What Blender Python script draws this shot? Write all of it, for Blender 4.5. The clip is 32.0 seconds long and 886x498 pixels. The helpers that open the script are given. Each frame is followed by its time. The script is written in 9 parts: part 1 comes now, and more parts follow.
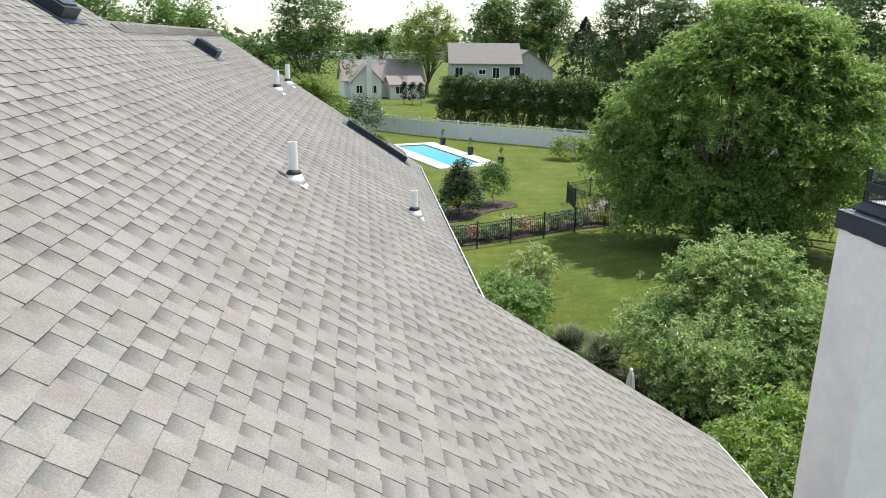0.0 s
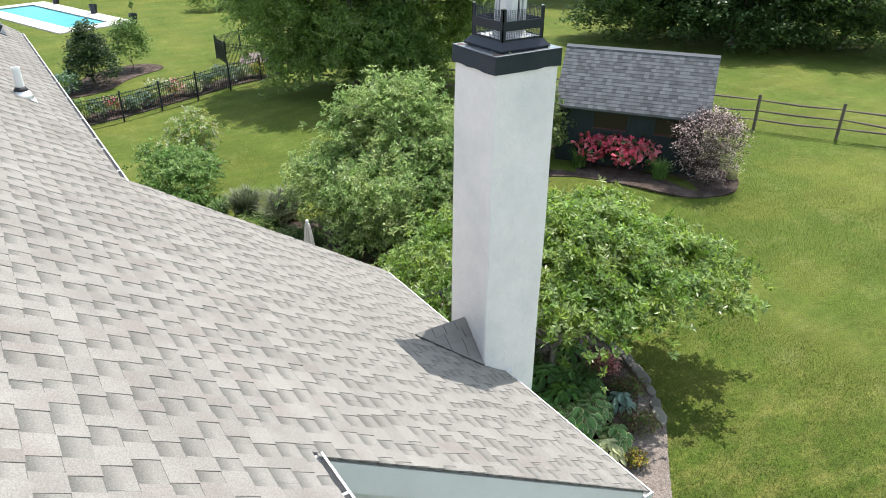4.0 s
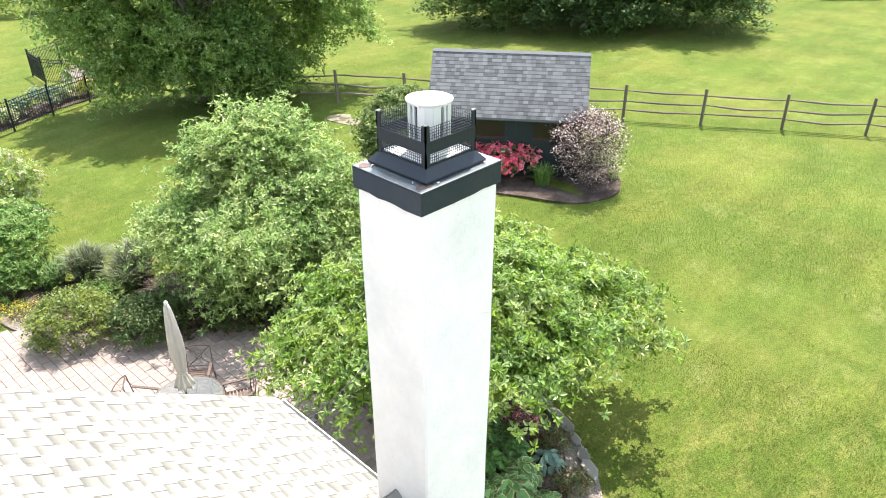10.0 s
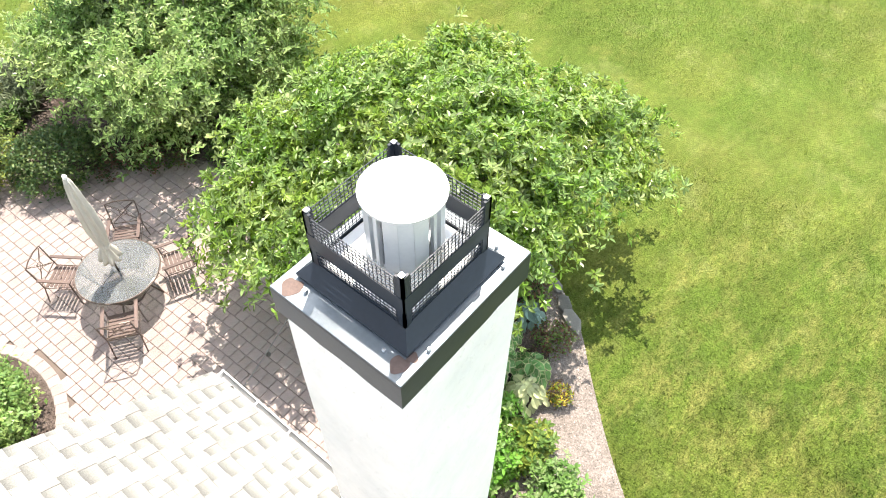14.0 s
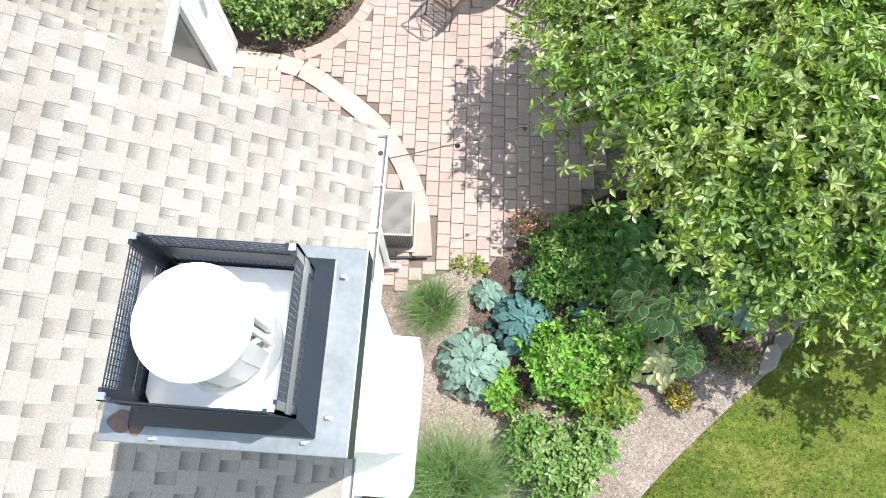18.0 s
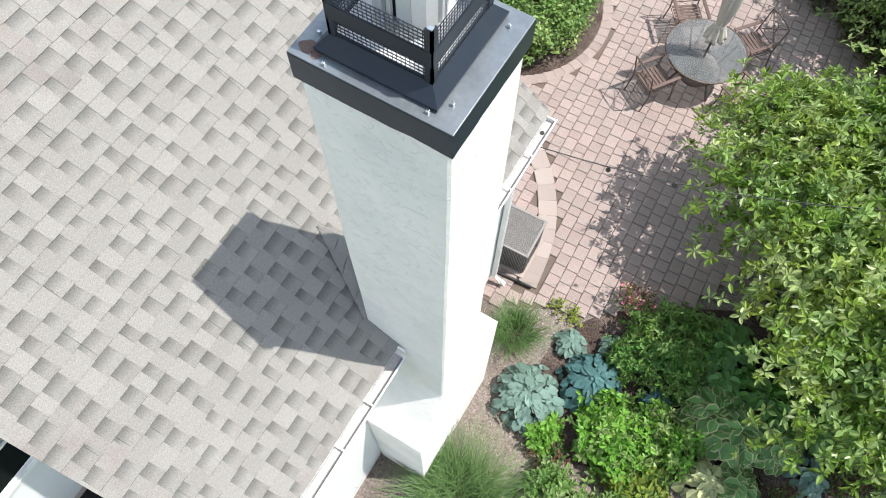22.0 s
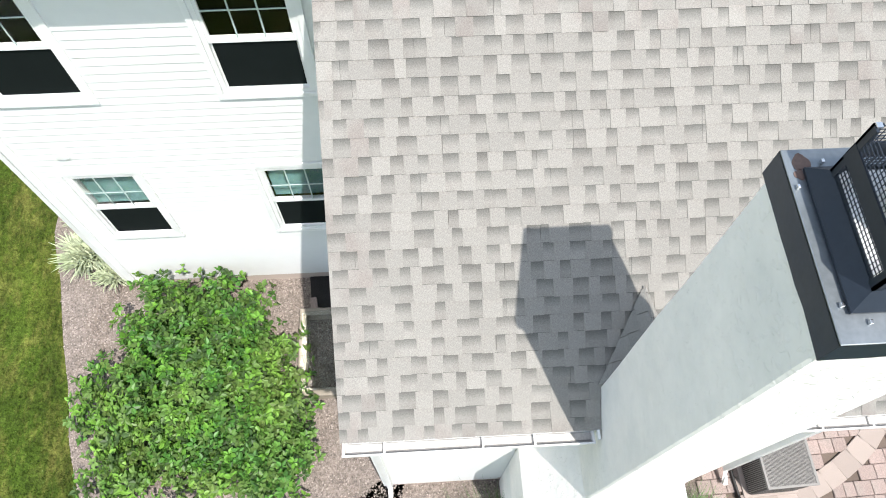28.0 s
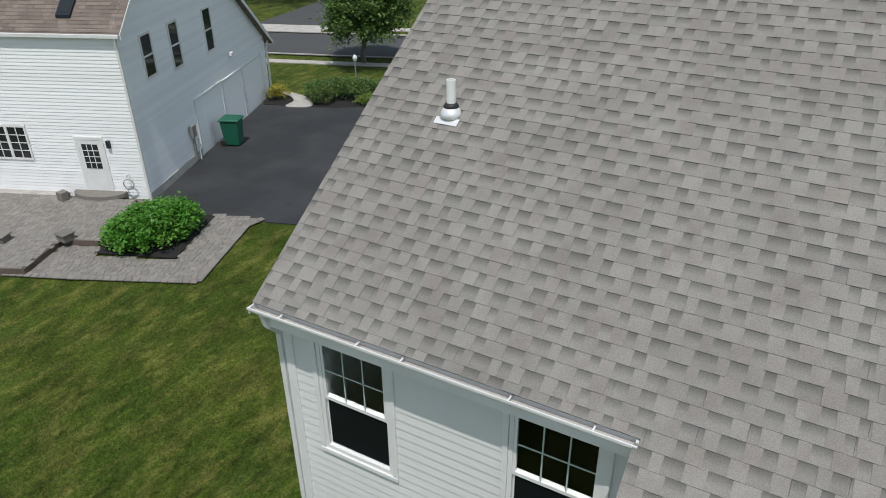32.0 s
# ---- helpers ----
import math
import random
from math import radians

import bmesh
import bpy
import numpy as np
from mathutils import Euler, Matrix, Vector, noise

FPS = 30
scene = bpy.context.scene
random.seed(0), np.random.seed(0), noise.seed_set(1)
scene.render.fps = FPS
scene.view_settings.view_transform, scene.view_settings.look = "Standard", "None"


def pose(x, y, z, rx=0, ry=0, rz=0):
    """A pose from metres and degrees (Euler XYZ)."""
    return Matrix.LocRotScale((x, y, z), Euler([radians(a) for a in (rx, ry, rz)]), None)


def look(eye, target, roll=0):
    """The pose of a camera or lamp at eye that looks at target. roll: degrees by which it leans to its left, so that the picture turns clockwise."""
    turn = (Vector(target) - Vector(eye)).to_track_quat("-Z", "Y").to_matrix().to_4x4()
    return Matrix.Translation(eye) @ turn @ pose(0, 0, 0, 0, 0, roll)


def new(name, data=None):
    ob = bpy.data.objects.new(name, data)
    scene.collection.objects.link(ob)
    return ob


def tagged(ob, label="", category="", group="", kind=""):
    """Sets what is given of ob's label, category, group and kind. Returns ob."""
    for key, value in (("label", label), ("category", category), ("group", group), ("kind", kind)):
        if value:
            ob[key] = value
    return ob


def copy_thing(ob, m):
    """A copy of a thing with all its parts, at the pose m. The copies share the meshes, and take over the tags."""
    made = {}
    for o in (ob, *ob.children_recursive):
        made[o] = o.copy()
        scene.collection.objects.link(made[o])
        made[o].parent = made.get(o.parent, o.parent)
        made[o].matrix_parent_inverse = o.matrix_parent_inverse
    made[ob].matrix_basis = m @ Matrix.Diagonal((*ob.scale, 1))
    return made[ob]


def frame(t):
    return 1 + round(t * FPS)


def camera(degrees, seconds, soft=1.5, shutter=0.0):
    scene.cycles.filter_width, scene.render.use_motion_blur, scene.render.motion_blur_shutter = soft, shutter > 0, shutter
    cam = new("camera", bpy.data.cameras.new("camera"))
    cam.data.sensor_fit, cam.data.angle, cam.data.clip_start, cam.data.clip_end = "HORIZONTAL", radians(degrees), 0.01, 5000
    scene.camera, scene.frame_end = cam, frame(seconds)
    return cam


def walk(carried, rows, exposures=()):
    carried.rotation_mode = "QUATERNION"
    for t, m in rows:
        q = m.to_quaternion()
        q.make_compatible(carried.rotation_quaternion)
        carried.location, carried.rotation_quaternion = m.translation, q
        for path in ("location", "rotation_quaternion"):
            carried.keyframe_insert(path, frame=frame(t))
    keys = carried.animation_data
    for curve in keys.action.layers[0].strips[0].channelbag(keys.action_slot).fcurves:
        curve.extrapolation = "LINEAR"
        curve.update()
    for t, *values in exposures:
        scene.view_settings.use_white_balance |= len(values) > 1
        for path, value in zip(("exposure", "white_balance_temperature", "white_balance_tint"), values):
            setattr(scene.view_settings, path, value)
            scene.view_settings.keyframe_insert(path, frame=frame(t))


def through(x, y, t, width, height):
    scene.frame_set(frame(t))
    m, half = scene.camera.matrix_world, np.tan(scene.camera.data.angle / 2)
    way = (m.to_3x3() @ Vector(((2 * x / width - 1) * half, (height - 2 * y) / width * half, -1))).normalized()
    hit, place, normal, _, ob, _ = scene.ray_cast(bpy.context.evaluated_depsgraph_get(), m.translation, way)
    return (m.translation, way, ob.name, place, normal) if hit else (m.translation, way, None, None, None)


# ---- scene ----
cam = camera(63.84, 32.0, soft=1.0)

# seconds, x, y, z, yaw (left of +y), pitch, lean
ROWS = [
    (0.0, -4.526, -2.909, 9.367, -6.50, -16.19, 0.56),
    (0.5, -4.491, -2.918, 9.366, -11.09, -19.98, 0.60),
    (1.0, -4.452, -2.926, 9.364, -15.36, -23.78, 0.47),
    (1.5, -4.407, -2.933, 9.364, -19.11, -27.61, 0.44),
    (2.0, -4.363, -2.933, 9.369, -22.50, -30.57, 0.28),
    (2.5, -4.344, -2.931, 9.380, -26.15, -30.68, 0.29),
    (3.0, -4.332, -2.925, 9.390, -29.69, -30.85, -0.00),
    (3.5, -4.303, -2.915, 9.396, -32.77, -28.62, 0.33),
    (5.5, -4.220, -2.750, 9.429, -35.04, -26.92, 0.57),
    (6.0, -4.192, -2.652, 9.449, -37.74, -27.20, 0.38),
    (6.5, -4.147, -2.514, 9.484, -39.95, -27.07, 0.45),
    (7.0, -4.080, -2.337, 9.535, -41.10, -27.08, 0.47),
    (7.5, -3.987, -2.135, 9.594, -41.89, -27.10, 0.57),
    (8.0, -3.861, -1.922, 9.652, -43.23, -27.07, 0.53),
    (8.5, -3.710, -1.698, 9.705, -44.57, -27.20, 0.37),
    (9.0, -3.551, -1.448, 9.759, -45.37, -27.20, 0.13),
    (9.5, -3.390, -1.164, 9.816, -45.49, -27.29, 0.04),
    (10.0, -3.215, -0.855, 9.873, -45.73, -29.29, -0.12),
    (10.5, -3.022, -0.528, 9.938, -46.36, -31.46, -0.02),
    (11.0, -2.822, -0.185, 10.006, -46.81, -33.32, 0.07),
    (11.5, -2.616, 0.146, 10.053, -47.35, -35.41, -0.09),
    (12.0, -2.378, 0.427, 10.081, -48.07, -37.60, 0.19),
    (12.5, -2.104, 0.657, 10.103, -49.26, -39.91, 0.32),
    (13.0, -1.801, 0.868, 10.145, -50.29, -41.15, -0.13),
    (13.5, -1.499, 1.049, 10.182, -51.03, -42.87, 0.02),
    (14.0, -1.231, 1.208, 10.203, -50.58, -51.06, 0.32),
    (14.5, -0.985, 1.356, 10.219, -49.68, -59.83, -0.66),
    (15.5, -0.500, 1.630, 10.230, -49.00, -71.50, 0.00),
    (16.5, -0.027, 1.847, 10.226, -40.25, -73.68, -0.57),
    (17.0, 0.198, 1.964, 10.230, -26.43, -73.69, 0.42),
    (17.5, 0.413, 2.057, 10.249, -11.13, -73.75, -0.09),
    (18.0, 0.627, 2.092, 10.284, 2.41, -73.95, 1.66),
    (18.5, 0.832, 2.078, 10.315, 15.42, -73.98, 2.07),
    (19.0, 1.029, 2.004, 10.332, 25.51, -74.09, 2.92),
    (19.5, 1.184, 1.868, 10.339, 27.28, -74.15, 2.49),
    (20.0, 1.264, 1.664, 10.339, 28.86, -74.09, 2.13),
    (20.5, 1.268, 1.408, 10.324, 28.52, -72.11, 2.23),
    (21.0, 1.194, 1.129, 10.309, 29.45, -66.16, 1.35),
    (21.5, 1.102, 0.887, 10.290, 30.48, -65.86, 0.80),
    (22.0, 1.068, 0.749, 10.275, 29.79, -65.74, 1.26),
    (22.5, 1.074, 0.697, 10.270, 29.28, -65.63, 1.85),
    (23.0, 1.075, 0.676, 10.271, 33.50, -65.69, 1.65),
    (23.5, 1.062, 0.661, 10.269, 40.52, -65.71, 1.20),
    (24.0, 1.067, 0.662, 10.266, 45.14, -65.64, 1.45),
    (24.5, 1.078, 0.665, 10.258, 50.14, -65.68, 1.59),
    (25.0, 1.079, 0.664, 10.256, 55.66, -65.76, 1.45),
    (25.5, 1.077, 0.673, 10.270, 61.06, -66.01, 1.68),
    (27.5, 1.025, 0.672, 10.256, 80.48, -65.85, 1.69),
    (28.0, 1.017, 0.673, 10.262, 85.71, -64.20, 1.23),
    (28.5, 0.996, 0.665, 10.263, 91.01, -62.14, 0.69),
    (29.0, 0.967, 0.658, 10.280, 96.44, -59.21, 0.61),
    (29.5, 0.930, 0.654, 10.305, 101.47, -54.30, 1.00),
    (30.0, 0.911, 0.652, 10.330, 106.61, -49.53, 0.41),
    (30.5, 0.907, 0.655, 10.348, 111.02, -44.64, 0.00),
    (31.0, 0.909, 0.662, 10.357, 115.28, -39.49, -0.20),
    (31.5, 0.914, 0.673, 10.361, 119.24, -34.31, -0.50),
    (32.0, 0.919, 0.685, 10.362, 119.74, -29.14, -0.53),
]
EXPOSURE = [(0, 0.4, 6500, 10), (2, 0.58, 6500, 10), (3.5, 0.6, 6500, 10), (6, 1.16, 6550, 10), (9, 1.47, 6720, 10), (13, 1.5, 6900, 10), (14, 1.5, 6900, 10), (17, 1.12, 6550, 7), (18, 1.1, 6540, 8), (19, 0.92, 6500, 9), (20, 0.77, 6500, 10), (22, 0.63, 6420, 10), (24, 0.66, 6400, 10), (25, 0.68, 6430, 10), (28, 0.68, 6450, 10), (29.5, 0.88, 6500, 10), (30, 1.0, 6450, 10), (31, 0.19, 6420, 9), (31.5, -0.2, 6400, 9), (32, -0.52, 6380, 9)]
walk(cam, [(t, pose(x, y, z, 0, 0, yaw) @ pose(0, 0, 0, 90 + pitch, 0, 0) @ pose(0, 0, 0, 0, 0, lean)) for t, x, y, z, yaw, pitch, lean in ROWS], EXPOSURE)

# ---- light ----
SUN = Vector((1.06, 0.58, 2.62)).normalized()
world = bpy.data.worlds.new("sky")
scene.world = world
world.use_nodes = True
sky = world.node_tree.nodes.new("ShaderNodeTexSky")
sky.sky_type, sky.sun_disc = "NISHITA", False
sky.sun_elevation = math.asin(SUN.z)
sky.sun_rotation = math.atan2(SUN.x, SUN.y)
sky.air_density, sky.dust_density, sky.ozone_density = 1.0, 1.1, 0.8
haze = world.node_tree.nodes.new("ShaderNodeMix")
haze.data_type, haze.blend_type = "RGBA", "MULTIPLY"
haze.inputs["Factor"].default_value, haze.inputs["B"].default_value = 1.0, (1.06, 1.05, 0.93, 1)
world.node_tree.links.new(sky.outputs[0], haze.inputs["A"])
veil = world.node_tree.nodes.new("ShaderNodeMix")
veil.data_type = "RGBA"
veil.inputs["Factor"].default_value, veil.inputs["B"].default_value = 0.4, (3.0, 3.15, 3.4, 1)
world.node_tree.links.new(haze.outputs["Result"], veil.inputs["A"])
world.node_tree.links.new(veil.outputs["Result"], world.node_tree.nodes["Background"].inputs[0])
world.node_tree.nodes["Background"].inputs[1].default_value = 0.222
sun_data = bpy.data.lights.new("sun", "SUN")
sun_data.energy, sun_data.angle, sun_data.color = 4.25, radians(0.53), (1.0, 0.955, 0.895)
sun_lamp = new("sun", sun_data)
sun_lamp.matrix_world = look(SUN * 60, (0, 0, 0))

# ---- kit ----
def step(a):
    a = min(1.0, max(0.0, a))
    return a * a * (3 - 2 * a)


def ground_z(x, y):
    return 0.65 * step((x + 0.35 * y - 12) / 6) * step((40 - y) / 20)


class Shape:
    """Points and faces of one mesh."""

    def __init__(self):
        self.v, self.f = [], []

    def add(self, verts, faces, m=None):
        k = len(self.v)
        self.v += [tuple(m @ Vector(p)) for p in verts] if m else [tuple(p) for p in verts]
        self.f += [tuple(i + k for i in f) for f in faces]
        return self

    def box(self, x0, y0, z0, x1, y1, z1, m=None):
        v = [(x0, y0, z0), (x1, y0, z0), (x1, y1, z0), (x0, y1, z0), (x0, y0, z1), (x1, y0, z1), (x1, y1, z1), (x0, y1, z1)]
        return self.add(v, [(0, 3, 2, 1), (4, 5, 6, 7), (0, 1, 5, 4), (1, 2, 6, 5), (2, 3, 7, 6), (3, 0, 4, 7)], m)

    def prism(self, outline, z0, z1, m=None):
        n = len(outline)
        v = [(x, y, z0) for x, y in outline] + [(x, y, z1) for x, y in outline]
        f = [tuple(range(n - 1, -1, -1)), tuple(range(n, 2 * n))] + [(i, (i + 1) % n, n + (i + 1) % n, n + i) for i in range(n)]
        return self.add(v, f, m)

    def loft(self, rings, closed=True):
        n = len(rings[0])
        v = [p for r in rings for p in r]
        f = []
        for j in range(len(rings) - 1):
            f += [(j * n + i, j * n + (i + 1) % n, (j + 1) * n + (i + 1) % n, (j + 1) * n + i) for i in range(n)]
        if closed:
            f += [tuple(range(n - 1, -1, -1)), tuple(range((len(rings) - 1) * n, len(rings) * n))]
        return self.add(v, f)

    def turn(self, profile, n=24, m=None):
        """A turned body: rows of radius and height, from the bottom up."""
        k = len(self.v)
        self.loft([[(r * math.cos(2 * math.pi * i / n), r * math.sin(2 * math.pi * i / n), z) for i in range(n)] for r, z in profile])
        if m:
            self.v[k:] = [tuple(m @ Vector(p)) for p in self.v[k:]]
        return self

    def tube(self, path, radii, n=6):
        path = [Vector(p) for p in path]
        rings = []
        for i, p in enumerate(path):
            d = (path[min(i + 1, len(path) - 1)] - path[max(i - 1, 0)]).normalized()
            a = d.orthogonal().normalized()
            b = d.cross(a)
            r = radii[i] if isinstance(radii, (list, tuple)) else radii
            rings.append([tuple(p + r * (a * math.cos(2 * math.pi * k / n) + b * math.sin(2 * math.pi * k / n))) for k in range(n)])
        return self.loft(rings)

    def mesh(self, name, mat, smooth=False, bevel=0.0):
        me = bpy.data.meshes.new(name)
        me.from_pydata(self.v, [], self.f)
        if name == "wall":
            bm = bmesh.new()
            bm.from_mesh(me)
            bmesh.ops.remove_doubles(bm, verts=list(bm.verts), dist=0.0005)
            bm.to_mesh(me)
            bm.free()
        if bevel:
            bm = bmesh.new()
            bm.from_mesh(me)
            bmesh.ops.bevel(bm, geom=list(bm.edges), offset=bevel, segments=2, profile=0.5, affect="EDGES", clamp_overlap=True)
            bm.to_mesh(me)
            bm.free()
        if smooth:
            me.polygons.foreach_set("use_smooth", [True] * len(me.polygons))
        me.materials.append(mat)
        return me


def thing(name, x=0, y=0, z=0, rz=0, label="", category="", group="", kind=""):
    ob = new(name)
    ob.matrix_basis = pose(x, y, z, 0, 0, rz)
    ob.empty_display_size = 0.1
    return tagged(ob, label, category, group, kind)


def part(name, shape, mat, parent=None, label="", smooth=False, bevel=0.0, m=None, kind=""):
    """One mesh as a part of a thing, in the thing's own axes."""
    data = shape.mesh(name, mat, smooth, bevel) if isinstance(shape, Shape) else shape
    ob = new(name, data)
    ob.parent = parent
    if m:
        ob.matrix_basis = m
    return tagged(ob, label=label, kind=kind)


def solid(name, shape, mat, label="", category="", group="", kind="", smooth=False, bevel=0.0, m=None):
    ob = part(name, shape, mat, None, smooth=smooth, bevel=bevel, m=m)
    return tagged(ob, label, category, group, kind)


def quads(name, pts, mat):
    """A mesh of loose four-cornered leaves or blades from an array (n, 4, 3)."""
    n = len(pts)
    me = bpy.data.meshes.new(name)
    me.vertices.add(4 * n), me.loops.add(4 * n), me.polygons.add(n)
    me.vertices.foreach_set("co", np.asarray(pts, np.float32).ravel())
    me.loops.foreach_set("vertex_index", np.arange(4 * n, dtype=np.int32))
    me.polygons.foreach_set("loop_start", np.arange(0, 4 * n, 4, dtype=np.int32))
    me.polygons.foreach_set("loop_total", np.full(n, 4, np.int32))
    me.update(calc_edges=True)
    me.materials.append(mat)
    return me


def leaf_quads(rng, centres, size, aspect=0.5, up=0.6, droop=0.0, spread=0.35):
    """Leaves round the given points: a bent diamond each, mostly facing up."""
    n = len(centres)
    nor = rng.normal(size=(n, 3))
    nor /= np.linalg.norm(nor, axis=1)[:, None]
    nor[:, 2] = np.abs(nor[:, 2]) + up
    nor /= np.linalg.norm(nor, axis=1)[:, None]
    ax = rng.normal(size=(n, 3))
    ax[:, 2] -= droop
    ax -= (ax * nor).sum(1)[:, None] * nor
    ax /= np.linalg.norm(ax, axis=1)[:, None] + 1e-9
    side = np.cross(nor, ax)
    s = size * rng.uniform(1 - spread, 1 + spread, n)[:, None]
    base = centres - ax * s * 0.5
    tip = centres + ax * s * 0.5 - nor * s * 0.12
    mid = centres - ax * s * 0.05 + nor * s * 0.06
    return np.stack([base, mid + side * s * aspect * 0.5, tip, mid - side * s * aspect * 0.5], 1)


def whorls(rng, tips, out, per, size, aspect=0.42, rise=0.35):
    """Leaves in stars round twig tips, two folded halves to a leaf."""
    n = len(tips)
    up = np.array([0, 0, 0.9]) + 0.6 * out + rng.normal(size=(n, 3)) * 0.55
    up /= np.linalg.norm(up, axis=1)[:, None]
    a = np.cross(up, rng.normal(size=(n, 3)))
    a /= np.linalg.norm(a, axis=1)[:, None] + 1e-9
    b = np.cross(up, a)
    res = []
    for k in range(per):
        w = 2 * np.pi * k / per + rng.normal(0, 0.25, n)
        tilt = rise + rng.normal(0, 0.4, n)
        ray = a * np.cos(w)[:, None] + b * np.sin(w)[:, None]
        ax = ray * np.cos(tilt)[:, None] + up * np.sin(tilt)[:, None]
        side = np.cross(up, ray)
        nor = np.cross(ax, side)
        s = (size * rng.uniform(0.65, 1.2, n))[:, None]
        base = tips + ax * s * 0.1
        tip = base + ax * s - nor * s * 0.12
        for h in (-1, 1):
            e1 = base + ax * s * 0.35 + h * side * s * aspect * 0.5 + nor * s * 0.07
            e2 = base + ax * s * 0.7 + h * side * s * aspect * 0.4 + nor * s * 0.02
            res.append(np.stack([base, e1, e2, tip] if h < 0 else [base, tip, e2, e1], 1))
    return np.concatenate(res)


def crown_points(rng, lobes, clusters, per, radius, inner=0.55, flat=0.7, spray=0.0, sag=0.5):
    """Leaf places along short sprays through the outer part of some ellipsoids (x, y, z, rx, ry, rz)."""
    lobes = np.array(lobes, float)
    w = (lobes[:, 3] * lobes[:, 4] * lobes[:, 5]) ** (2 / 3)
    pick = rng.choice(len(lobes), clusters, p=w / w.sum())
    d = rng.normal(size=(clusters, 3))
    d /= np.linalg.norm(d, axis=1)[:, None]
    d[:, 2] = np.where(d[:, 2] < -0.5, -d[:, 2], d[:, 2])
    r = rng.uniform(inner, 1.0, clusters) ** 0.6
    c = lobes[pick, :3] + d * r[:, None] * lobes[pick, 3:] * rng.uniform(0.85, 1.15, (clusters, 1))
    off = rng.normal(size=(clusters, per, 3)) * radius
    off[:, :, 2] *= flat
    if spray:
        way = d + rng.normal(size=(clusters, 3)) * 0.45
        way[:, 2] *= 0.5
        way /= np.linalg.norm(way, axis=1)[:, None]
        s = rng.uniform(-0.5, 0.7, (clusters, per)) * spray * rng.uniform(0.6, 1.4, (clusters, 1))
        off = off * 0.55 + way[:, None, :] * s[:, :, None]
        off[:, :, 2] -= sag * np.maximum(s, 0) ** 2 / spray
    return c, (c[:, None, :] + off).reshape(-1, 3)


# ---- materials ----
def material(name, base, rough=0.7, metal=0.0, spec=0.5, vary=0.12, scale=3.0, fine=60.0, bump=0.15, dist=0.004, island=0.0, obj=0.0, tint=None, tint_scale=0.6, tint_amount=0.5, clear=0.0, coords="Object"):
    """A surface with colour variation at two scales, wear in a second tint, and fine relief."""
    mat = bpy.data.materials.new(name)
    mat.use_nodes = True
    t = mat.node_tree
    n, l = t.nodes, t.links
    b = n["Principled BSDF"]
    b.inputs["Roughness"].default_value, b.inputs["Metallic"].default_value = rough, metal
    b.inputs["Specular IOR Level"].default_value = spec
    tex = n.new("ShaderNodeTexCoord")
    src = tex.outputs[coords]
    big, small = n.new("ShaderNodeTexNoise"), n.new("ShaderNodeTexNoise")
    for q, s, d in ((big, scale, 4), (small, fine, 3)):
        q.inputs["Scale"].default_value, q.inputs["Detail"].default_value = s, d
        l.new(src, q.inputs["Vector"])
    add = n.new("ShaderNodeMath")
    add.operation = "ADD"
    l.new(big.outputs["Fac"], add.inputs[0]), l.new(small.outputs["Fac"], add.inputs[1])
    value = add.outputs[0]
    for amount, node, out in ((island, "ShaderNodeNewGeometry", "Random Per Island"), (obj, "ShaderNodeObjectInfo", "Random")):
        if amount:
            rnd, mul, mix = n.new(node), n.new("ShaderNodeMath"), n.new("ShaderNodeMath")
            mul.operation, mix.operation = "MULTIPLY_ADD", "ADD"
            l.new(rnd.outputs[out], mul.inputs[0])
            mul.inputs[1].default_value, mul.inputs[2].default_value = amount / max(vary, 1e-3), -0.5 * amount / max(vary, 1e-3)
            l.new(value, mix.inputs[0]), l.new(mul.outputs[0], mix.inputs[1])
            value = mix.outputs[0]
    gain = n.new("ShaderNodeMath")
    gain.operation = "MULTIPLY_ADD"
    gain.inputs[1].default_value, gain.inputs[2].default_value = vary * 2, 1 - vary * 2
    l.new(value, gain.inputs[0])
    col = n.new("ShaderNodeMix")
    col.data_type = "RGBA"
    col.inputs["A"].default_value = (*base, 1)
    col.inputs["B"].default_value = (*(tint or base), 1)
    wear = n.new("ShaderNodeTexNoise")
    wear.inputs["Scale"].default_value, wear.inputs["Detail"].default_value = tint_scale, 5
    l.new(src, wear.inputs["Vector"])
    ramp = n.new("ShaderNodeMapRange")
    ramp.inputs["From Min"].default_value, ramp.inputs["From Max"].default_value = 0.42, 0.66
    ramp.inputs["To Max"].default_value = tint_amount if tint else 0
    l.new(wear.outputs["Fac"], ramp.inputs["Value"]), l.new(ramp.outputs[0], col.inputs["Factor"])
    out = n.new("ShaderNodeVectorMath")
    out.operation = "SCALE"
    l.new(col.outputs["Result"], out.inputs[0]), l.new(gain.outputs[0], out.inputs["Scale"])
    l.new(out.outputs[0], b.inputs["Base Color"])
    if bump:
        bm = n.new("ShaderNodeBump")
        bm.inputs["Strength"].default_value, bm.inputs["Distance"].default_value = bump, dist
        l.new(small.outputs["Fac"], bm.inputs["Height"]), l.new(bm.outputs[0], b.inputs["Normal"])
    if clear:
        b.inputs["Coat Weight"].default_value = clear
    return mat


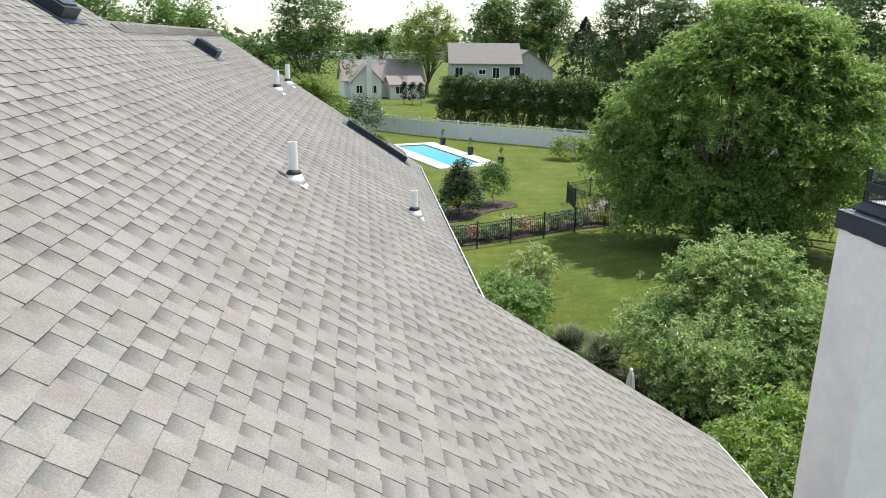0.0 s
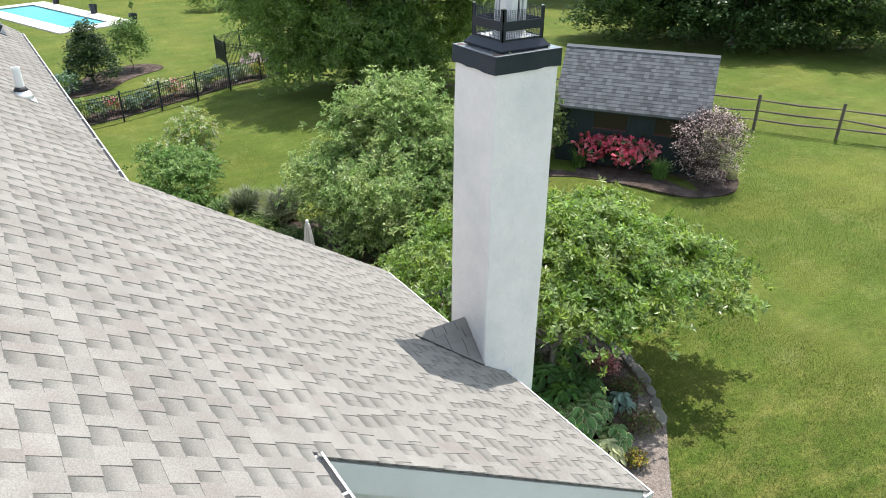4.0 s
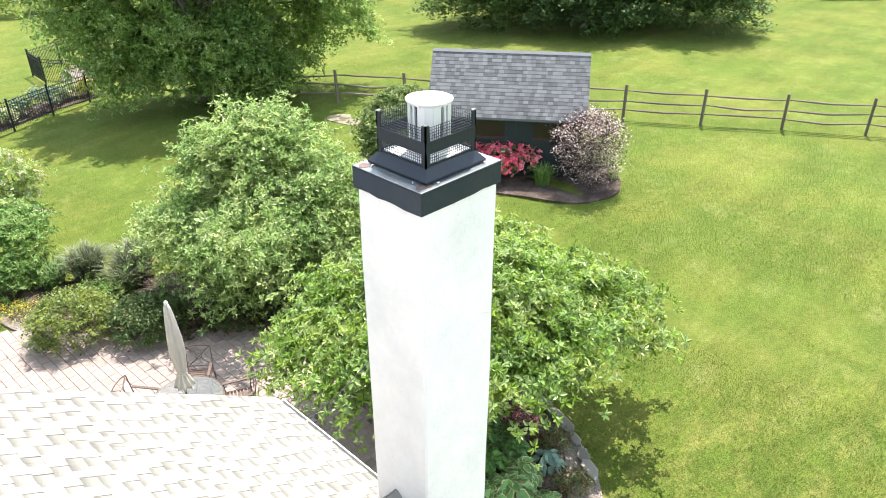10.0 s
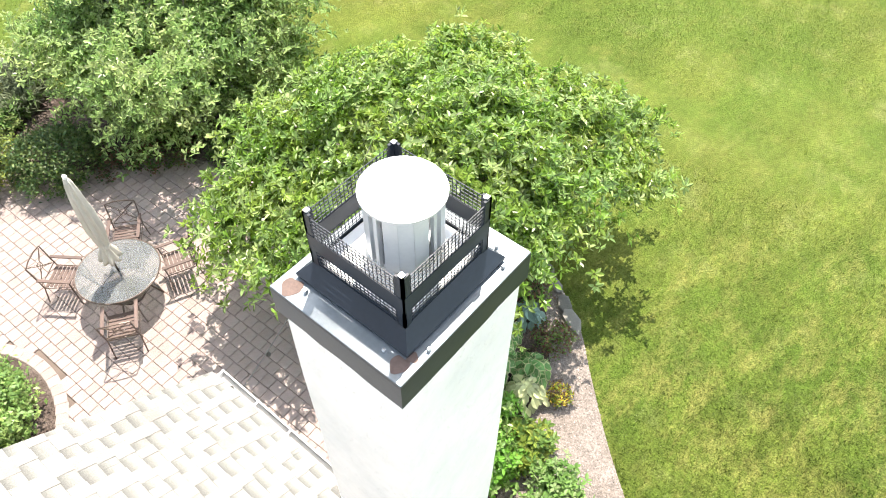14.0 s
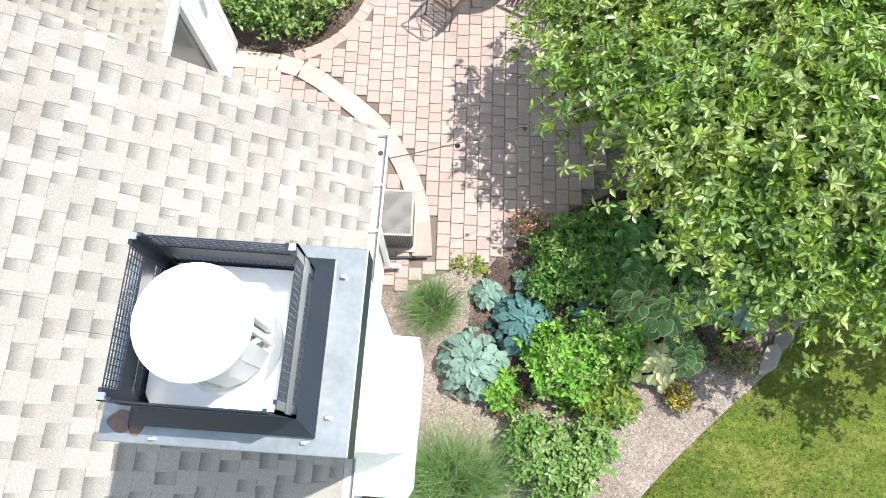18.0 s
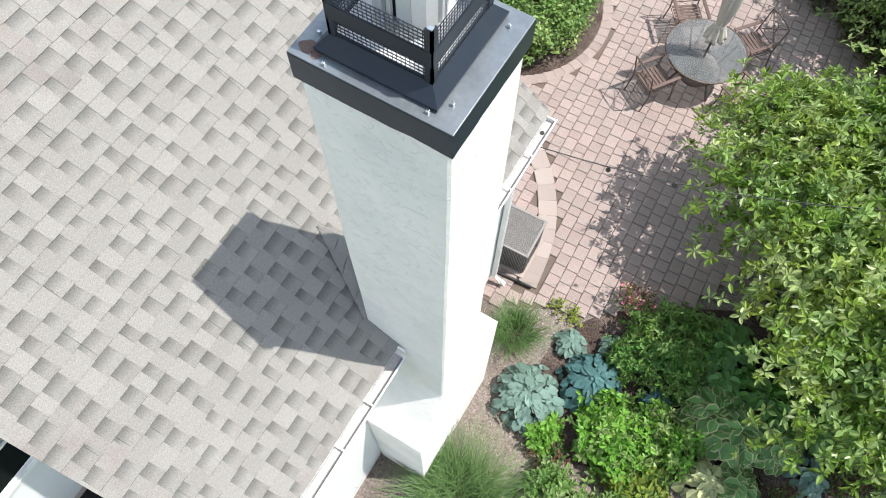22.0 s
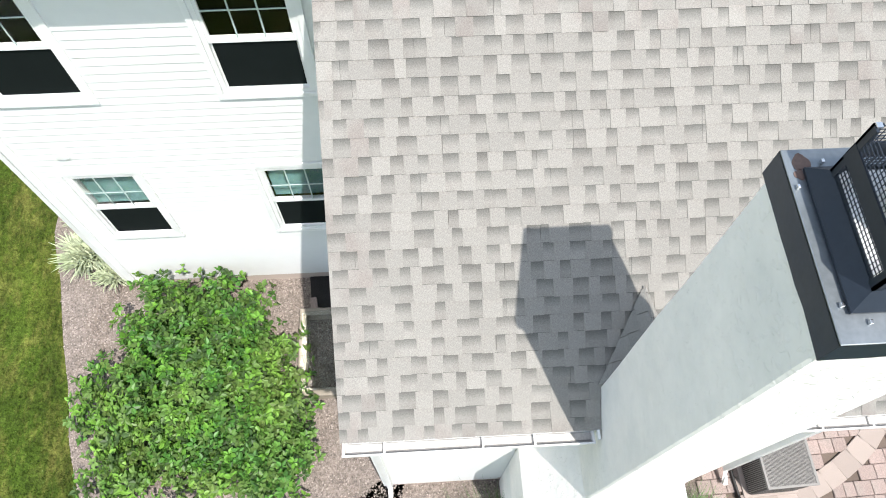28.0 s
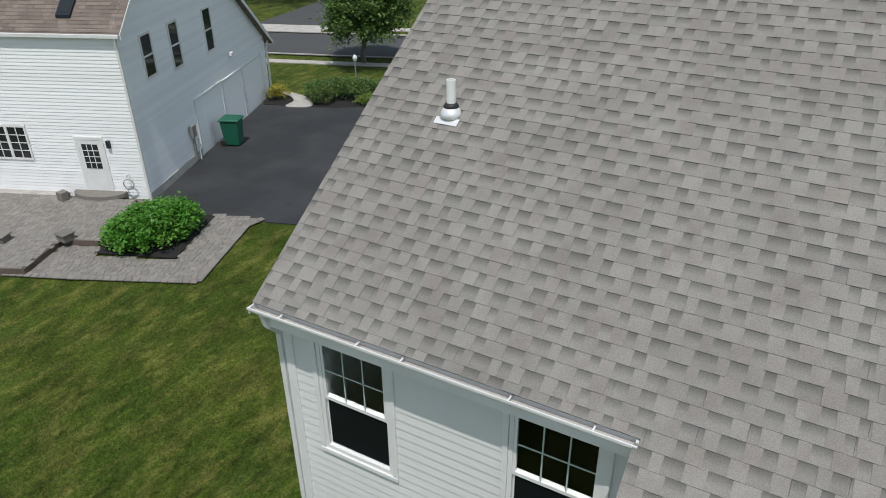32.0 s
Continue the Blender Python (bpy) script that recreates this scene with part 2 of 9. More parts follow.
def leaf_material(name, base, tint, island=0.35, through=0.35, rough=0.45, spec=0.3):
    mat = material(name, base, rough, spec=spec, vary=0.15, scale=1.2, fine=14, bump=0, island=island, tint=tint, tint_scale=1.1, tint_amount=0.8)
    t = mat.node_tree
    b, out = t.nodes["Principled BSDF"], t.nodes["Material Output"]
    thin, mix = t.nodes.new("ShaderNodeBsdfTranslucent"), t.nodes.new("ShaderNodeMixShader")
    mix.inputs[0].default_value = through
    src = b.inputs["Base Color"].links[0].from_socket
    t.links.new(src, thin.inputs["Color"])
    t.links.new(b.outputs[0], mix.inputs[1]), t.links.new(thin.outputs[0], mix.inputs[2]), t.links.new(mix.outputs[0], out.inputs[0])
    return mat


M_SHINGLE = material("asphalt_shingle", (0.246, 0.236, 0.217), 0.94, spec=0.1, vary=0.18, scale=1.4, fine=150, bump=0.5, dist=0.004, island=0.07, tint=(0.208, 0.183, 0.168), tint_scale=3.2, tint_amount=0.7)
M_SHINGLE_OBJ = material("asphalt_shingle_single", (0.246, 0.236, 0.217), 0.94, spec=0.1, vary=0.18, scale=1.4, fine=150, bump=0.5, dist=0.004, obj=0.07, tint=(0.208, 0.183, 0.168), tint_scale=3.2, tint_amount=0.7)
M_SHINGLE_LOW = material("asphalt_shingle_under", (0.232, 0.223, 0.205), 0.94, spec=0.1, vary=0.18, scale=1.4, fine=150, bump=0.5, dist=0.004, island=0.08, tint=(0.2, 0.184, 0.168), tint_scale=5, tint_amount=0.5)


def shadow_band(mat, first, course, run):
    """Shadow line put into the colour: darker granules over each course's upper part."""
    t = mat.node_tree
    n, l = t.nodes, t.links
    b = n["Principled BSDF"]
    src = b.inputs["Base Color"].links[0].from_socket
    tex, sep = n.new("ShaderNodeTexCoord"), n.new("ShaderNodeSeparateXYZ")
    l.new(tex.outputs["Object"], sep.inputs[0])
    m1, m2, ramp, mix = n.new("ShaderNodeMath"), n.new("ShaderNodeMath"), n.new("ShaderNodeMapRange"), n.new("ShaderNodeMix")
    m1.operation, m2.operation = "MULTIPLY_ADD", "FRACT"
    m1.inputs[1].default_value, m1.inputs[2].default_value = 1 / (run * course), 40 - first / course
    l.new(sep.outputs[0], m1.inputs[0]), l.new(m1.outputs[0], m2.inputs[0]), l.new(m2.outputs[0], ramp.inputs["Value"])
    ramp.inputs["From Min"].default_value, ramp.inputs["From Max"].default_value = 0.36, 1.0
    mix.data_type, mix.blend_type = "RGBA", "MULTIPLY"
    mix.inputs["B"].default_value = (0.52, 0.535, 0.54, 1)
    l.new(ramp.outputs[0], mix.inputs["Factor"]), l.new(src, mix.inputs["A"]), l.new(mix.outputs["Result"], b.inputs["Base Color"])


def granules(mat, scale, lo, hi):
    """Single grains of lighter and darker stone."""
    t = mat.node_tree
    n, l = t.nodes, t.links
    b = n["Principled BSDF"]
    src = b.inputs["Base Color"].links[0].from_socket
    tex, q, r, m = n.new("ShaderNodeTexCoord"), n.new("ShaderNodeTexNoise"), n.new("ShaderNodeMapRange"), n.new("ShaderNodeVectorMath")
    q.inputs["Scale"].default_value, q.inputs["Detail"].default_value, q.inputs["Roughness"].default_value = scale, 2, 0.8
    r.inputs["From Min"].default_value, r.inputs["From Max"].default_value, r.inputs["To Min"].default_value, r.inputs["To Max"].default_value = 0.3, 0.7, lo, hi
    m.operation = "SCALE"
    l.new(tex.outputs["Object"], q.inputs["Vector"]), l.new(q.outputs["Fac"], r.inputs["Value"])
    l.new(src, m.inputs[0]), l.new(r.outputs[0], m.inputs["Scale"]), l.new(m.outputs[0], b.inputs["Base Color"])


for q_ in (M_SHINGLE, M_SHINGLE_OBJ, M_SHINGLE_LOW):
    granules(q_, 110, 0.80, 1.20)
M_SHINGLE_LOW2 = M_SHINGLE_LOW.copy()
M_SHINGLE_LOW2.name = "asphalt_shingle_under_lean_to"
shadow_band(M_SHINGLE_LOW2, 3.04 * math.hypot(1, 0.664) - 0.02, 0.143, -1 / math.hypot(1, 0.664))
shadow_band(M_SHINGLE_LOW, 0.085, 0.143, -1 / math.hypot(1, 0.664))
M_SIDING = material("white_vinyl_siding", (0.74, 0.745, 0.74), 0.42, spec=0.4, vary=0.03, scale=0.8, fine=9, bump=0.03, tint=(0.66, 0.66, 0.64), tint_scale=0.5, tint_amount=0.5)
M_TRIM = material("white_trim", (0.78, 0.78, 0.775), 0.35, vary=0.03, scale=2, fine=30, bump=0.02, tint=(0.68, 0.68, 0.66), tint_scale=2.5, tint_amount=0.5)
M_GUTTER = material("white_gutter", (0.74, 0.74, 0.73), 0.35, vary=0.06, scale=3, fine=40, bump=0.03, tint=(0.6, 0.59, 0.57), tint_scale=3, tint_amount=0.6)
M_TROUGH_GREY = material("gutter_floor_grey", (0.46, 0.445, 0.425), 0.9, spec=0.2, vary=0.3, scale=5, fine=50, bump=0.4)
M_TROUGH_SHADE = material("gutter_shade", (0.30, 0.295, 0.29), 0.8, spec=0.3, vary=0.25, scale=4, fine=40, bump=0.2)
M_STUCCO = material("white_stucco", (0.89, 0.85, 0.81), 0.88, spec=0.25, vary=0.05, scale=2.2, fine=14, bump=0.5, dist=0.014, tint=(0.74, 0.73, 0.705), tint_scale=1.6, tint_amount=0.7)
t_ = M_STUCCO.node_tree
fleck, ridge, relief = t_.nodes.new("ShaderNodeTexNoise"), t_.nodes.new("ShaderNodeMapRange"), t_.nodes.new("ShaderNodeBump")
fleck.inputs["Scale"].default_value, fleck.inputs["Detail"].default_value, fleck.inputs["Distortion"].default_value = 15.0, 3, 1.2
ridge.inputs["From Min"].default_value, ridge.inputs["From Max"].default_value = 0.55, 0.63
relief.inputs["Strength"].default_value, relief.inputs["Distance"].default_value = 0.55, 0.006
t_.links.new(t_.nodes["Texture Coordinate"].outputs["Object"], fleck.inputs["Vector"])
t_.links.new(fleck.outputs["Fac"], ridge.inputs["Value"]), t_.links.new(ridge.outputs[0], relief.inputs["Height"])
t_.links.new(t_.nodes["Bump"].outputs[0], relief.inputs["Normal"]), t_.links.new(relief.outputs[0], t_.nodes["Principled BSDF"].inputs["Normal"])
M_BLACK = material("black_painted_metal", (0.014, 0.02, 0.031), 0.38, spec=0.36, vary=0.2, scale=4, fine=50, bump=0.06, tint=(0.026, 0.031, 0.04), tint_scale=5, tint_amount=0.35)
M_BAND = material("dark_sheet_metal", (0.018, 0.029, 0.048), 0.33, metal=0.08, spec=0.38, vary=0.25, scale=3, fine=40, bump=0.08, tint=(0.036, 0.043, 0.056), tint_scale=4, tint_amount=0.6)
M_CROWN = material("weathered_sheet_metal", (0.20, 0.225, 0.245), 0.34, metal=0.55, vary=0.2, scale=5, fine=45, bump=0.08, tint=(0.25, 0.275, 0.295), tint_scale=3.5, tint_amount=0.9)
M_RUST = material("rust_stain", (0.13, 0.085, 0.07), 0.8, vary=0.3, scale=14, fine=80, bump=0.2)
M_STEEL = material("stainless_steel", (0.72, 0.73, 0.74), 0.26, metal=1.0, vary=0.05, scale=6, fine=60, bump=0.03)
M_PALE_STEEL = material("pale_galvanised_steel", (0.78, 0.785, 0.79), 0.4, metal=0.35, vary=0.05, scale=6, fine=60, bump=0.03)
M_PVC = material("white_pvc", (0.8, 0.8, 0.79), 0.4, vary=0.04, scale=5, fine=40, bump=0.02)
M_RUBBER = material("black_rubber", (0.02, 0.02, 0.021), 0.6, vary=0.2)
M_CONCRETE = material("pale_concrete", (0.46, 0.44, 0.41), 0.9, spec=0.2, vary=0.1, scale=1.5, fine=45, bump=0.3, tint=(0.34, 0.32, 0.30), tint_scale=2, tint_amount=0.7)
M_PAVER = material("tumbled_pink_paver", (0.302, 0.238, 0.219), 0.9, spec=0.2, vary=0.12, scale=2, fine=70, bump=0.4, dist=0.004, obj=0.09, tint=(0.27, 0.235, 0.215), tint_scale=2.5, tint_amount=0.7)
M_PAVER_I = material("tumbled_pink_paver_rest", (0.302, 0.238, 0.219), 0.9, spec=0.2, vary=0.12, scale=2, fine=70, bump=0.4, dist=0.004, island=0.09, tint=(0.27, 0.235, 0.215), tint_scale=2.5, tint_amount=0.7)
M_PAVER_PALE = material("buff_border_paver", (0.325, 0.275, 0.25), 0.9, spec=0.2, vary=0.1, scale=2, fine=70, bump=0.4, dist=0.004, obj=0.12)
M_JOINT = material("sandy_joint", (0.135, 0.106, 0.09), 0.95, spec=0.1, vary=0.2, scale=3, fine=90, bump=0.5)
M_MULCH = material("bark_mulch", (0.064, 0.047, 0.040), 0.95, spec=0.1, vary=0.35, scale=3, fine=60, bump=1.0, dist=0.02, tint=(0.14, 0.11, 0.095), tint_scale=2.5, tint_amount=0.8)
M_GRAVEL = material("gravelly_mulch", (0.21, 0.178, 0.158), 0.95, spec=0.15, vary=0.35, scale=4, fine=48, bump=1.0, dist=0.02, tint=(0.17, 0.14, 0.12), tint_scale=1.6, tint_amount=0.9)
M_STONE = material("grey_field_stone", (0.18, 0.168, 0.15), 0.85, spec=0.25, vary=0.2, scale=6, fine=45, bump=0.5, dist=0.008, obj=0.25)
M_BARK_PALE = material("pale_grey_bark", (0.33, 0.30, 0.275), 0.9, spec=0.15, vary=0.25, scale=8, fine=40, bump=0.7, dist=0.01)
M_CHIP = material("stone_chip", (0.27, 0.23, 0.205), 0.9, spec=0.2, vary=0.2, scale=9, fine=60, bump=0.2, island=0.4)
M_BARK = material("grey_bark", (0.16, 0.135, 0.115), 0.9, spec=0.15, vary=0.25, scale=8, fine=40, bump=0.7, dist=0.01)
M_WOOD = material("weathered_fence_wood", (0.15, 0.125, 0.10), 0.9, spec=0.15, vary=0.25, scale=3, fine=40, bump=0.5, dist=0.006, obj=0.15)
M_TEAK = material("brown_slat_wood", (0.10, 0.062, 0.05), 0.6, vary=0.15, scale=6, fine=40, bump=0.15, obj=0.15)
M_BRONZE = material("bronze_painted_metal", (0.10, 0.07, 0.055), 0.45, metal=0.3, vary=0.15, scale=6, fine=50, bump=0.05)
M_CANVAS = material("beige_canvas", (0.56, 0.52, 0.46), 0.9, spec=0.15, vary=0.08, scale=6, fine=90, bump=0.25)
M_ASPHALT = material("driveway_asphalt", (0.032, 0.034, 0.037), 0.85, spec=0.3, vary=0.18, scale=0.7, fine=60, bump=0.4, dist=0.005, tint=(0.055, 0.057, 0.06), tint_scale=0.45, tint_amount=0.7)
M_ROAD = material("street_asphalt", (0.075, 0.077, 0.08), 0.9, spec=0.25, vary=0.12, scale=0.6, fine=40, bump=0.3, dist=0.005)
M_WATER = material("pool_water", (0.16, 0.56, 0.66), 0.08, spec=0.5, vary=0.06, scale=0.8, fine=6, bump=0.05, dist=0.02)
M_GREEN_PLASTIC = material("green_plastic", (0.012, 0.11, 0.065), 0.45, vary=0.1, bump=0.03)
M_TEAL = material("dark_teal_board", (0.018, 0.030, 0.032), 0.75, vary=0.12, scale=3, fine=30, bump=0.15, obj=0.08)
M_SHED_ROOF = material("grey_shed_shingle", (0.125, 0.129, 0.137), 0.92, spec=0.2, vary=0.2, scale=2, fine=60, bump=0.4, island=0.34)
M_RED_TRIM = material("dull_red_trim", (0.08, 0.03, 0.028), 0.7, vary=0.15)
M_FOUNDATION = material("pinkish_foundation", (0.52, 0.44, 0.39), 0.9, vary=0.1, scale=2, fine=40, bump=0.3)
M_VINYL = material("pale_vinyl_fence", (0.60, 0.605, 0.62), 0.45, vary=0.04, scale=0.7, fine=12, bump=0.03, obj=0.03)
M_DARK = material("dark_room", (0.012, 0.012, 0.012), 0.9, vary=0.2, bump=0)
# grey-green paints the dimming by glass onto a white grid
M_MUNTIN = material("glass_dimmed_muntin", (0.42, 0.5, 0.48), 0.5, vary=0.05, bump=0.02)
M_BLIND = material("blue_green_blind", (0.09, 0.17, 0.165), 0.6, vary=0.1, scale=3, fine=30, bump=0.05)
M_SOIL_TAN = material("bare_tan_soil", (0.21, 0.185, 0.125), 0.95, vary=0.25, scale=3, fine=40, bump=0.5)

granules(M_GRAVEL, 30, 0.55, 1.5)
granules(M_MULCH, 30, 0.4, 1.7)
granules(M_PAVER, 45, 0.8, 1.2)
granules(M_PAVER_I, 45, 0.8, 1.2)
M_DOOR_PANE = material("grey_door_glass", (0.09, 0.095, 0.095), 0.12, vary=0.1, bump=0)
M_SCREEN = material("black_insect_screen", (0.007, 0.010, 0.010), 0.85, spec=0.08, vary=0.2, scale=3, fine=200, bump=0.1)

M_GLASS = bpy.data.materials.new("window_glass")
M_GLASS.use_nodes = True
_b = M_GLASS.node_tree.nodes["Principled BSDF"]
_b.inputs["Base Color"].default_value = (0.9, 0.95, 0.95, 1)
_b.inputs["Roughness"].default_value, _b.inputs["Transmission Weight"].default_value, _b.inputs["IOR"].default_value = 0.02, 1.0, 1.3


def lawn_material(name, through=0.0, island=0.0):
    """Mown grass: green and straw patches, mowing streaks, a darker tone by position on the south side."""
    k = 1.45 if through else 1.0
    mat = material(name, (0.086 * k, 0.126 * k, 0.021 * k), 0.9, spec=0.12, vary=0.16, scale=0.45, fine=34, bump=0.0 if through else 1.0, dist=0.04, island=island, tint=(0.138 * k, 0.155 * k, 0.032 * k), tint_scale=0.33, tint_amount=0.75)
    t = mat.node_tree
    n, l = t.nodes, t.links
    b = n["Principled BSDF"]
    src = b.inputs["Base Color"].links[0].from_socket
    tex = n.new("ShaderNodeTexCoord")

    def field(scale, lo, hi, to0, to1, stretch=None, detail=6, rough=0.65):
        q, r = n.new("ShaderNodeTexNoise"), n.new("ShaderNodeMapRange")
        q.inputs["Scale"].default_value, q.inputs["Detail"].default_value, q.inputs["Roughness"].default_value = scale, detail, rough
        r.inputs["From Min"].default_value, r.inputs["From Max"].default_value, r.inputs["To Min"].default_value, r.inputs["To Max"].default_value = lo, hi, to0, to1
        if stretch:
            mp = n.new("ShaderNodeMapping")
            mp.inputs["Rotation"].default_value = (0, 0, radians(stretch[0]))
            mp.inputs["Scale"].default_value = (stretch[1], 1, 1)
            l.new(tex.outputs["Object"], mp.inputs["Vector"]), l.new(mp.outputs[0], q.inputs["Vector"])
        else:
            l.new(tex.outputs["Object"], q.inputs["Vector"])
        l.new(q.outputs["Fac"], r.inputs["Value"])
        return r.outputs[0]

    def blend(factor, a, colour):
        m = n.new("ShaderNodeMix")
        m.data_type = "RGBA"
        l.new(factor, m.inputs["Factor"]), l.new(a, m.inputs["A"])
        m.inputs["B"].default_value = (*colour, 1)
        return m.outputs["Result"]

    def scaled(v, k):
        m = n.new("ShaderNodeVectorMath")
        m.operation = "SCALE"
        l.new(v, m.inputs[0]), l.new(k, m.inputs["Scale"])
        return m.outputs[0]

    c = blend(field(2.2, 0.5, 0.74, 0, 0.4), src, (0.19, 0.185, 0.05))
    c = blend(field(0.9, 0.53, 0.72, 0, 0.4, detail=8, rough=0.75), c, (0.24, 0.235, 0.095))
    c = scaled(c, field(1.3, 0.3, 0.7, 0.86, 1.13, (35, 0.22)))
    c = scaled(c, field(11.0, 0.32, 0.68, 0.74, 1.24, detail=5, rough=0.8))
    c = blend(field(26.0, 0.69, 0.74, 0, 0.45, detail=2), c, (0.40, 0.42, 0.24))
    # the side lawn: a darker tone put into the colour by position
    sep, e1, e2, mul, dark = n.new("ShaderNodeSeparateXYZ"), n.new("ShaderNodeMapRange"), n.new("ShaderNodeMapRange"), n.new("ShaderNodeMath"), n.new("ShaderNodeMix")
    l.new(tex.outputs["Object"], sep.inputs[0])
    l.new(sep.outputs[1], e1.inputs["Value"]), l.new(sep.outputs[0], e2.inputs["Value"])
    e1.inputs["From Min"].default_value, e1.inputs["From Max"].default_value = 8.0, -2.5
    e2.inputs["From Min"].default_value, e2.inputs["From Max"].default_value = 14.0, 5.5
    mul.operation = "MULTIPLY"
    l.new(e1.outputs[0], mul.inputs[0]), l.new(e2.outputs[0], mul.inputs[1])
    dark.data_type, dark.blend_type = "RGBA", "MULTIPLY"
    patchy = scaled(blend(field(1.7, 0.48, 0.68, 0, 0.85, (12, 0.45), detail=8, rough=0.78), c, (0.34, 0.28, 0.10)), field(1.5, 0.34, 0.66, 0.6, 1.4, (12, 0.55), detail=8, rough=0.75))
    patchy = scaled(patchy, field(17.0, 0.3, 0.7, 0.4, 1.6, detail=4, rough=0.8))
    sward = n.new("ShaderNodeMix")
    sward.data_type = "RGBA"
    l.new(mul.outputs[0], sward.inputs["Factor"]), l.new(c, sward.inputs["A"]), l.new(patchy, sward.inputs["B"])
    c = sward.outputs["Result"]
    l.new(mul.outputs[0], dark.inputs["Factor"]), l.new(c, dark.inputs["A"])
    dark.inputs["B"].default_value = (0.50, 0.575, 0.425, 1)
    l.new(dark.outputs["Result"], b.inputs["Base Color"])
    if through:
        out, thin, mix = n["Material Output"], n.new("ShaderNodeBsdfTranslucent"), n.new("ShaderNodeMixShader")
        mix.inputs[0].default_value = through
        l.new(dark.outputs["Result"], thin.inputs["Color"])
        l.new(b.outputs[0], mix.inputs[1]), l.new(thin.outputs[0], mix.inputs[2]), l.new(mix.outputs[0], out.inputs[0])
    return mat


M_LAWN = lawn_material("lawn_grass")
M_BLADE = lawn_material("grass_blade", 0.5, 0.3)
L_CHERRY = leaf_material("cherry_leaf", (0.24, 0.37, 0.115), (0.36, 0.45, 0.165), through=0.55, island=0.55, rough=0.35, spec=0.45)
L_CHERRY_NEAR = leaf_material("glossy_cherry_leaf", (0.19, 0.313, 0.05), (0.335, 0.415, 0.09), through=0.60, island=0.6, rough=0.33, spec=0.5)
L_TREE = leaf_material("tree_leaf", (0.12, 0.21, 0.05), (0.18, 0.26, 0.07), through=0.45)
L_LIME = leaf_material("lime_tree_leaf", (0.23, 0.30, 0.05), (0.31, 0.34, 0.08), through=0.45)
L_SHADE = leaf_material("shade_tree_leaf", (0.215, 0.335, 0.085), (0.305, 0.41, 0.12), through=0.64, island=0.5)
L_SHRUB = leaf_material("round_shrub_leaf", (0.055, 0.150, 0.026), (0.145, 0.255, 0.045), through=0.16, island=0.55)
L_DARK = leaf_material("dark_leaf", (0.06, 0.115, 0.036), (0.095, 0.155, 0.046), through=0.35)
L_CONIFER = leaf_material("conifer_needle", (0.022, 0.045, 0.02), (0.04, 0.065, 0.028), through=0.1, rough=0.6)
L_HEDGE = leaf_material("hedge_leaf", (0.10, 0.145, 0.04), (0.15, 0.185, 0.06), through=0.25)
L_BUSH = leaf_material("bush_leaf", (0.12, 0.23, 0.055), (0.19, 0.29, 0.085), through=0.32, island=0.22)
L_BLUE = leaf_material("blue_hosta_leaf", (0.16, 0.25, 0.21), (0.20, 0.29, 0.25), through=0.2, island=0.25)
L_BLUE2 = leaf_material("slate_hosta_leaf", (0.07, 0.16, 0.16), (0.10, 0.2, 0.19), through=0.2, island=0.25)
L_HOSTA = leaf_material("green_hosta_leaf", (0.115, 0.25, 0.07), (0.17, 0.31, 0.10), through=0.25)
L_CREAM = leaf_material("cream_leaf_edge", (0.46, 0.49, 0.25), (0.52, 0.53, 0.30), through=0.3)
L_VIVID = leaf_material("vivid_perennial_leaf", (0.13, 0.30, 0.04), (0.22, 0.38, 0.07), through=0.3)
L_STRIPE = leaf_material("white_striped_leaf", (0.46, 0.50, 0.34), (0.30, 0.38, 0.20), through=0.25)
L_GRASS = leaf_material("ornamental_grass", (0.10, 0.185, 0.055), (0.16, 0.235, 0.09), through=0.3)
L_PINK = leaf_material("pink_petal", (0.72, 0.26, 0.30), (0.80, 0.44, 0.44), through=0.3)
L_RED = leaf_material("rose_red_petal", (0.78, 0.12, 0.19), (0.82, 0.27, 0.31), through=0.3)
L_RUSSET = leaf_material("russet_leaf", (0.14, 0.075, 0.05), (0.2, 0.10, 0.06))
L_NINEBARK = leaf_material("dark_purple_leaf", (0.055, 0.035, 0.035), (0.09, 0.06, 0.05), through=0.15)
L_BLOSSOM = leaf_material("pale_pink_blossom", (0.55, 0.44, 0.42), (0.65, 0.54, 0.5), through=0.3)
L_WHITE = leaf_material("cream_white_flower", (0.5, 0.5, 0.33), (0.58, 0.57, 0.4), through=0.3)
L_YELLOW = leaf_material("yellow_flower", (0.5, 0.38, 0.04), (0.55, 0.42, 0.08), through=0.3)

# ---- ground ----
def ground():
    ax = [-1600, -900, -500, -300, -200, -150, -110, -80, -60, -50] + list(range(-44, 60, 2)) + [64, 70, 80, 95, 120, 160, 220, 320, 520, 900, 1600]
    sh = Shape()
    n = len(ax)
    for y in ax:
        for x in ax:
            z = ground_z(x, y) + 0.02 * math.sin(x * 0.7) * math.sin(y * 0.53)
            sh.v.append((x, y, z - 0.03))
    sh.f = [(j * n + i, j * n + i + 1, (j + 1) * n + i + 1, (j + 1) * n + i) for j in range(n - 1) for i in range(n - 1)]
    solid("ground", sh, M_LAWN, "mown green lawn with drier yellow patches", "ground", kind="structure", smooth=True)


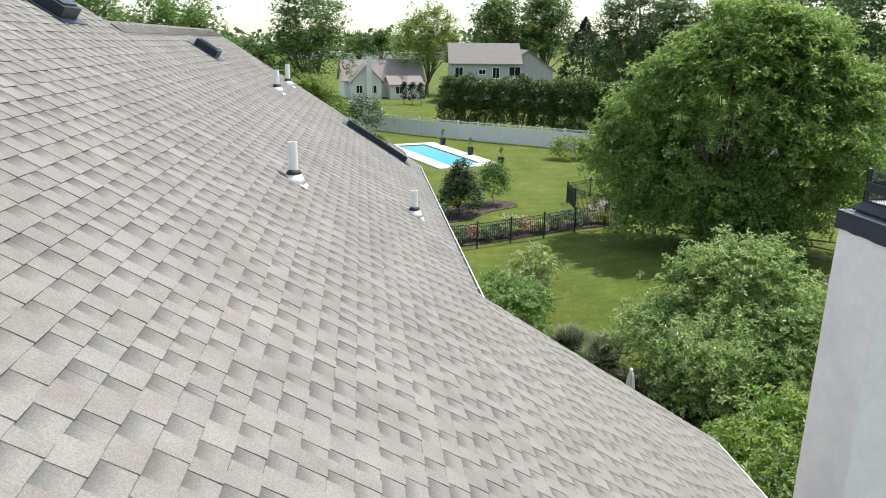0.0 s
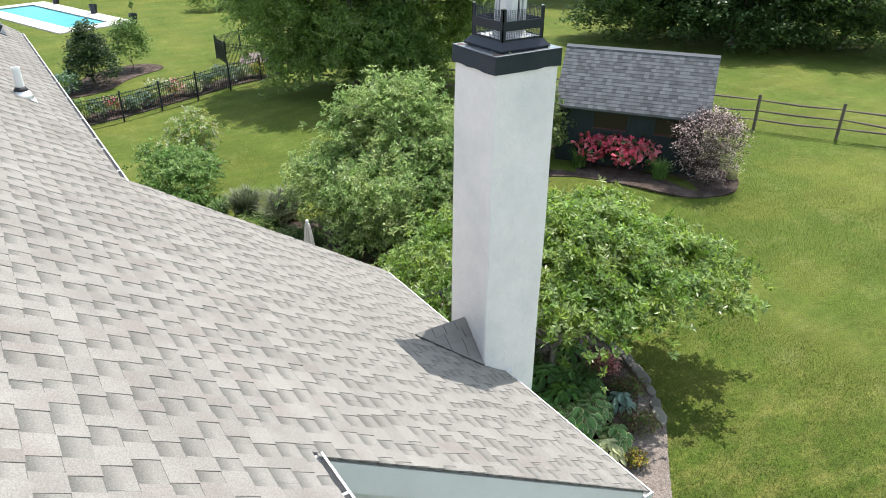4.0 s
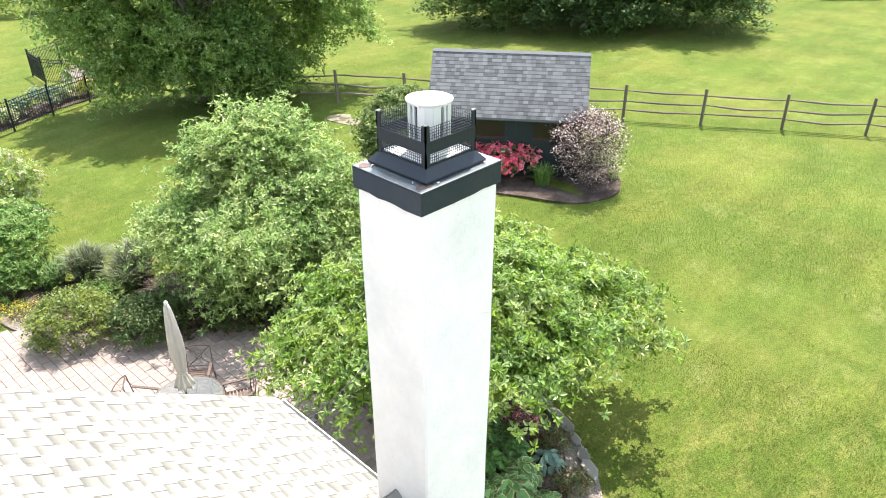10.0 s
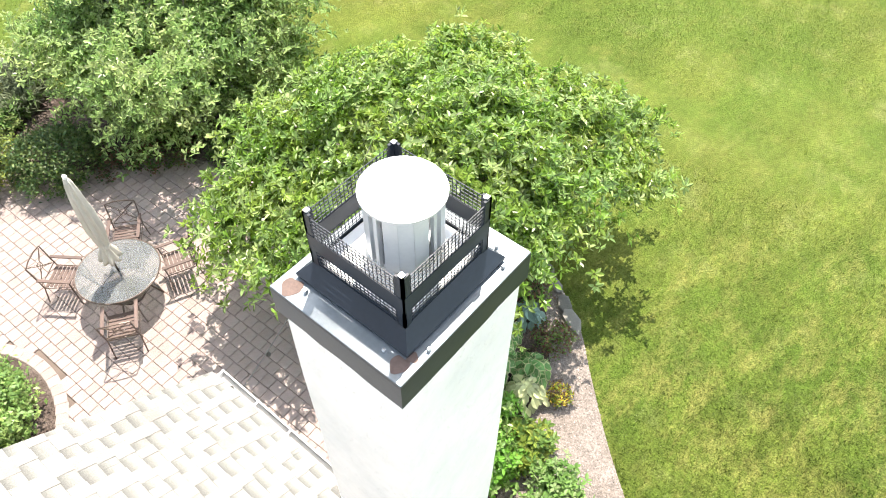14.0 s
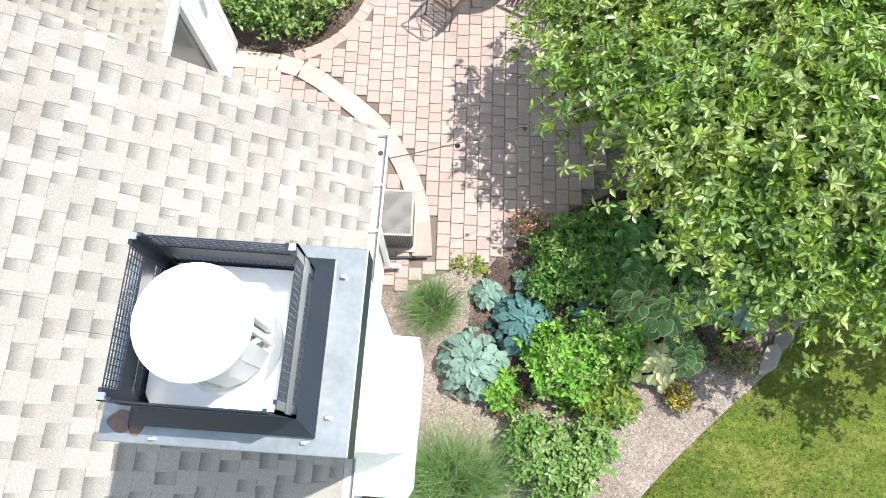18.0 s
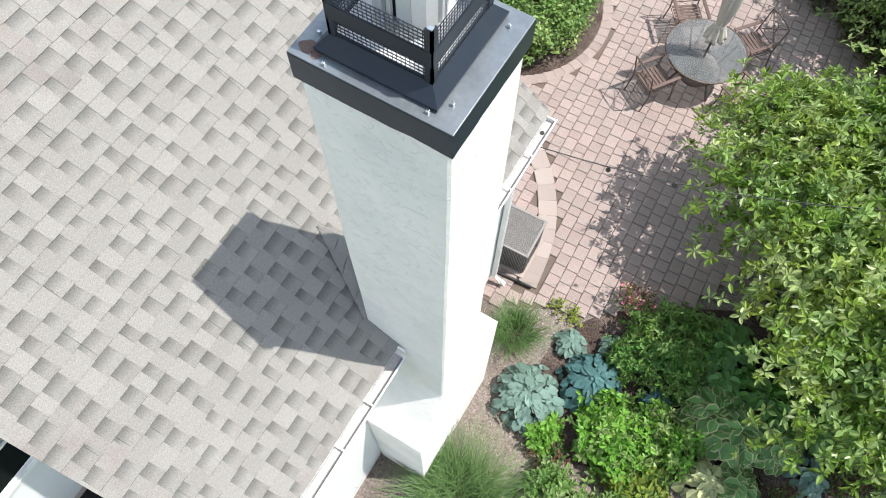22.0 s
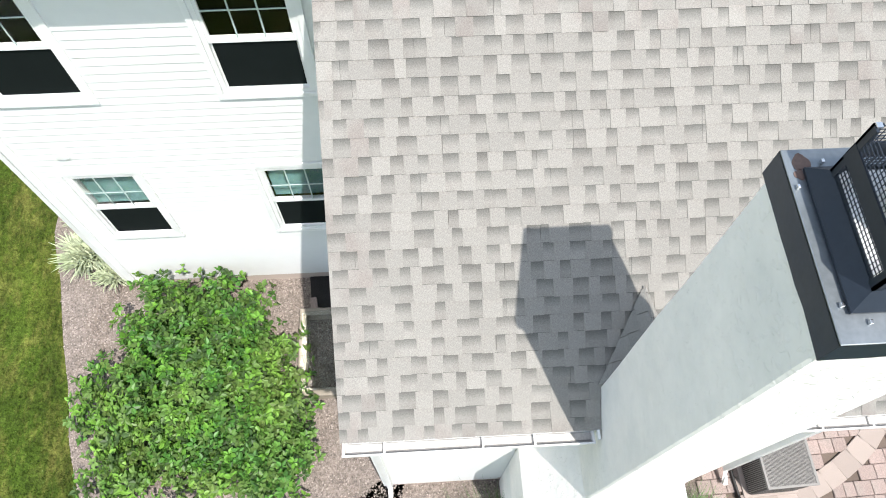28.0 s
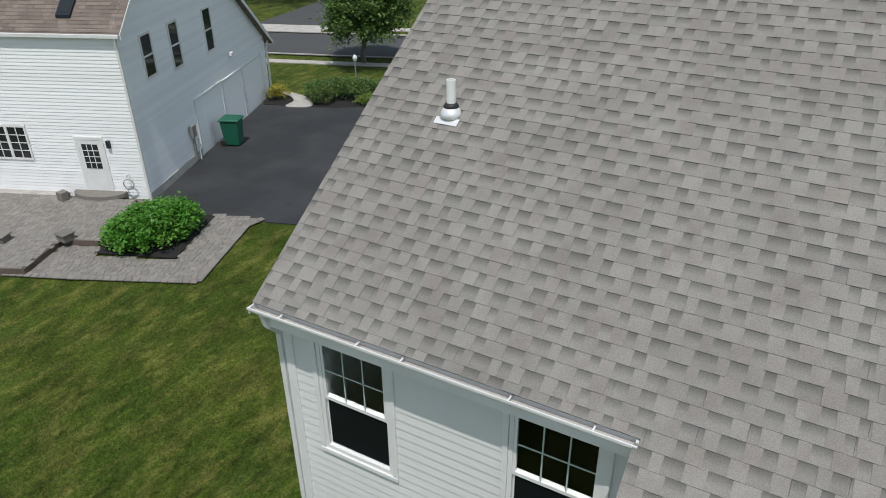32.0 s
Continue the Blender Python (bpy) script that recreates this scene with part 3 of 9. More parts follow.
def sheet(name, outline, z, mat, label, category="ground", thick=0.05):
    sh = Shape()
    n = len(outline)
    top = [(x, y, ground_z(x, y) + z) for x, y in outline]
    sh.add(top + [(x, y, q - thick) for x, y, q in top], [tuple(range(n))] + [(i, n + i, n + (i + 1) % n, (i + 1) % n) for i in range(n)])
    me = sh.mesh(name, mat)
    bm = bmesh.new()
    bm.from_mesh(me)
    bmesh.ops.triangulate(bm, faces=[f for f in bm.faces if len(f.verts) > 4])
    bmesh.ops.recalc_face_normals(bm, faces=list(bm.faces))
    bm.to_mesh(me)
    bm.free()
    return tagged(part(name, me, mat), label, category, kind="structure")


def smooth_line(pts, n=8, closed=True):
    """A round line through the given points."""
    out, k = [], len(pts)
    for i in range(k if closed else k - 1):
        if closed:
            p = [Vector(pts[(i + j - 1) % k]) for j in range(4)]
        else:
            p = [Vector(pts[min(max(i + j - 1, 0), k - 1)]) for j in range(4)]
        for q in range(n):
            t = q / n
            out.append(tuple(0.5 * ((2 * p[1]) + (p[2] - p[0]) * t + (2 * p[0] - 5 * p[1] + 4 * p[2] - p[3]) * t * t + (3 * p[1] - p[0] - 3 * p[2] + p[3]) * t ** 3)))
    return out + ([] if closed else [tuple(pts[-1])])


ground()
PATIO = smooth_line([(-3.2, 4.6), (-0.6, 4.3), (1.0, 4.9), (2.2, 5.6), (3.2, 7.2), (4.0, 9.2), (3.9, 11.0), (2.9, 12.4), (1.2, 13.7), (-0.2, 15.6), (-2.2, 17.2), (-3.6, 16.8), (-3.4, 12.0), (-3.3, 8.0)])
sheet("patio_base", PATIO, 0.03, M_JOINT, "sand-jointed bed of the paver patio", "patio")
EAST_BED = smooth_line([(-0.5, 0.2), (0.9, -0.7), (1.9, -0.3), (2.7, 0.8), (3.7, 2.0), (4.6, 2.9), (5.4, 3.7), (6.1, 4.9), (6.4, 6.3), (6.1, 8.0), (5.9, 10.0), (5.6, 12.4), (4.2, 14.2), (2.2, 15.8), (0.6, 17.6), (-0.6, 18.2), (-0.4, 15.8), (1.2, 13.6), (2.9, 12.2), (3.8, 11.0), (3.8, 9.2), (3.0, 7.2), (2.0, 5.6), (0.8, 4.8), (-0.5, 4.2)])
sheet("garden_bed_east", EAST_BED, 0.02, M_GRAVEL, "gravelly mulch bed beside the chimney and patio", "garden bed")
sheet("mulch_patch", smooth_line([(0.95, 3.95), (1.35, 5.0), (2.6, 5.9), (4.4, 6.6), (5.9, 6.2), (5.9, 5.0), (4.9, 3.95), (3.9, 3.35), (3.0, 3.3), (1.9, 2.85), (1.45, 3.1)]), 0.034, M_MULCH, "dark bark mulch under the hostas and cherry tree", "garden bed")
SOUTH_BED = smooth_line([(-3.8, -3.6), (-5.4, -3.9), (-5.5, -4.9), (-4.66, -5.18), (-3.65, -4.93), (-2.72, -4.73), (-1.85, -4.5), (-1.04, -4.34), (0.0, -3.9), (0.9, -3.1), (1.2, -1.8), (0.9, -0.5), (-0.3, 0.3), (-3.7, 0.3)])
sheet("garden_bed_south", SOUTH_BED, 0.02, M_GRAVEL, "gravelly mulch bed below the rear windows", "garden bed")
SHED_BED = smooth_line([(10.3, 16.4), (10.15, 15.4), (10.5, 14.3), (11.75, 13.1), (12.7, 11.4), (13.35, 9.95), (14.2, 9.3), (15.2, 9.35), (16.2, 10.4), (15.5, 12.5), (13.2, 15.4), (11.6, 17.2)])
sheet("garden_bed_shed", SHED_BED, 0.005, M_MULCH, "dark mulch bed in front of the shed", "garden bed")

# ---- house ----
PITCH, EAVE_Z = 0.664, 4.4
UPX, UPZ = -1 / math.hypot(1, PITCH), PITCH / math.hypot(1, PITCH)
MAIN_X, RIDGE_NEAR, RIDGE_FAR = -3.145, -9.6, -7.74
Y_NEAR, Y_STEP, Y_FAR, WING_Y = -3.80, 7.2, 14.2, 4.812
COURSE = 0.143


def roof_point(s, y, h=0.0):
    """A place s metres up the slope from the lower eave, h off it."""
    return (UPX * s + UPZ * h, y, EAVE_Z + UPZ * s - UPX * h)


def slope_slab(sh, x0, x1, y0, y1, top=-0.012, thick=0.16):
    """A piece of the roof deck between two x, square at its edges."""
    a, b = x0 / UPX, x1 / UPX
    v = [roof_point(s, y, h) for h in (top - thick, top) for s, y in ((a, y0), (a, y1), (b, y1), (b, y0))]
    sh.add(v, [(0, 1, 2, 3), (7, 6, 5, 4), (0, 4, 5, 1), (1, 5, 6, 2), (2, 6, 7, 3), (3, 7, 4, 0)])


house = thing("house", label="two-storey white vinyl-sided house with grey-brown shingle roof", category="house")
deck = Shape()
slope_slab(deck, -0.10, MAIN_X - 0.105, 0.0, WING_Y)
slope_slab(deck, MAIN_X - 0.105, RIDGE_FAR, Y_NEAR, Y_FAR)
slope_slab(deck, RIDGE_FAR, RIDGE_NEAR, Y_NEAR, Y_STEP)
for ridge, y0, y1 in ((RIDGE_NEAR, Y_NEAR, Y_STEP), (RIDGE_FAR, Y_STEP, Y_FAR)):
    zr = EAVE_Z - PITCH * ridge - 0.014
    deck.add([(ridge, y0, zr), (ridge, y1, zr), (ridge - 6.4, y1, zr - 4.25), (ridge - 6.4, y0, zr - 4.25), (ridge, y0, zr - 0.19), (ridge, y1, zr - 0.19), (ridge - 6.4, y1, zr - 4.44), (ridge - 6.4, y0, zr - 4.44)],
             [(0, 3, 2, 1), (4, 5, 6, 7), (0, 1, 5, 4), (1, 2, 6, 5), (2, 3, 7, 6), (3, 0, 4, 7)])
roof = part("roof", deck, M_SHINGLE, house, "grey-brown architectural asphalt shingles")


def wall_slab(sh, axis, at, thick, u0, u1, z0, z1, holes=()):
    """A wall with openings, cut into blocks: axis 'x' stands at x = at and runs along y."""
    us = sorted({u0, u1, *[h[0] for h in holes], *[h[1] for h in holes]})
    zs = sorted({z0, z1, *[h[2] for h in holes], *[h[3] for h in holes]})
    for i in range(len(us) - 1):
        for j in range(len(zs) - 1):
            cu, cz = (us[i] + us[i + 1]) / 2, (zs[j] + zs[j + 1]) / 2
            if any(h[0] < cu < h[1] and h[2] < cz < h[3] for h in holes):
                continue
            if axis == "x":
                sh.box(at - thick, us[i], zs[j], at, us[i + 1], zs[j + 1])
            else:
                sh.box(us[i], at - thick, zs[j], us[i + 1], at, zs[j + 1])


WALL_X, WALL_Y = -3.52, -3.74
WINDOWS = [(-3.30, -2.51, 4.66, 6.09, 0), (-1.13, -0.33, 4.66, 6.09, 0), (-3.33, -2.58, 1.79, 3.22, 1), (-1.13, -0.37, 1.79, 3.22, 1)]
holes = [(a - 0.05, b + 0.05, c - 0.05, d + 0.05) for a, b, c, d, _ in WINDOWS]
sh = Shape()
wall_slab(sh, "x", WALL_X, 0.2, WALL_Y, 4.9, 0.25, 6.28, holes)
part("wall", sh, M_SIDING, house, "white vinyl siding")
sh = Shape()
wall_slab(sh, "y", WALL_Y + 0.2, 0.2, -15.4, WALL_X - 0.2, 0.25, 6.28)
zr = EAVE_Z - PITCH * RIDGE_NEAR - 0.3
sh.add([(x, y, z) for y in (WALL_Y, WALL_Y + 0.2) for x, z in ((-15.4, 6.28), (WALL_X - 0.2, 6.28), (RIDGE_NEAR, zr))], [(0, 1, 2), (5, 4, 3), (0, 3, 4, 1), (1, 4, 5, 2), (2, 5, 3, 0)])
part("wall", sh, M_SIDING, house, "white vinyl gable wall")
sh = Shape()
FAR_X, BACK_X, LOW_Y = -3.08, -5.0, 8.24
DOOR = (5.62, 7.42, 0.2, 2.38)
wall_slab(sh, "x", FAR_X, 0.2, 4.9, LOW_Y, 0.1, 2.62, [DOOR])
part("wall", sh, M_SIDING, house, "white vinyl siding beside the patio")
sh = Shape()
wall_slab(sh, "y", LOW_Y, 0.2, BACK_X, FAR_X - 0.2, 0.1, 2.62)
wall_slab(sh, "x", BACK_X, 0.2, 4.9, 14.0, 0.1, 6.28)
wall_slab(sh, "y", 14.0, 0.2, -12.0, BACK_X - 0.2, 0.1, 6.28)
wall_slab(sh, "x", -15.2, 0.2, WALL_Y + 0.2, 13.8, 0.1, 6.28)
part("wall", sh, M_SIDING, house)
WING_X = -0.34
sh = Shape()
wall_slab(sh, "x", WING_X, 0.2, 0.08, 4.77, 0.25, 4.3)
for y in (0.08, 4.57):
    zt = EAVE_Z - PITCH * MAIN_X - 0.25
    pts = [(WALL_X, 0.25), (WING_X - 0.2, 0.25), (WING_X - 0.2, 4.30), (WALL_X, zt + 0.2)]
    sh.add([(x, yy, z) for yy in (y, y + 0.2) for x, z in pts], [(0, 1, 2, 3), (7, 6, 5, 4), (0, 4, 5, 1), (1, 5, 6, 2), (2, 6, 7, 3), (3, 7, 4, 0)])
part("wall", sh, M_SIDING, house, "white vinyl walls of the one-storey wing")
sh = Shape()
sh.box(WALL_X - 0.19, WALL_Y + 0.01, -0.3, WALL_X - 0.012, 4.9, 0.25).box(-15.4, WALL_Y + 0.012, -0.3, WALL_X - 0.2, WALL_Y + 0.2, 0.25).box(WING_X - 0.2, 0.09, -0.3, WING_X - 0.012, 4.76, 0.25)
part("foundation", sh, M_FOUNDATION, house, "pinkish parged foundation strip")
# added near-black floor and walls keep the rooms dark, partly by their colour
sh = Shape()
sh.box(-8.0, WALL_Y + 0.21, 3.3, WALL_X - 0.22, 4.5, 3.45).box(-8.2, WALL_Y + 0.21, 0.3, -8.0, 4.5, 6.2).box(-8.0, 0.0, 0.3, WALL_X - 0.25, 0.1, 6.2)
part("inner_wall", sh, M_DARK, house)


def window(y0, y1, z0, z1, blind, x=WALL_X):
    w = part("window", Shape().box(x - 0.10, y0 - 0.045, z0 - 0.045, x + 0.02, y0, z1 + 0.045).box(x - 0.10, y1, z0 - 0.045, x + 0.02, y1 + 0.045, z1 + 0.045).box(x - 0.10, y0, z1, x + 0.02, y1, z1 + 0.045).box(x - 0.10, y0, z0 - 0.045, x + 0.02, y1, z0), M_TRIM, house, "white double-hung window with a six-pane upper sash")
    c = 0.06
    part("casing", Shape().box(x + 0.002, y0 - 0.045 - c, z0 - 0.05, x + 0.035, y0 - 0.048, z1 + 0.11).box(x + 0.002, y1 + 0.048, z0 - 0.05, x + 0.035, y1 + 0.045 + c, z1 + 0.11).box(x + 0.002, y0 - 0.048, z1 + 0.048, x + 0.032, y1 + 0.048, z1 + 0.11), M_TRIM, w)
    part("sill", Shape().box(x - 0.05, y0 - 0.105, z0 - 0.11, x + 0.04, y1 + 0.105, z0 - 0.052), M_TRIM, w, bevel=0.006)
    mid = z0 + (z1 - z0) * 0.47
    s = 0.032
    for n_, a, b, dx in (("upper_sash", mid - 0.01, z1, 0.012), ("lower_sash", z0, mid + 0.03, -0.018)):
        q = Shape()
        q.box(x + dx - 0.03, y0 + 0.001, a, x + dx, y0 + s, b).box(x + dx - 0.03, y1 - s, a, x + dx, y1 - 0.001, b).box(x + dx - 0.03, y0 + s, a, x + dx, y1 - s, a + s + 0.008).box(x + dx - 0.03, y0 + s, b - s, x + dx, y1 - s, b)
        part(n_, q, M_TRIM, w)
        if dx > 0:
            for k in (1, 2):
                yy = y0 + s + (y1 - y0 - 2 * s) * k / 3
                part("muntin", Shape().box(x + dx - 0.012, yy - 0.007, a + s, x + dx - 0.004, yy + 0.007, b - s), M_MUNTIN, w)
            zz = (a + b) / 2
            part("muntin", Shape().box(x + dx - 0.0115, y0 + s, zz - 0.007, x + dx - 0.0045, y1 - s, zz + 0.007), M_MUNTIN, w)
        g_ = part("pane", Shape().box(x + dx - 0.022, y0 + s, a + s, x + dx - 0.016, y1 - s, b - s), M_GLASS, w)
        g_.visible_shadow = False
        if dx < 0:
            part("insect_screen", Shape().box(x + dx + 0.004, y0 + s - 0.01, a + 0.03, x + dx + 0.006, y1 - s + 0.01, b - s), M_SCREEN, w, "black insect screen")
    if blind:
        q = Shape()
        for k in range(14):
            zz = mid + 0.03 + k * (z1 - mid - 0.06) / 14
            q.add([(x - 0.08, y0 + 0.03, zz), (x - 0.08, y1 - 0.03, zz), (x - 0.10, y1 - 0.03, zz + 0.042), (x - 0.10, y0 + 0.03, zz + 0.042)], [(0, 1, 2, 3)])
        part("blind", q, M_BLIND, w, "half-lowered slatted blind")


for q in WINDOWS:
    window(*q)


def siding(axis, at, u0, u1, z0, z1, holes, parent, top=None, e=0.115):
    """Lapped boards; those that meet an opening are cut there."""
    z, k = z0, 0
    while z < z1 - 0.02:
        spans = [(u0, u1)]
        if top:
            spans = [(a, min(b, top(z + e))) if axis == "y" else (a, b) for a, b in spans]
        for h in holes:
            if h[2] < z + e - 0.002 and h[3] > z + 0.002:
                nxt = []
                for a, b in spans:
                    nxt += [(a, min(b, h[0]))] if a < h[0] else []
                    nxt += [(max(a, h[1]), b)] if b > h[1] else []
                spans = nxt
        for a, b in spans:
            if b - a < 0.03:
                continue
            zt = min(z + e, z1)
            if axis == "x":
                v = [(at + 0.001, a, z), (at + 0.012, a, z), (at + 0.003, a, zt), (at + 0.001, a, zt), (at + 0.001, b, z), (at + 0.012, b, z), (at + 0.003, b, zt), (at + 0.001, b, zt)]
            else:
                v = [(b, at - 0.001, z), (b, at - 0.016, z), (b, at - 0.004, zt), (b, at - 0.001, zt), (a, at - 0.001, z), (a, at - 0.016, z), (a, at - 0.004, zt), (a, at - 0.001, zt)]
            part("siding_board", Shape().add(v, [(0, 1, 2, 3), (7, 6, 5, 4), (0, 4, 5, 1), (1, 5, 6, 2), (2, 6, 7, 3)]), M_SIDING, parent)
        z += e


rear = [o for o in house.children if o.name.startswith("wall")]
casing = [(a - 0.10, b + 0.10, c - 0.1, d + 0.11) for a, b, c, d, _ in WINDOWS]
siding("x", WALL_X, WALL_Y + 0.05, 0.08, 0.25, 6.2, casing, rear[0])
siding("x", WING_X, 0.13, 1.58, 0.25, 4.2, [], rear[4])
siding("x", WING_X, 3.29, 4.70, 0.25, 4.2, [], rear[4])
siding("y", 0.08, WALL_X + 0.02, WING_X - 0.02, 0.25, 6.1, [], rear[4], top=lambda z: min(WING_X, (4.4 - 0.2 - z) / PITCH))
siding("x", FAR_X, 4.9, LOW_Y - 0.02, 0.1, 2.5, [(DOOR[0] - 0.1, DOOR[1] + 0.1, 0.1, 2.48)], rear[2])
part("corner_board", Shape().box(FAR_X + 0.002, LOW_Y - 0.1, 0.1, FAR_X + 0.026, LOW_Y + 0.02, 2.56), M_TRIM, house)
part("corner_board", Shape().box(WALL_X + 0.002, WALL_Y - 0.02, 0.25, WALL_X + 0.03, WALL_Y + 0.09, 6.2).box(WALL_X - 0.09, WALL_Y - 0.02, 0.25, WALL_X + 0.002, WALL_Y - 0.001, 6.2), M_TRIM, house)
part("corner_board", Shape().box(WING_X + 0.002, 0.05, 0.25, WING_X + 0.03, 0.15, 4.25).box(WING_X - 0.09, 0.05, 0.25, WING_X + 0.002, 0.078, 4.25), M_TRIM, house)
part("corner_board", Shape().box(WING_X + 0.002, 4.70, 0.25, WING_X + 0.03, 4.80, 4.25), M_TRIM, house)

# soffits, fascias, rake boards
ZU = EAVE_Z - PITCH * MAIN_X
part("soffit", Shape().box(WALL_X, Y_NEAR + 0.02, ZU - 0.215, MAIN_X - 0.13, 0.0, ZU - 0.195), M_TRIM, house)
part("soffit", Shape().box(BACK_X, WING_Y, ZU - 0.27, MAIN_X - 0.13, Y_FAR - 0.02, ZU - 0.25), M_TRIM, house)
part("soffit", Shape().box(WING_X, 0.02, EAVE_Z - 0.22, -0.13, WING_Y - 0.02, EAVE_Z - 0.2), M_TRIM, house)
part("fascia", Shape().box(MAIN_X - 0.13, Y_NEAR + 0.01, ZU - 0.215, MAIN_X - 0.11, 0.02, ZU - 0.03), M_TRIM, house)
part("fascia", Shape().box(MAIN_X - 0.13, WING_Y - 0.02, ZU - 0.27, MAIN_X - 0.11, Y_FAR, ZU - 0.03), M_TRIM, house)
part("fascia", Shape().box(-0.14, 0.01, EAVE_Z - 0.22, -0.115, WING_Y - 0.01, EAVE_Z - 0.03), M_TRIM, house)


def rake(x0, x1, y0, y1, deep=0.2):
    a, b = x0 / UPX, x1 / UPX
    v = [roof_point(s, y, h) for h in (-0.03 - deep, -0.03) for s, y in ((a, y0), (a, y1), (b, y1), (b, y0))]
    part("rake_board", Shape().add(v, [(0, 1, 2, 3), (7, 6, 5, 4), (0, 4, 5, 1), (1, 5, 6, 2), (2, 6, 7, 3), (3, 7, 4, 0)]), M_TRIM, house)


rake(-0.12, MAIN_X - 0.2, -0.028, -0.002)
rake(-0.12, MAIN_X - 0.2, WING_Y + 0.002, WING_Y + 0.028)
rake(MAIN_X - 0.1, RIDGE_NEAR, Y_NEAR - 0.028, Y_NEAR - 0.002)
rake(MAIN_X - 0.1, RIDGE_FAR, Y_FAR + 0.002, Y_FAR + 0.028)


def gutter(x, z, y0, y1, slim=1.0):
    """An open K-shaped trough with hidden straps across it."""
    prof = [(-0.118, -0.005), (-0.118, -0.11), (-0.045, -0.115), (-0.03, -0.08), (0.0, -0.045), (0.0, -0.012), (-0.014, -0.012), (-0.014, -0.04), (-0.04, -0.078), (-0.05, -0.105), (-0.108, -0.1), (-0.108, -0.005)]
    prof = [((a + 0.118) * slim - 0.118, b * 0.78 * slim) for a, b in prof]
    k = len(prof)
    sh = Shape().add([(x + a, y, z + b) for y in (y0, y1) for a, b in prof], [(i, (i + 1) % k, k + (i + 1) % k, k + i) for i in range(k)] + [tuple(range(k - 1, -1, -1)), tuple(range(k, 2 * k))])
    g_ = part("gutter", sh, M_GUTTER, house, "white aluminium eaves gutter")
    for y in (y0 + 0.012, y1 - 0.012):
        part("end_cap", Shape().box(x - 0.112, y - 0.010, z - 0.083 * slim, x - 0.118 + 0.104 * slim, y + 0.010, z - 0.012), M_GUTTER, g_)
    # grey strip paints the shade on the trough's unlit inner front face
    face = [((a + 0.118) * slim - 0.118, b * 0.78 * slim) for a, b in ((-0.0165, -0.016), (-0.0165, -0.041), (-0.0425, -0.08), (-0.052, -0.103))]
    sh = Shape().add([(x + a, y, z + b) for y in (y0 + 0.024, y1 - 0.024) for a, b in face], [(i + 1, i, len(face) + i, len(face) + i + 1) for i in range(len(face) - 1)])
    part("lining", sh, M_TROUGH_SHADE, g_, "grey painted shade on the trough's inner face")
    # plain grey strip along the trough's bottom
    part("silt", Shape().box(x - 0.104, y0 + 0.024, z - 0.076 * slim, x - 0.118 + 0.075 * slim, y1 - 0.024, z - 0.066 * slim), M_TROUGH_GREY, g_, "grey strip along the trough's bottom")
    n = max(2, round((y1 - y0) / 0.75))
    for i in range(n):
        y = y0 + (i + 0.5 + 0.22 * math.sin(i * 2.3)) * (y1 - y0) / n
        part("strap", Shape().box(x - 0.108, y - 0.008, z - 0.018, x - 0.118 + 0.11 * slim, y + 0.008, z - 0.010), M_TRIM, g_)


gutter(0.0, EAVE_Z, -0.03, 2.03)
gutter(0.0, EAVE_Z, 2.76, WING_Y + 0.03)
part("outlet", Shape().turn([(0.02, 4.328), (0.025, 4.336), (0.021, 4.337)], 16, pose(-0.07, 4.66, 0)), M_RUBBER, house, "dark round gutter outlet")
gutter(MAIN_X, ZU + 0.026, Y_NEAR - 0.05, 0.0, 0.97)
gutter(MAIN_X, ZU + 0.026, WING_Y, Y_FAR, 0.97)
sh = Shape().tube([(-0.06, 0.14, 4.3), (-0.06, 0.14, 4.2), (-0.28, 0.14, 3.95), (-0.28, 0.14, 0.35), (-0.05, 0.13, 0.14), (0.25, 0.12, 0.1)], 0.045, 4)
part("downspout", sh, M_GUTTER, house, "white downspout")
sh = Shape().tube([(-0.06, 4.68, 4.3), (-0.06, 4.68, 4.2), (-0.28, 4.68, 3.95), (-0.28, 4.68, 0.3), (-0.1, 4.68, 0.16)], 0.045, 4)
part("downspout", sh, M_GUTTER, house, "white downspout")
sh = Shape().tube([(MAIN_X - 0.06, Y_NEAR + 0.1, ZU - 0.05), (MAIN_X - 0.1, Y_NEAR + 0.1, ZU - 0.2), (WALL_X + 0.0, Y_NEAR - 0.03, ZU - 0.5), (WALL_X - 0.05, Y_NEAR - 0.03, 0.2)], 0.045, 4)
part("downspout", sh, M_GUTTER, house, "white downspout")
# small square cover on the wall, and the shallow vent on the gable
part("wall_cover", Shape().box(WALL_X + 0.003, -3.26, 3.62, WALL_X + 0.04, -3.12, 3.76), M_TRIM, house, bevel=0.008)

# patio door in the far wall
y0, y1 = DOOR[0], DOOR[1]
ym = (y0 + y1) / 2
d = part("door", Shape().box(FAR_X - 0.1, y0 - 0.05, 0.15, FAR_X + 0.03, y0 + 0.05, 2.46).box(FAR_X - 0.1, y1 - 0.05, 0.15, FAR_X + 0.03, y1 + 0.05, 2.46).box(FAR_X - 0.1, y0 + 0.05, 2.36, FAR_X + 0.03, y1 - 0.05, 2.46).box(FAR_X - 0.1, ym - 0.05, 0.22, FAR_X + 0.01, ym + 0.05, 2.36).box(FAR_X - 0.1, y0 + 0.05, 0.15, FAR_X + 0.03, y1 - 0.05, 0.22), M_TRIM, house, "white sliding patio door")
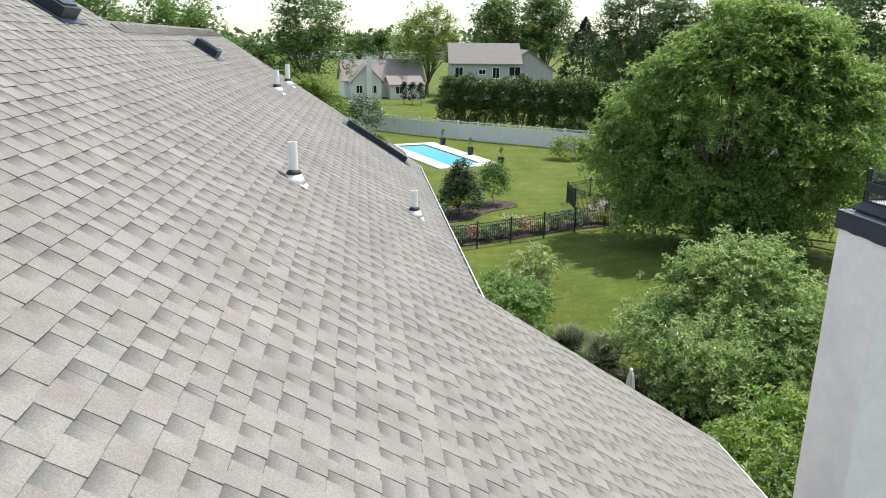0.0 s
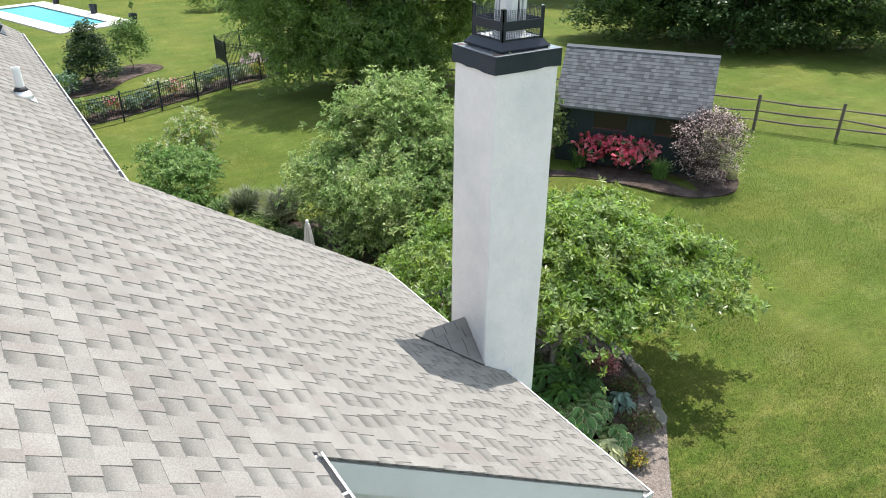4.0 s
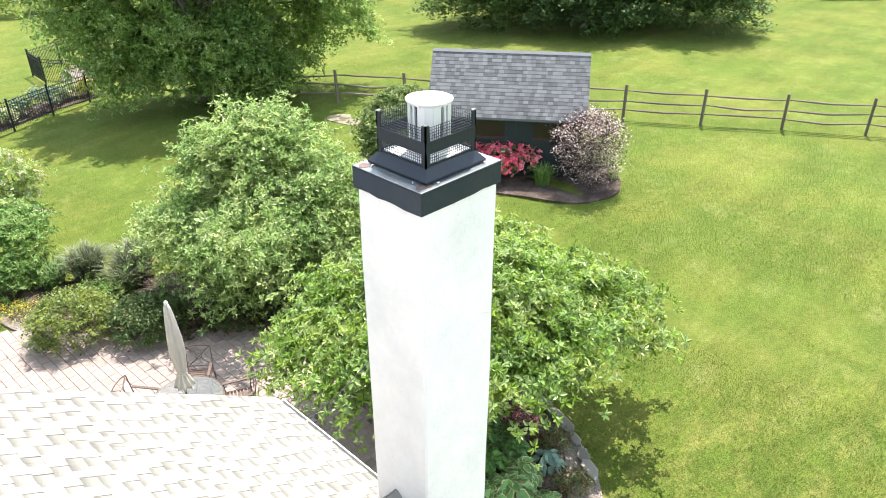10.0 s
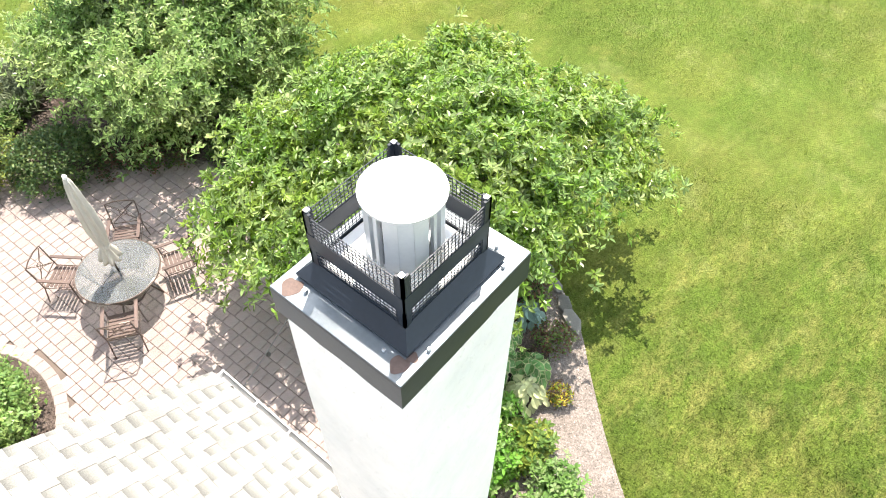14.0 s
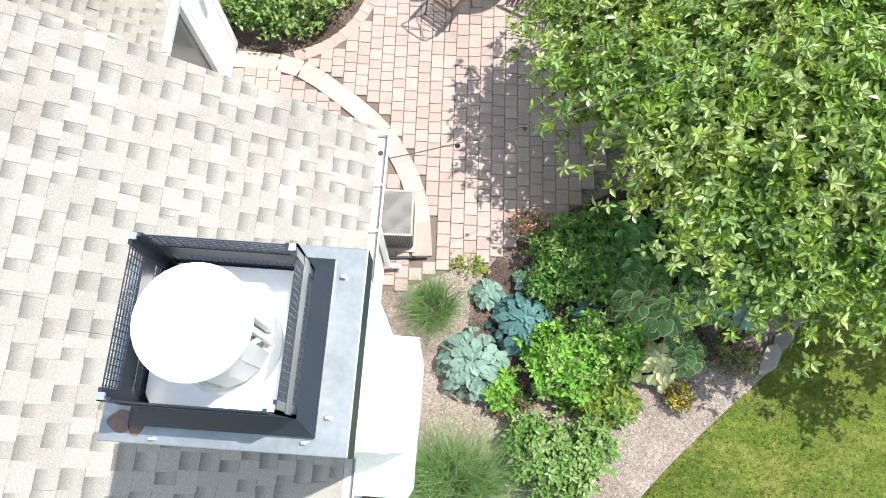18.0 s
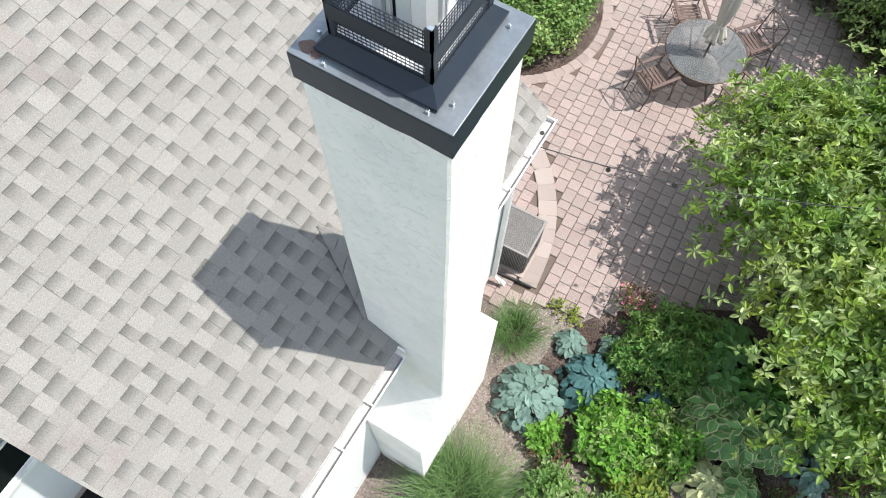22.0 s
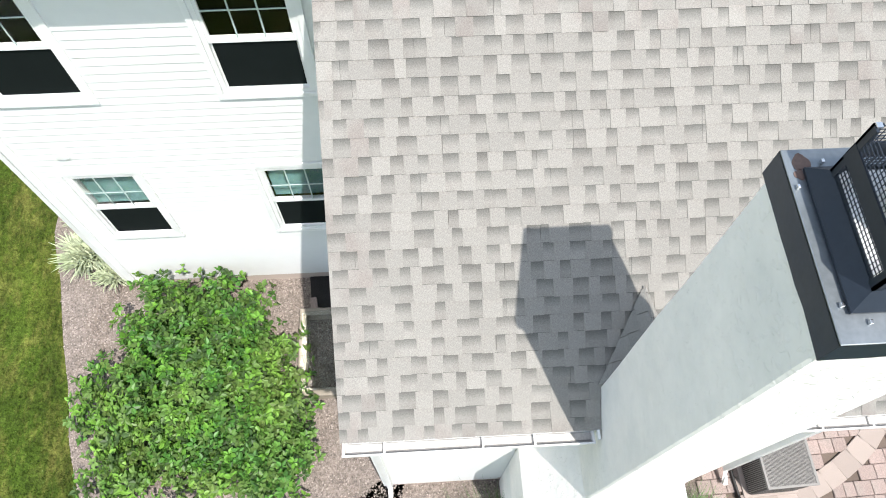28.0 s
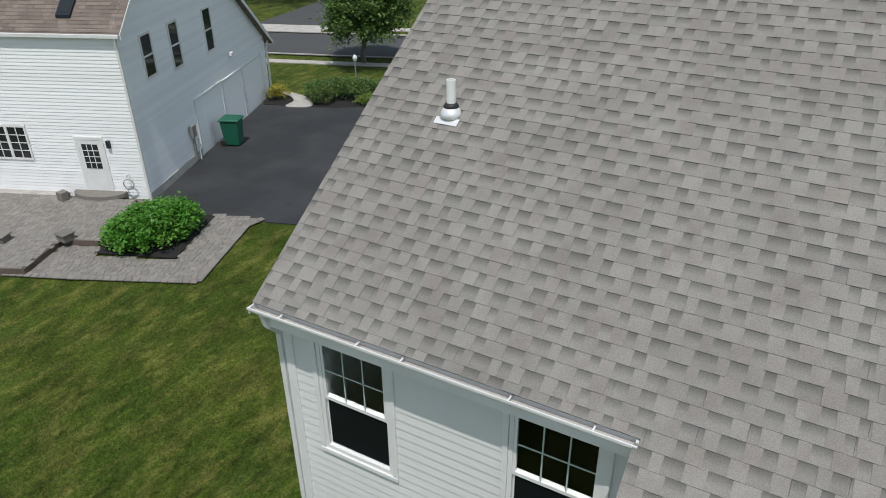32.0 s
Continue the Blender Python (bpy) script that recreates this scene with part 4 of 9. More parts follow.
for a, b in ((y0 + 0.05, ym - 0.05), (ym + 0.05, y1 - 0.05)):
    part("pane", Shape().box(FAR_X - 0.06, a, 0.22, FAR_X - 0.05, b, 2.36), M_DOOR_PANE, d, "grey reflective glass")
part("door_handle", Shape().box(FAR_X + 0.012, ym + 0.06, 1.0, FAR_X + 0.04, ym + 0.09, 1.25), M_TRIM, d)
q = part("wall_lantern", Shape().box(FAR_X + 0.02, 7.90, 2.05, FAR_X + 0.06, 8.0, 2.25).box(FAR_X + 0.06, 7.93, 2.18, FAR_X + 0.16, 7.97, 2.21).box(FAR_X + 0.09, 7.88, 1.92, FAR_X + 0.21, 8.02, 2.14), M_BLACK, house, "small black wall lantern")

# low lean-to roof over the patio door
LOW_X, LOW_Z = -3.04, 2.72


def low_point(s, y, h=0.0):
    return (LOW_X + UPX * s + UPZ * h, y, LOW_Z + UPZ * s - UPX * h)


v = [low_point(s, y, h) for h in (-0.15, -0.012) for s, y in ((0.0, 4.9), (0.0, LOW_Y + 0.22), (2.35, LOW_Y + 0.22), (2.35, 4.9))]
low_roof = part("low_roof", Shape().add(v, [(0, 1, 2, 3), (7, 6, 5, 4), (0, 4, 5, 1), (1, 5, 6, 2), (2, 6, 7, 3), (3, 7, 4, 0)]), M_SHINGLE, house, "lean-to roof of grey-brown shingles over the patio door")
rg = random.Random(17)
low, top = Shape(), Shape()
for k in range(16):
    s = -0.02 + k * COURSE
    for sh_, h, widths, gaps in ((low, 0.005, (0.99,), (0.01,)), (top, 0.0105, (0.07, 0.09, 0.11, 0.13, 0.15, 0.18, 0.22), (0.06, 0.08, 0.10, 0.12, 0.14, 0.17))):
        y = 4.9 - rg.uniform(0, 0.2)
        while y < LOW_Y + 0.22:
            w = rg.choice(widths)
            a, b = max(y, 4.9), min(y + w, LOW_Y + 0.24)
            if b - a > 0.02:
                e = s + COURSE + 0.02
                sh_.add([low_point(s, a, h), low_point(s, b, h), low_point(e, b, h * 0.35), low_point(e, a, h * 0.35), low_point(s, a, -0.01), low_point(s, b, -0.01)], [(0, 1, 2, 3), (4, 5, 1, 0)])
            y += w + rg.choice(gaps)
part("shingle_underlayer", low, M_SHINGLE_LOW2, low_roof, kind="stuff")
part("shingle_rest", top, M_SHINGLE, low_roof, kind="stuff")
part("fascia", Shape().box(LOW_X - 0.03, 4.9, LOW_Z - 0.19, LOW_X - 0.004, LOW_Y + 0.22, LOW_Z - 0.02), M_TRIM, house)
part("soffit", Shape().box(FAR_X + 0.003, 4.9, LOW_Z - 0.19, LOW_X - 0.032, LOW_Y + 0.22, LOW_Z - 0.17), M_TRIM, house)
gutter(LOW_X + 0.115, LOW_Z - 0.01, 4.9, LOW_Y + 0.22)


# ---- shingles ----


def shingle_quads(sh, s, y0, y1, lift, length=COURSE + 0.02, flare=0.0):
    a, b = roof_point(s, y0 - flare, lift), roof_point(s, y1 + flare, lift)
    c, d_ = roof_point(s + length, y1, lift * 0.35), roof_point(s + length, y0, lift * 0.35)
    e, f = roof_point(s, y0 - flare, -0.01), roof_point(s, y1 + flare, -0.01)
    g_, h_ = roof_point(s + length, y1, -0.012), roof_point(s + length, y0, -0.012)
    sh.add([a, b, c, d_, e, f, g_, h_], [(0, 1, 2, 3), (4, 5, 1, 0), (5, 6, 2, 1), (7, 4, 0, 3)])


def shingles():
    rng = random.Random(7)
    low, top = Shape(), Shape()
    s, k = 0.085, 0
    far_s = RIDGE_FAR / UPX
    near_s = RIDGE_NEAR / UPX
    wing_s = (MAIN_X + 0.02) / UPX
    singles = []
    eave_s = (MAIN_X - 0.07) / UPX
    while s < near_s - 0.05:
        if s < wing_s - 0.04:
            y0, y1 = -0.036, WING_Y + 0.036
        elif s < far_s - 0.05:
            y0, y1 = Y_NEAR - 0.03, Y_FAR + 0.03
        else:
            y0, y1 = Y_NEAR - 0.03, Y_STEP + 0.03
        y = y0 - rng.uniform(0, 0.9)
        while y < y1:
            a, b = max(y, y0), min(y + 0.998, y1)
            if b - a > 0.02:
                for c, d in ((a, min(b, 0.0)), (max(a, 0.0), min(b, WING_Y)), (max(a, WING_Y), b)):
                    e = 0.03 if k == 0 else max(0.0, eave_s - s) if s >= wing_s - 0.04 and (d <= 0.0 or c >= WING_Y) else 0.0
                    if d - c > 0.01 and e < COURSE:
                        shingle_quads(low, s + e, c, d, 0.0045 + rng.uniform(0, 0.0015), COURSE + 0.02 - e)
            y += 1.0
        y = y0 - rng.uniform(0, 0.3)
        while y < y1:
            w = rng.choice((0.09, 0.11, 0.12, 0.13, 0.14, 0.16, 0.19))
            a, b = max(y, y0), min(y + w, y1)
            if b - a > 0.02:
                if 0 < k and s < wing_s and a > y0 and b < y1 and 0.2 < a < 3.9 and len(singles) < 300:
                    singles.append((s, a, w))
                else:
                    e = 0.03 if k == 0 else max(0.0, eave_s - s) if s >= wing_s - 0.04 and (b <= 0.02 or a >= WING_Y - 0.02) else 0.0
                    if e < COURSE:
                        shingle_quads(top, s + e, a, b, 0.0095 + rng.uniform(0, 0.0025), COURSE + 0.02 - e, flare=-0.004)
            y += w + rng.choice((0.08, 0.10, 0.12, 0.13, 0.15, 0.17))
        s += COURSE
        k += 1
    part("shingle_underlayer", low, M_SHINGLE_LOW, roof, kind="stuff")
    part("shingle_rest", top, M_SHINGLE, roof, kind="stuff")
    shared = {}
    for s, a, w in singles:
        if w not in shared:
            q = Shape()
            v = [(0.004, 0, 0.0105), (w - 0.004, 0, 0.0105), (w, COURSE + 0.02, 0.004), (0, COURSE + 0.02, 0.004), (0.004, 0, -0.01), (w - 0.004, 0, -0.01), (w, COURSE + 0.02, -0.012), (0, COURSE + 0.02, -0.012)]
            shared[w] = q.add(v, [(0, 1, 2, 3), (4, 5, 1, 0), (5, 6, 2, 1), (7, 4, 0, 3)]).mesh("shingle", M_SHINGLE_OBJ)
        m = Matrix(((0, UPX, UPZ, UPX * s), (1, 0, 0, a), (0, UPZ, -UPX, EAVE_Z + UPZ * s), (0, 0, 0, 1)))
        part("shingle", shared[w], M_SHINGLE_OBJ, roof, m=m)
    # caps along the two ridges
    for ridge, y0, y1 in ((RIDGE_NEAR, Y_NEAR, Y_STEP), (RIDGE_FAR, Y_STEP, Y_FAR)):
        q, y = Shape(), y0
        zr = EAVE_Z - PITCH * ridge
        while y < y1 - 0.05:
            q.add([(ridge + 0.15, y, zr - 0.075), (ridge, y, zr + 0.03), (ridge - 0.15, y, zr - 0.075), (ridge + 0.15, y + 0.2, zr - 0.09), (ridge, y + 0.2, zr + 0.015), (ridge - 0.15, y + 0.2, zr - 0.09)], [(0, 3, 4, 1), (1, 4, 5, 2)])
            y += 0.143
        part("ridge_cap", q, M_SHINGLE, roof, kind="stuff")


# ---- on the roof ----
def vent_pipe(x, y, h=0.36, r=0.05):
    z = EAVE_Z - PITCH * x
    t_ = thing("vent_pipe", x, y, z, label="white plastic plumbing vent pipe on the shingles", category="vent pipe", group="roof vent pipes")
    part("pipe", Shape().turn([(r, -0.06), (r, h), (r - 0.01, h), (r - 0.01, h - 0.1)], 16), M_PVC, t_, smooth=False)
    part("collar", Shape().turn([(r + 0.075, -0.03), (r + 0.06, 0.02), (r + 0.028, 0.075)], 20), M_PALE_STEEL, t_, "white metal cone", smooth=True)
    part("boot", Shape().turn([(r + 0.03, 0.07), (r + 0.034, 0.085), (r + 0.012, 0.115), (r + 0.002, 0.12)], 20), M_RUBBER, t_, "black rubber boot", smooth=True)
    m = Matrix(((0, -UPX, UPZ, 0), (1, 0, 0, 0), (0, -UPZ, -UPX, 0), (0, 0, 0, 1)))
    part("flashing", Shape().box(-0.135, 0.07, 0.013, 0.135, 0.16, 0.017), M_PALE_STEEL, t_, "white metal flashing plate", m=m)
    return t_


for x, y, h in ((-5.28, 4.89, 0.42), (-3.79, 7.33, 0.36), (-6.12, 11.15, 0.38), (-6.12, 13.3, 0.42), (-5.38, -2.80, 0.36)):
    vent_pipe(x, y, h)


def roof_box(name, x, y, w, l, h, label, category):
    z = EAVE_Z - PITCH * x
    t_ = thing(name, x, y, z, label=label, category=category)
    m = Matrix(((0, UPX, UPZ, 0), (1, 0, 0, 0), (0, UPZ, -UPX, 0), (0, 0, 0, 1)))
    part("curb", Shape().box(-w / 2, -l / 2, 0.0, w / 2, l / 2, h), M_BLACK, t_, m=m, bevel=0.01)
    part("lid", Shape().box(-w / 2 + 0.05, -l / 2 + 0.05, h + 0.003, w / 2 - 0.05, l / 2 - 0.05, h + 0.02), M_BAND if category != "skylight" else M_GLASS, t_, m=m)
    part("flashing", Shape().box(-w / 2 - 0.1, -l / 2 - 0.1, 0.012, w / 2 + 0.1, l / 2 + 0.1, 0.02), M_BAND, t_, m=m)


roof_box("skylight", -4.25, 13.0, 0.7, 1.5, 0.14, "dark-framed skylight set into the roof", "skylight")
roof_box("roof_vent", -7.2, 10.3, 0.4, 0.4, 0.14, "dark box roof vent near the ridge", "roof vent")
roof_box("roof_vent", -8.0, 5.9, 0.5, 0.5, 0.15, "dark box roof vent near the ridge", "roof vent")

# ---- chimney ----
CX0, CX1, CY0, CY1, CTOP = -0.423, 0.354, 2.057, 2.729, 8.0
chimney = thing("chimney", -0.034, 2.393, 0, label="tall white stucco chimney with black metal cap and cage", category="chimney")
inv = pose(0.034, -2.393, 0)


def cpart(name, sh, mat, parent=None, label="", **kw):
    if parent is None:
        sh.v = [tuple(inv @ Vector(p)) for p in sh.v]
        return part(name, sh, mat, chimney, label, **kw)
    sh.v = [tuple(inv @ Vector(p)) for p in sh.v]
    return part(name, sh, mat, parent, label, **kw)


def stucco_box(x0, x1, y0, y1, z0, z1, n=9, seed=3):
    """A shaft whose faces swell a little, as trowelled plaster does."""
    rng = random.Random(seed)
    rings = []
    for j in range(n + 1):
        z = z0 + (z1 - z0) * j / n
        d = [rng.uniform(-0.004, 0.004) for _ in range(4)]
        r = 0.014
        ring = []
        for cx, cy, sx, sy in ((x0 + d[0], y0 + d[1], 1, 1), (x1 + d[2], y0 + d[1], -1, 1), (x1 + d[2], y1 + d[3], -1, -1), (x0 + d[0], y1 + d[3], 1, -1)):
            a, b = (cx, cy + sy * r, z), (cx + sx * r, cy, z)
            ring += [a, b] if (sx, sy) in ((1, 1), (-1, -1)) else [b, a]
        rings.append(ring)
    return Shape().loft(rings)


IN = 0.016
cpart("shaft", stucco_box(CX0 + IN, CX1 - IN, CY0 + IN, CY1 - IN, 3.2, 7.86), M_STUCCO, label="rough white stucco")
# broad foot with sloping shoulders against the wing wall
sh = Shape()
o = [(1.62, -0.2), (3.28, -0.2), (3.28, 2.66), (CY1 - IN, 3.5), (CY0 + IN, 3.45), (1.62, 2.55)]
sh.add([(x, y, z) for x in (WING_X + 0.004, CX1 - IN + 0.016) for y, z in o], [(0, 1, 2, 3, 4, 5), (11, 10, 9, 8, 7, 6)] + [(i, 6 + i, 6 + (i + 1) % 6, (i + 1) % 6) for i in range(6)])
cpart("foot", sh, M_STUCCO, label="white stucco foot with sloping shoulders", bevel=0.01)
# dark metal band with an uneven lower edge, and the metal crown
rng = random.Random(5)
sh = Shape()
pts = []
for (ax, ay), (bx, by) in (((CX0, CY0), (CX1, CY0)), ((CX1, CY0), (CX1, CY1)), ((CX1, CY1), (CX0, CY1)), ((CX0, CY1), (CX0, CY0))):
    for i in range(8):
        pts.append((ax + (bx - ax) * i / 8, ay + (by - ay) * i / 8, CTOP - 0.152 - rng.uniform(0, 0.012)))
n = len(pts)
sh.add([(x, y, CTOP) for x, y, z in pts] + pts, [(i, n + i, n + (i + 1) % n, (i + 1) % n) for i in range(n)])
cpart("band", sh, M_BAND, label="dark sheet-metal skirt")
crown = cpart("crown", Shape().prism([(CX0, CY0), (CX1, CY0), (CX1, CY1), (CX0, CY1)], CTOP - 0.01, CTOP + 0.006), M_CROWN, label="weathered sheet-metal crown with rust spots", bevel=0.004)
for x, y, r in ((-0.37, 2.66, 0.042), (-0.36, 2.12, 0.036), (-0.31, 2.10, 0.022)):
    k = [(x + r * (1 + 0.25 * math.sin(3 * a + x * 40)) * math.cos(a), y + r * math.sin(a)) for a in [2 * math.pi * i / 18 for i in range(18)]]
    cpart("rust_spot", Shape().prism(k, CTOP + 0.0065, CTOP + 0.0078), M_RUST, crown)
GX0, GX1, GY0, GY1, GZ0, GZ1 = -0.272, 0.196, 2.165, 2.625, 8.10, 8.375
# flared black skirt below the cage
sh = Shape()
rings = [[(GX0 - d, GY0 - d, z), (GX1 + d, GY0 - d, z), (GX1 + d, GY1 + d, z), (GX0 - d, GY1 + d, z)] for d, z in ((0.052, CTOP + 0.012), (0.055, CTOP + 0.03), (0.0, GZ0 - 0.005), (-0.012, GZ0 - 0.005), (0.03, CTOP + 0.012))]
cpart("flare", sh.loft(rings, closed=False), M_BLACK, label="flared black metal skirt")
cpart("pan", Shape().prism([(GX0 + 0.03, GY0 + 0.012), (GX1 - 0.012, GY0 + 0.012), (GX1 - 0.012, GY1 - 0.012), (GX0 + 0.045, GY1 - 0.012), (GX0 + 0.012, GY1 - 0.05), (GX0 + 0.012, GY0 + 0.04)], GZ0 - 0.012, GZ0 + 0.004), M_PALE_STEEL, label="bright metal pan")
cage = cpart("cage", Shape().box(GX0, GY0, GZ0 - 0.01, GX1, GY0 + 0.006, GZ0 + 0.012).box(GX0, GY1 - 0.006, GZ0 - 0.01, GX1, GY1, GZ0 + 0.012).box(GX0, GY0 + 0.006, GZ0 - 0.01, GX0 + 0.006, GY1 - 0.006, GZ0 + 0.012).box(GX1 - 0.006, GY0 + 0.006, GZ0 - 0.01, GX1, GY1 - 0.006, GZ0 + 0.012), M_BLACK, label="black mesh spark cage")
for x, y in ((GX0, GY0), (GX1, GY0), (GX1, GY1), (GX0, GY1)):
    sx, sy = (1 if x == GX0 else -1), (1 if y == GY0 else -1)
    q = cpart("post", Shape().box(min(x, x + sx * 0.03) - 0.003, min(y, y + sy * 0.005) - 0.003, GZ0 - 0.02, max(x, x + sx * 0.03) + 0.003, max(y, y + sy * 0.005) + 0.003, GZ1).box(min(x, x + sx * 0.005) - 0.003, min(y, y + sy * 0.03) - 0.003, GZ0 - 0.02, max(x, x + sx * 0.005) + 0.003, max(y, y + sy * 0.03) + 0.003, GZ1), M_BLACK, cage)
    cpart("post_cap", Shape().box(min(x, x + sx * 0.02), min(y, y + sy * 0.02), GZ1 + 0.001, max(x, x + sx * 0.02), max(y, y + sy * 0.02), GZ1 + 0.008), M_STEEL, cage)
for axis, at in (("x", GX0), ("x", GX1), ("y", GY0), ("y", GY1)):
    a, b = (GY0, GY1) if axis == "x" else (GX0, GX1)
    mesh_, plate = Shape(), Shape()
    w = 0.0009
    def bar(u0, u1, z0, z1, t=0.0016, sh=None):
        sh.box(at - t, u0, z0, at + t, u1, z1) if axis == "x" else sh.box(u0, at - t, z0, u1, at + t, z1)
    n = 24
    for i in range(n + 1):
        u = a + (b - a) * i / n
        bar(u - w, u + w, GZ0, GZ1 - 0.012, sh=mesh_)
    n = 14
    for i in range(n + 1):
        z = GZ0 + (GZ1 - 0.015 - GZ0) * i / n
        bar(a, b, z - w, z + w, 0.002, sh=mesh_)
    cpart("mesh_panel", mesh_, M_BLACK, cage, kind="stuff")
    bar(a + 0.002, b - 0.002, GZ0 + 0.085, GZ0 + 0.165, 0.0045, sh=plate)
    cpart("plate", plate, M_BLACK, cage, "flat black band round the mesh")
# round flue with slotted sides and a wide lid
FX, FY = -0.028, 2.375
fm = pose(FX, FY, 0)
flue = cpart("flue", Shape().turn([(0.135, GZ0 + 0.006), (0.137, GZ0 + 0.03), (0.128, GZ0 + 0.035), (0.128, GZ0 + 0.075), (0.12, GZ0 + 0.08)], 28, fm), M_PALE_STEEL, label="round stainless flue")
def flue_panel(a0, a1):
    p = [(0.127 * math.cos(a), 0.127 * math.sin(a)) for a in (a0, a1)]
    q = [(0.146 * math.cos(a), 0.146 * math.sin(a)) for a in (a1, a0)]
    cpart("flue_panel", Shape().prism(p + q, GZ0 + 0.075, 8.45, fm), M_PALE_STEEL, flue)


for k in range(4):
    a = k * math.pi / 2
    flue_panel(a - 0.055, a + 0.055)
    for j in range(3):
        flue_panel(a + 0.22 + j * 0.377, a + 0.22 + (j + 1) * 0.377 - 0.006)
cpart("storm_collar", Shape().turn([(0.162, GZ0 + 0.006), (0.160, GZ0 + 0.014), (0.148, GZ0 + 0.045), (0.138, GZ0 + 0.055)], 32, fm), M_PALE_STEEL, flue, smooth=True)
cpart("flue_core", Shape().turn([(0.085, GZ0 + 0.01), (0.085, 8.44)], 20, fm), M_BLACK, flue)
cpart("lid", Shape().turn([(0.15, 8.44), (0.158, 8.452), (0.158, 8.462), (0.12, 8.47), (0.05, 8.474)], 40, fm), M_PALE_STEEL, flue, "pale round lid")
for x, y in ((GX0 + 0.02, GY0 - 0.09), (GX1 + 0.02, GY0 - 0.07), (GX1 + 0.085, GY0 + 0.01), (GX1 + 0.085, GY1 - 0.0), (GX0 - 0.085, GY0 + 0.03), (GX0 - 0.085, GY1 - 0.03)):
    cpart("clip", Shape().box(x - 0.008, y - 0.006, CTOP + 0.007, x + 0.008, y + 0.006, CTOP + 0.026), M_STEEL, crown, bevel=0.002)
# cricket that sheds water behind the shaft
sh = Shape()
xr = -1.06
base = lambda x: EAVE_Z - PITCH * x
pk = (CX0 + 0.02, 2.44, base(CX0) + 0.405)
sh.add([(xr, 2.42, base(xr) + 0.016), (CX0 + 0.02, CY0, base(CX0 + 0.02) + 0.016), (CX0 + 0.02, CY1, base(CX0 + 0.02) + 0.016), pk, (CX0 + 0.02, 2.393, base(CX0) - 0.05)], [(0, 1, 3), (0, 3, 2), (1, 4, 3), (4, 2, 3)])
cpart("cricket", sh, M_SHINGLE, label="small shingled saddle behind the shaft")
for y0, y1 in ((CY0 - 0.03, CY0 + 0.006), (CY1 - 0.006, CY1 + 0.03)):
    cpart("step_flashing", Shape().box(-0.11, y0 + 0.008, 4.42, -0.02, y1 - 0.008, 4.475), M_TRIM)

# courses of the saddle, lapped on its two slopes
def clipped(poly, tri):
    """The part of a flat outline inside a triangle, both in the slope's own two axes."""
    turn = (tri[1][0] - tri[0][0]) * (tri[2][1] - tri[0][1]) - (tri[1][1] - tri[0][1]) * (tri[2][0] - tri[0][0])
    for i in range(3):
        (ax, ay), (bx, by) = tri[i], tri[(i + 1) % 3]
        side = lambda p: ((bx - ax) * (p[1] - ay) - (by - ay) * (p[0] - ax)) * (1 if turn > 0 else -1)
        out = []
        for j in range(len(poly)):
            p, q = poly[j - 1], poly[j]
            sp, sq = side(p), side(q)
            if (sp >= 0) != (sq >= 0):
                k = sp / (sp - sq)
                out.append((p[0] + (q[0] - p[0]) * k, p[1] + (q[1] - p[1]) * k))
            if sq >= 0:
                out.append(q)
        poly = out
        if len(poly) < 3:
            return []
    return poly


rg = random.Random(31)
apex, back = Vector(pk), Vector((xr, 2.42, base(xr) + 0.016))
for foot in (Vector((CX0 + 0.02, CY0, base(CX0 + 0.02) + 0.016)), Vector((CX0 + 0.02, CY1, base(CX0 + 0.02) + 0.016))):
    nor = (apex - back).cross(foot - back).normalized()
    nor = nor if nor.z > 0 else -nor
    along = nor.cross(Vector((0, 0, 1))).normalized()
    rise_ = along.cross(nor) if along.cross(nor).z > 0 else nor.cross(along)
    tri = [((p - foot).dot(along), (p - foot).dot(rise_)) for p in (foot, apex, back)]
    lo, hi = min(p[1] for p in tri), max(p[1] for p in tri)
    left, right = min(p[0] for p in tri), max(p[0] for p in tri)
    sh = Shape()
    v = lo
    while v < hi:
        u = left - rg.uniform(0, 0.2)
        while u < right:
            w = rg.uniform(0.12, 0.24)
            poly = clipped([(u, v), (u + w - 0.006, v), (u + w - 0.006, v + 0.15), (u, v + 0.15)], tri)
            if poly:
                top_ = [foot + along * x + rise_ * y + nor * (0.016 - 0.08 * (y - v)) for x, y in poly]
                n = len(top_)
                sh.add(top_ + [p - nor * 0.014 for p in top_], [tuple(range(n))] + [(i, n + i, n + (i + 1) % n, (i + 1) % n) for i in range(n)])
            u += w
        v += 0.12
    cpart("saddle_shingle", sh, M_SHINGLE, kind="stuff")

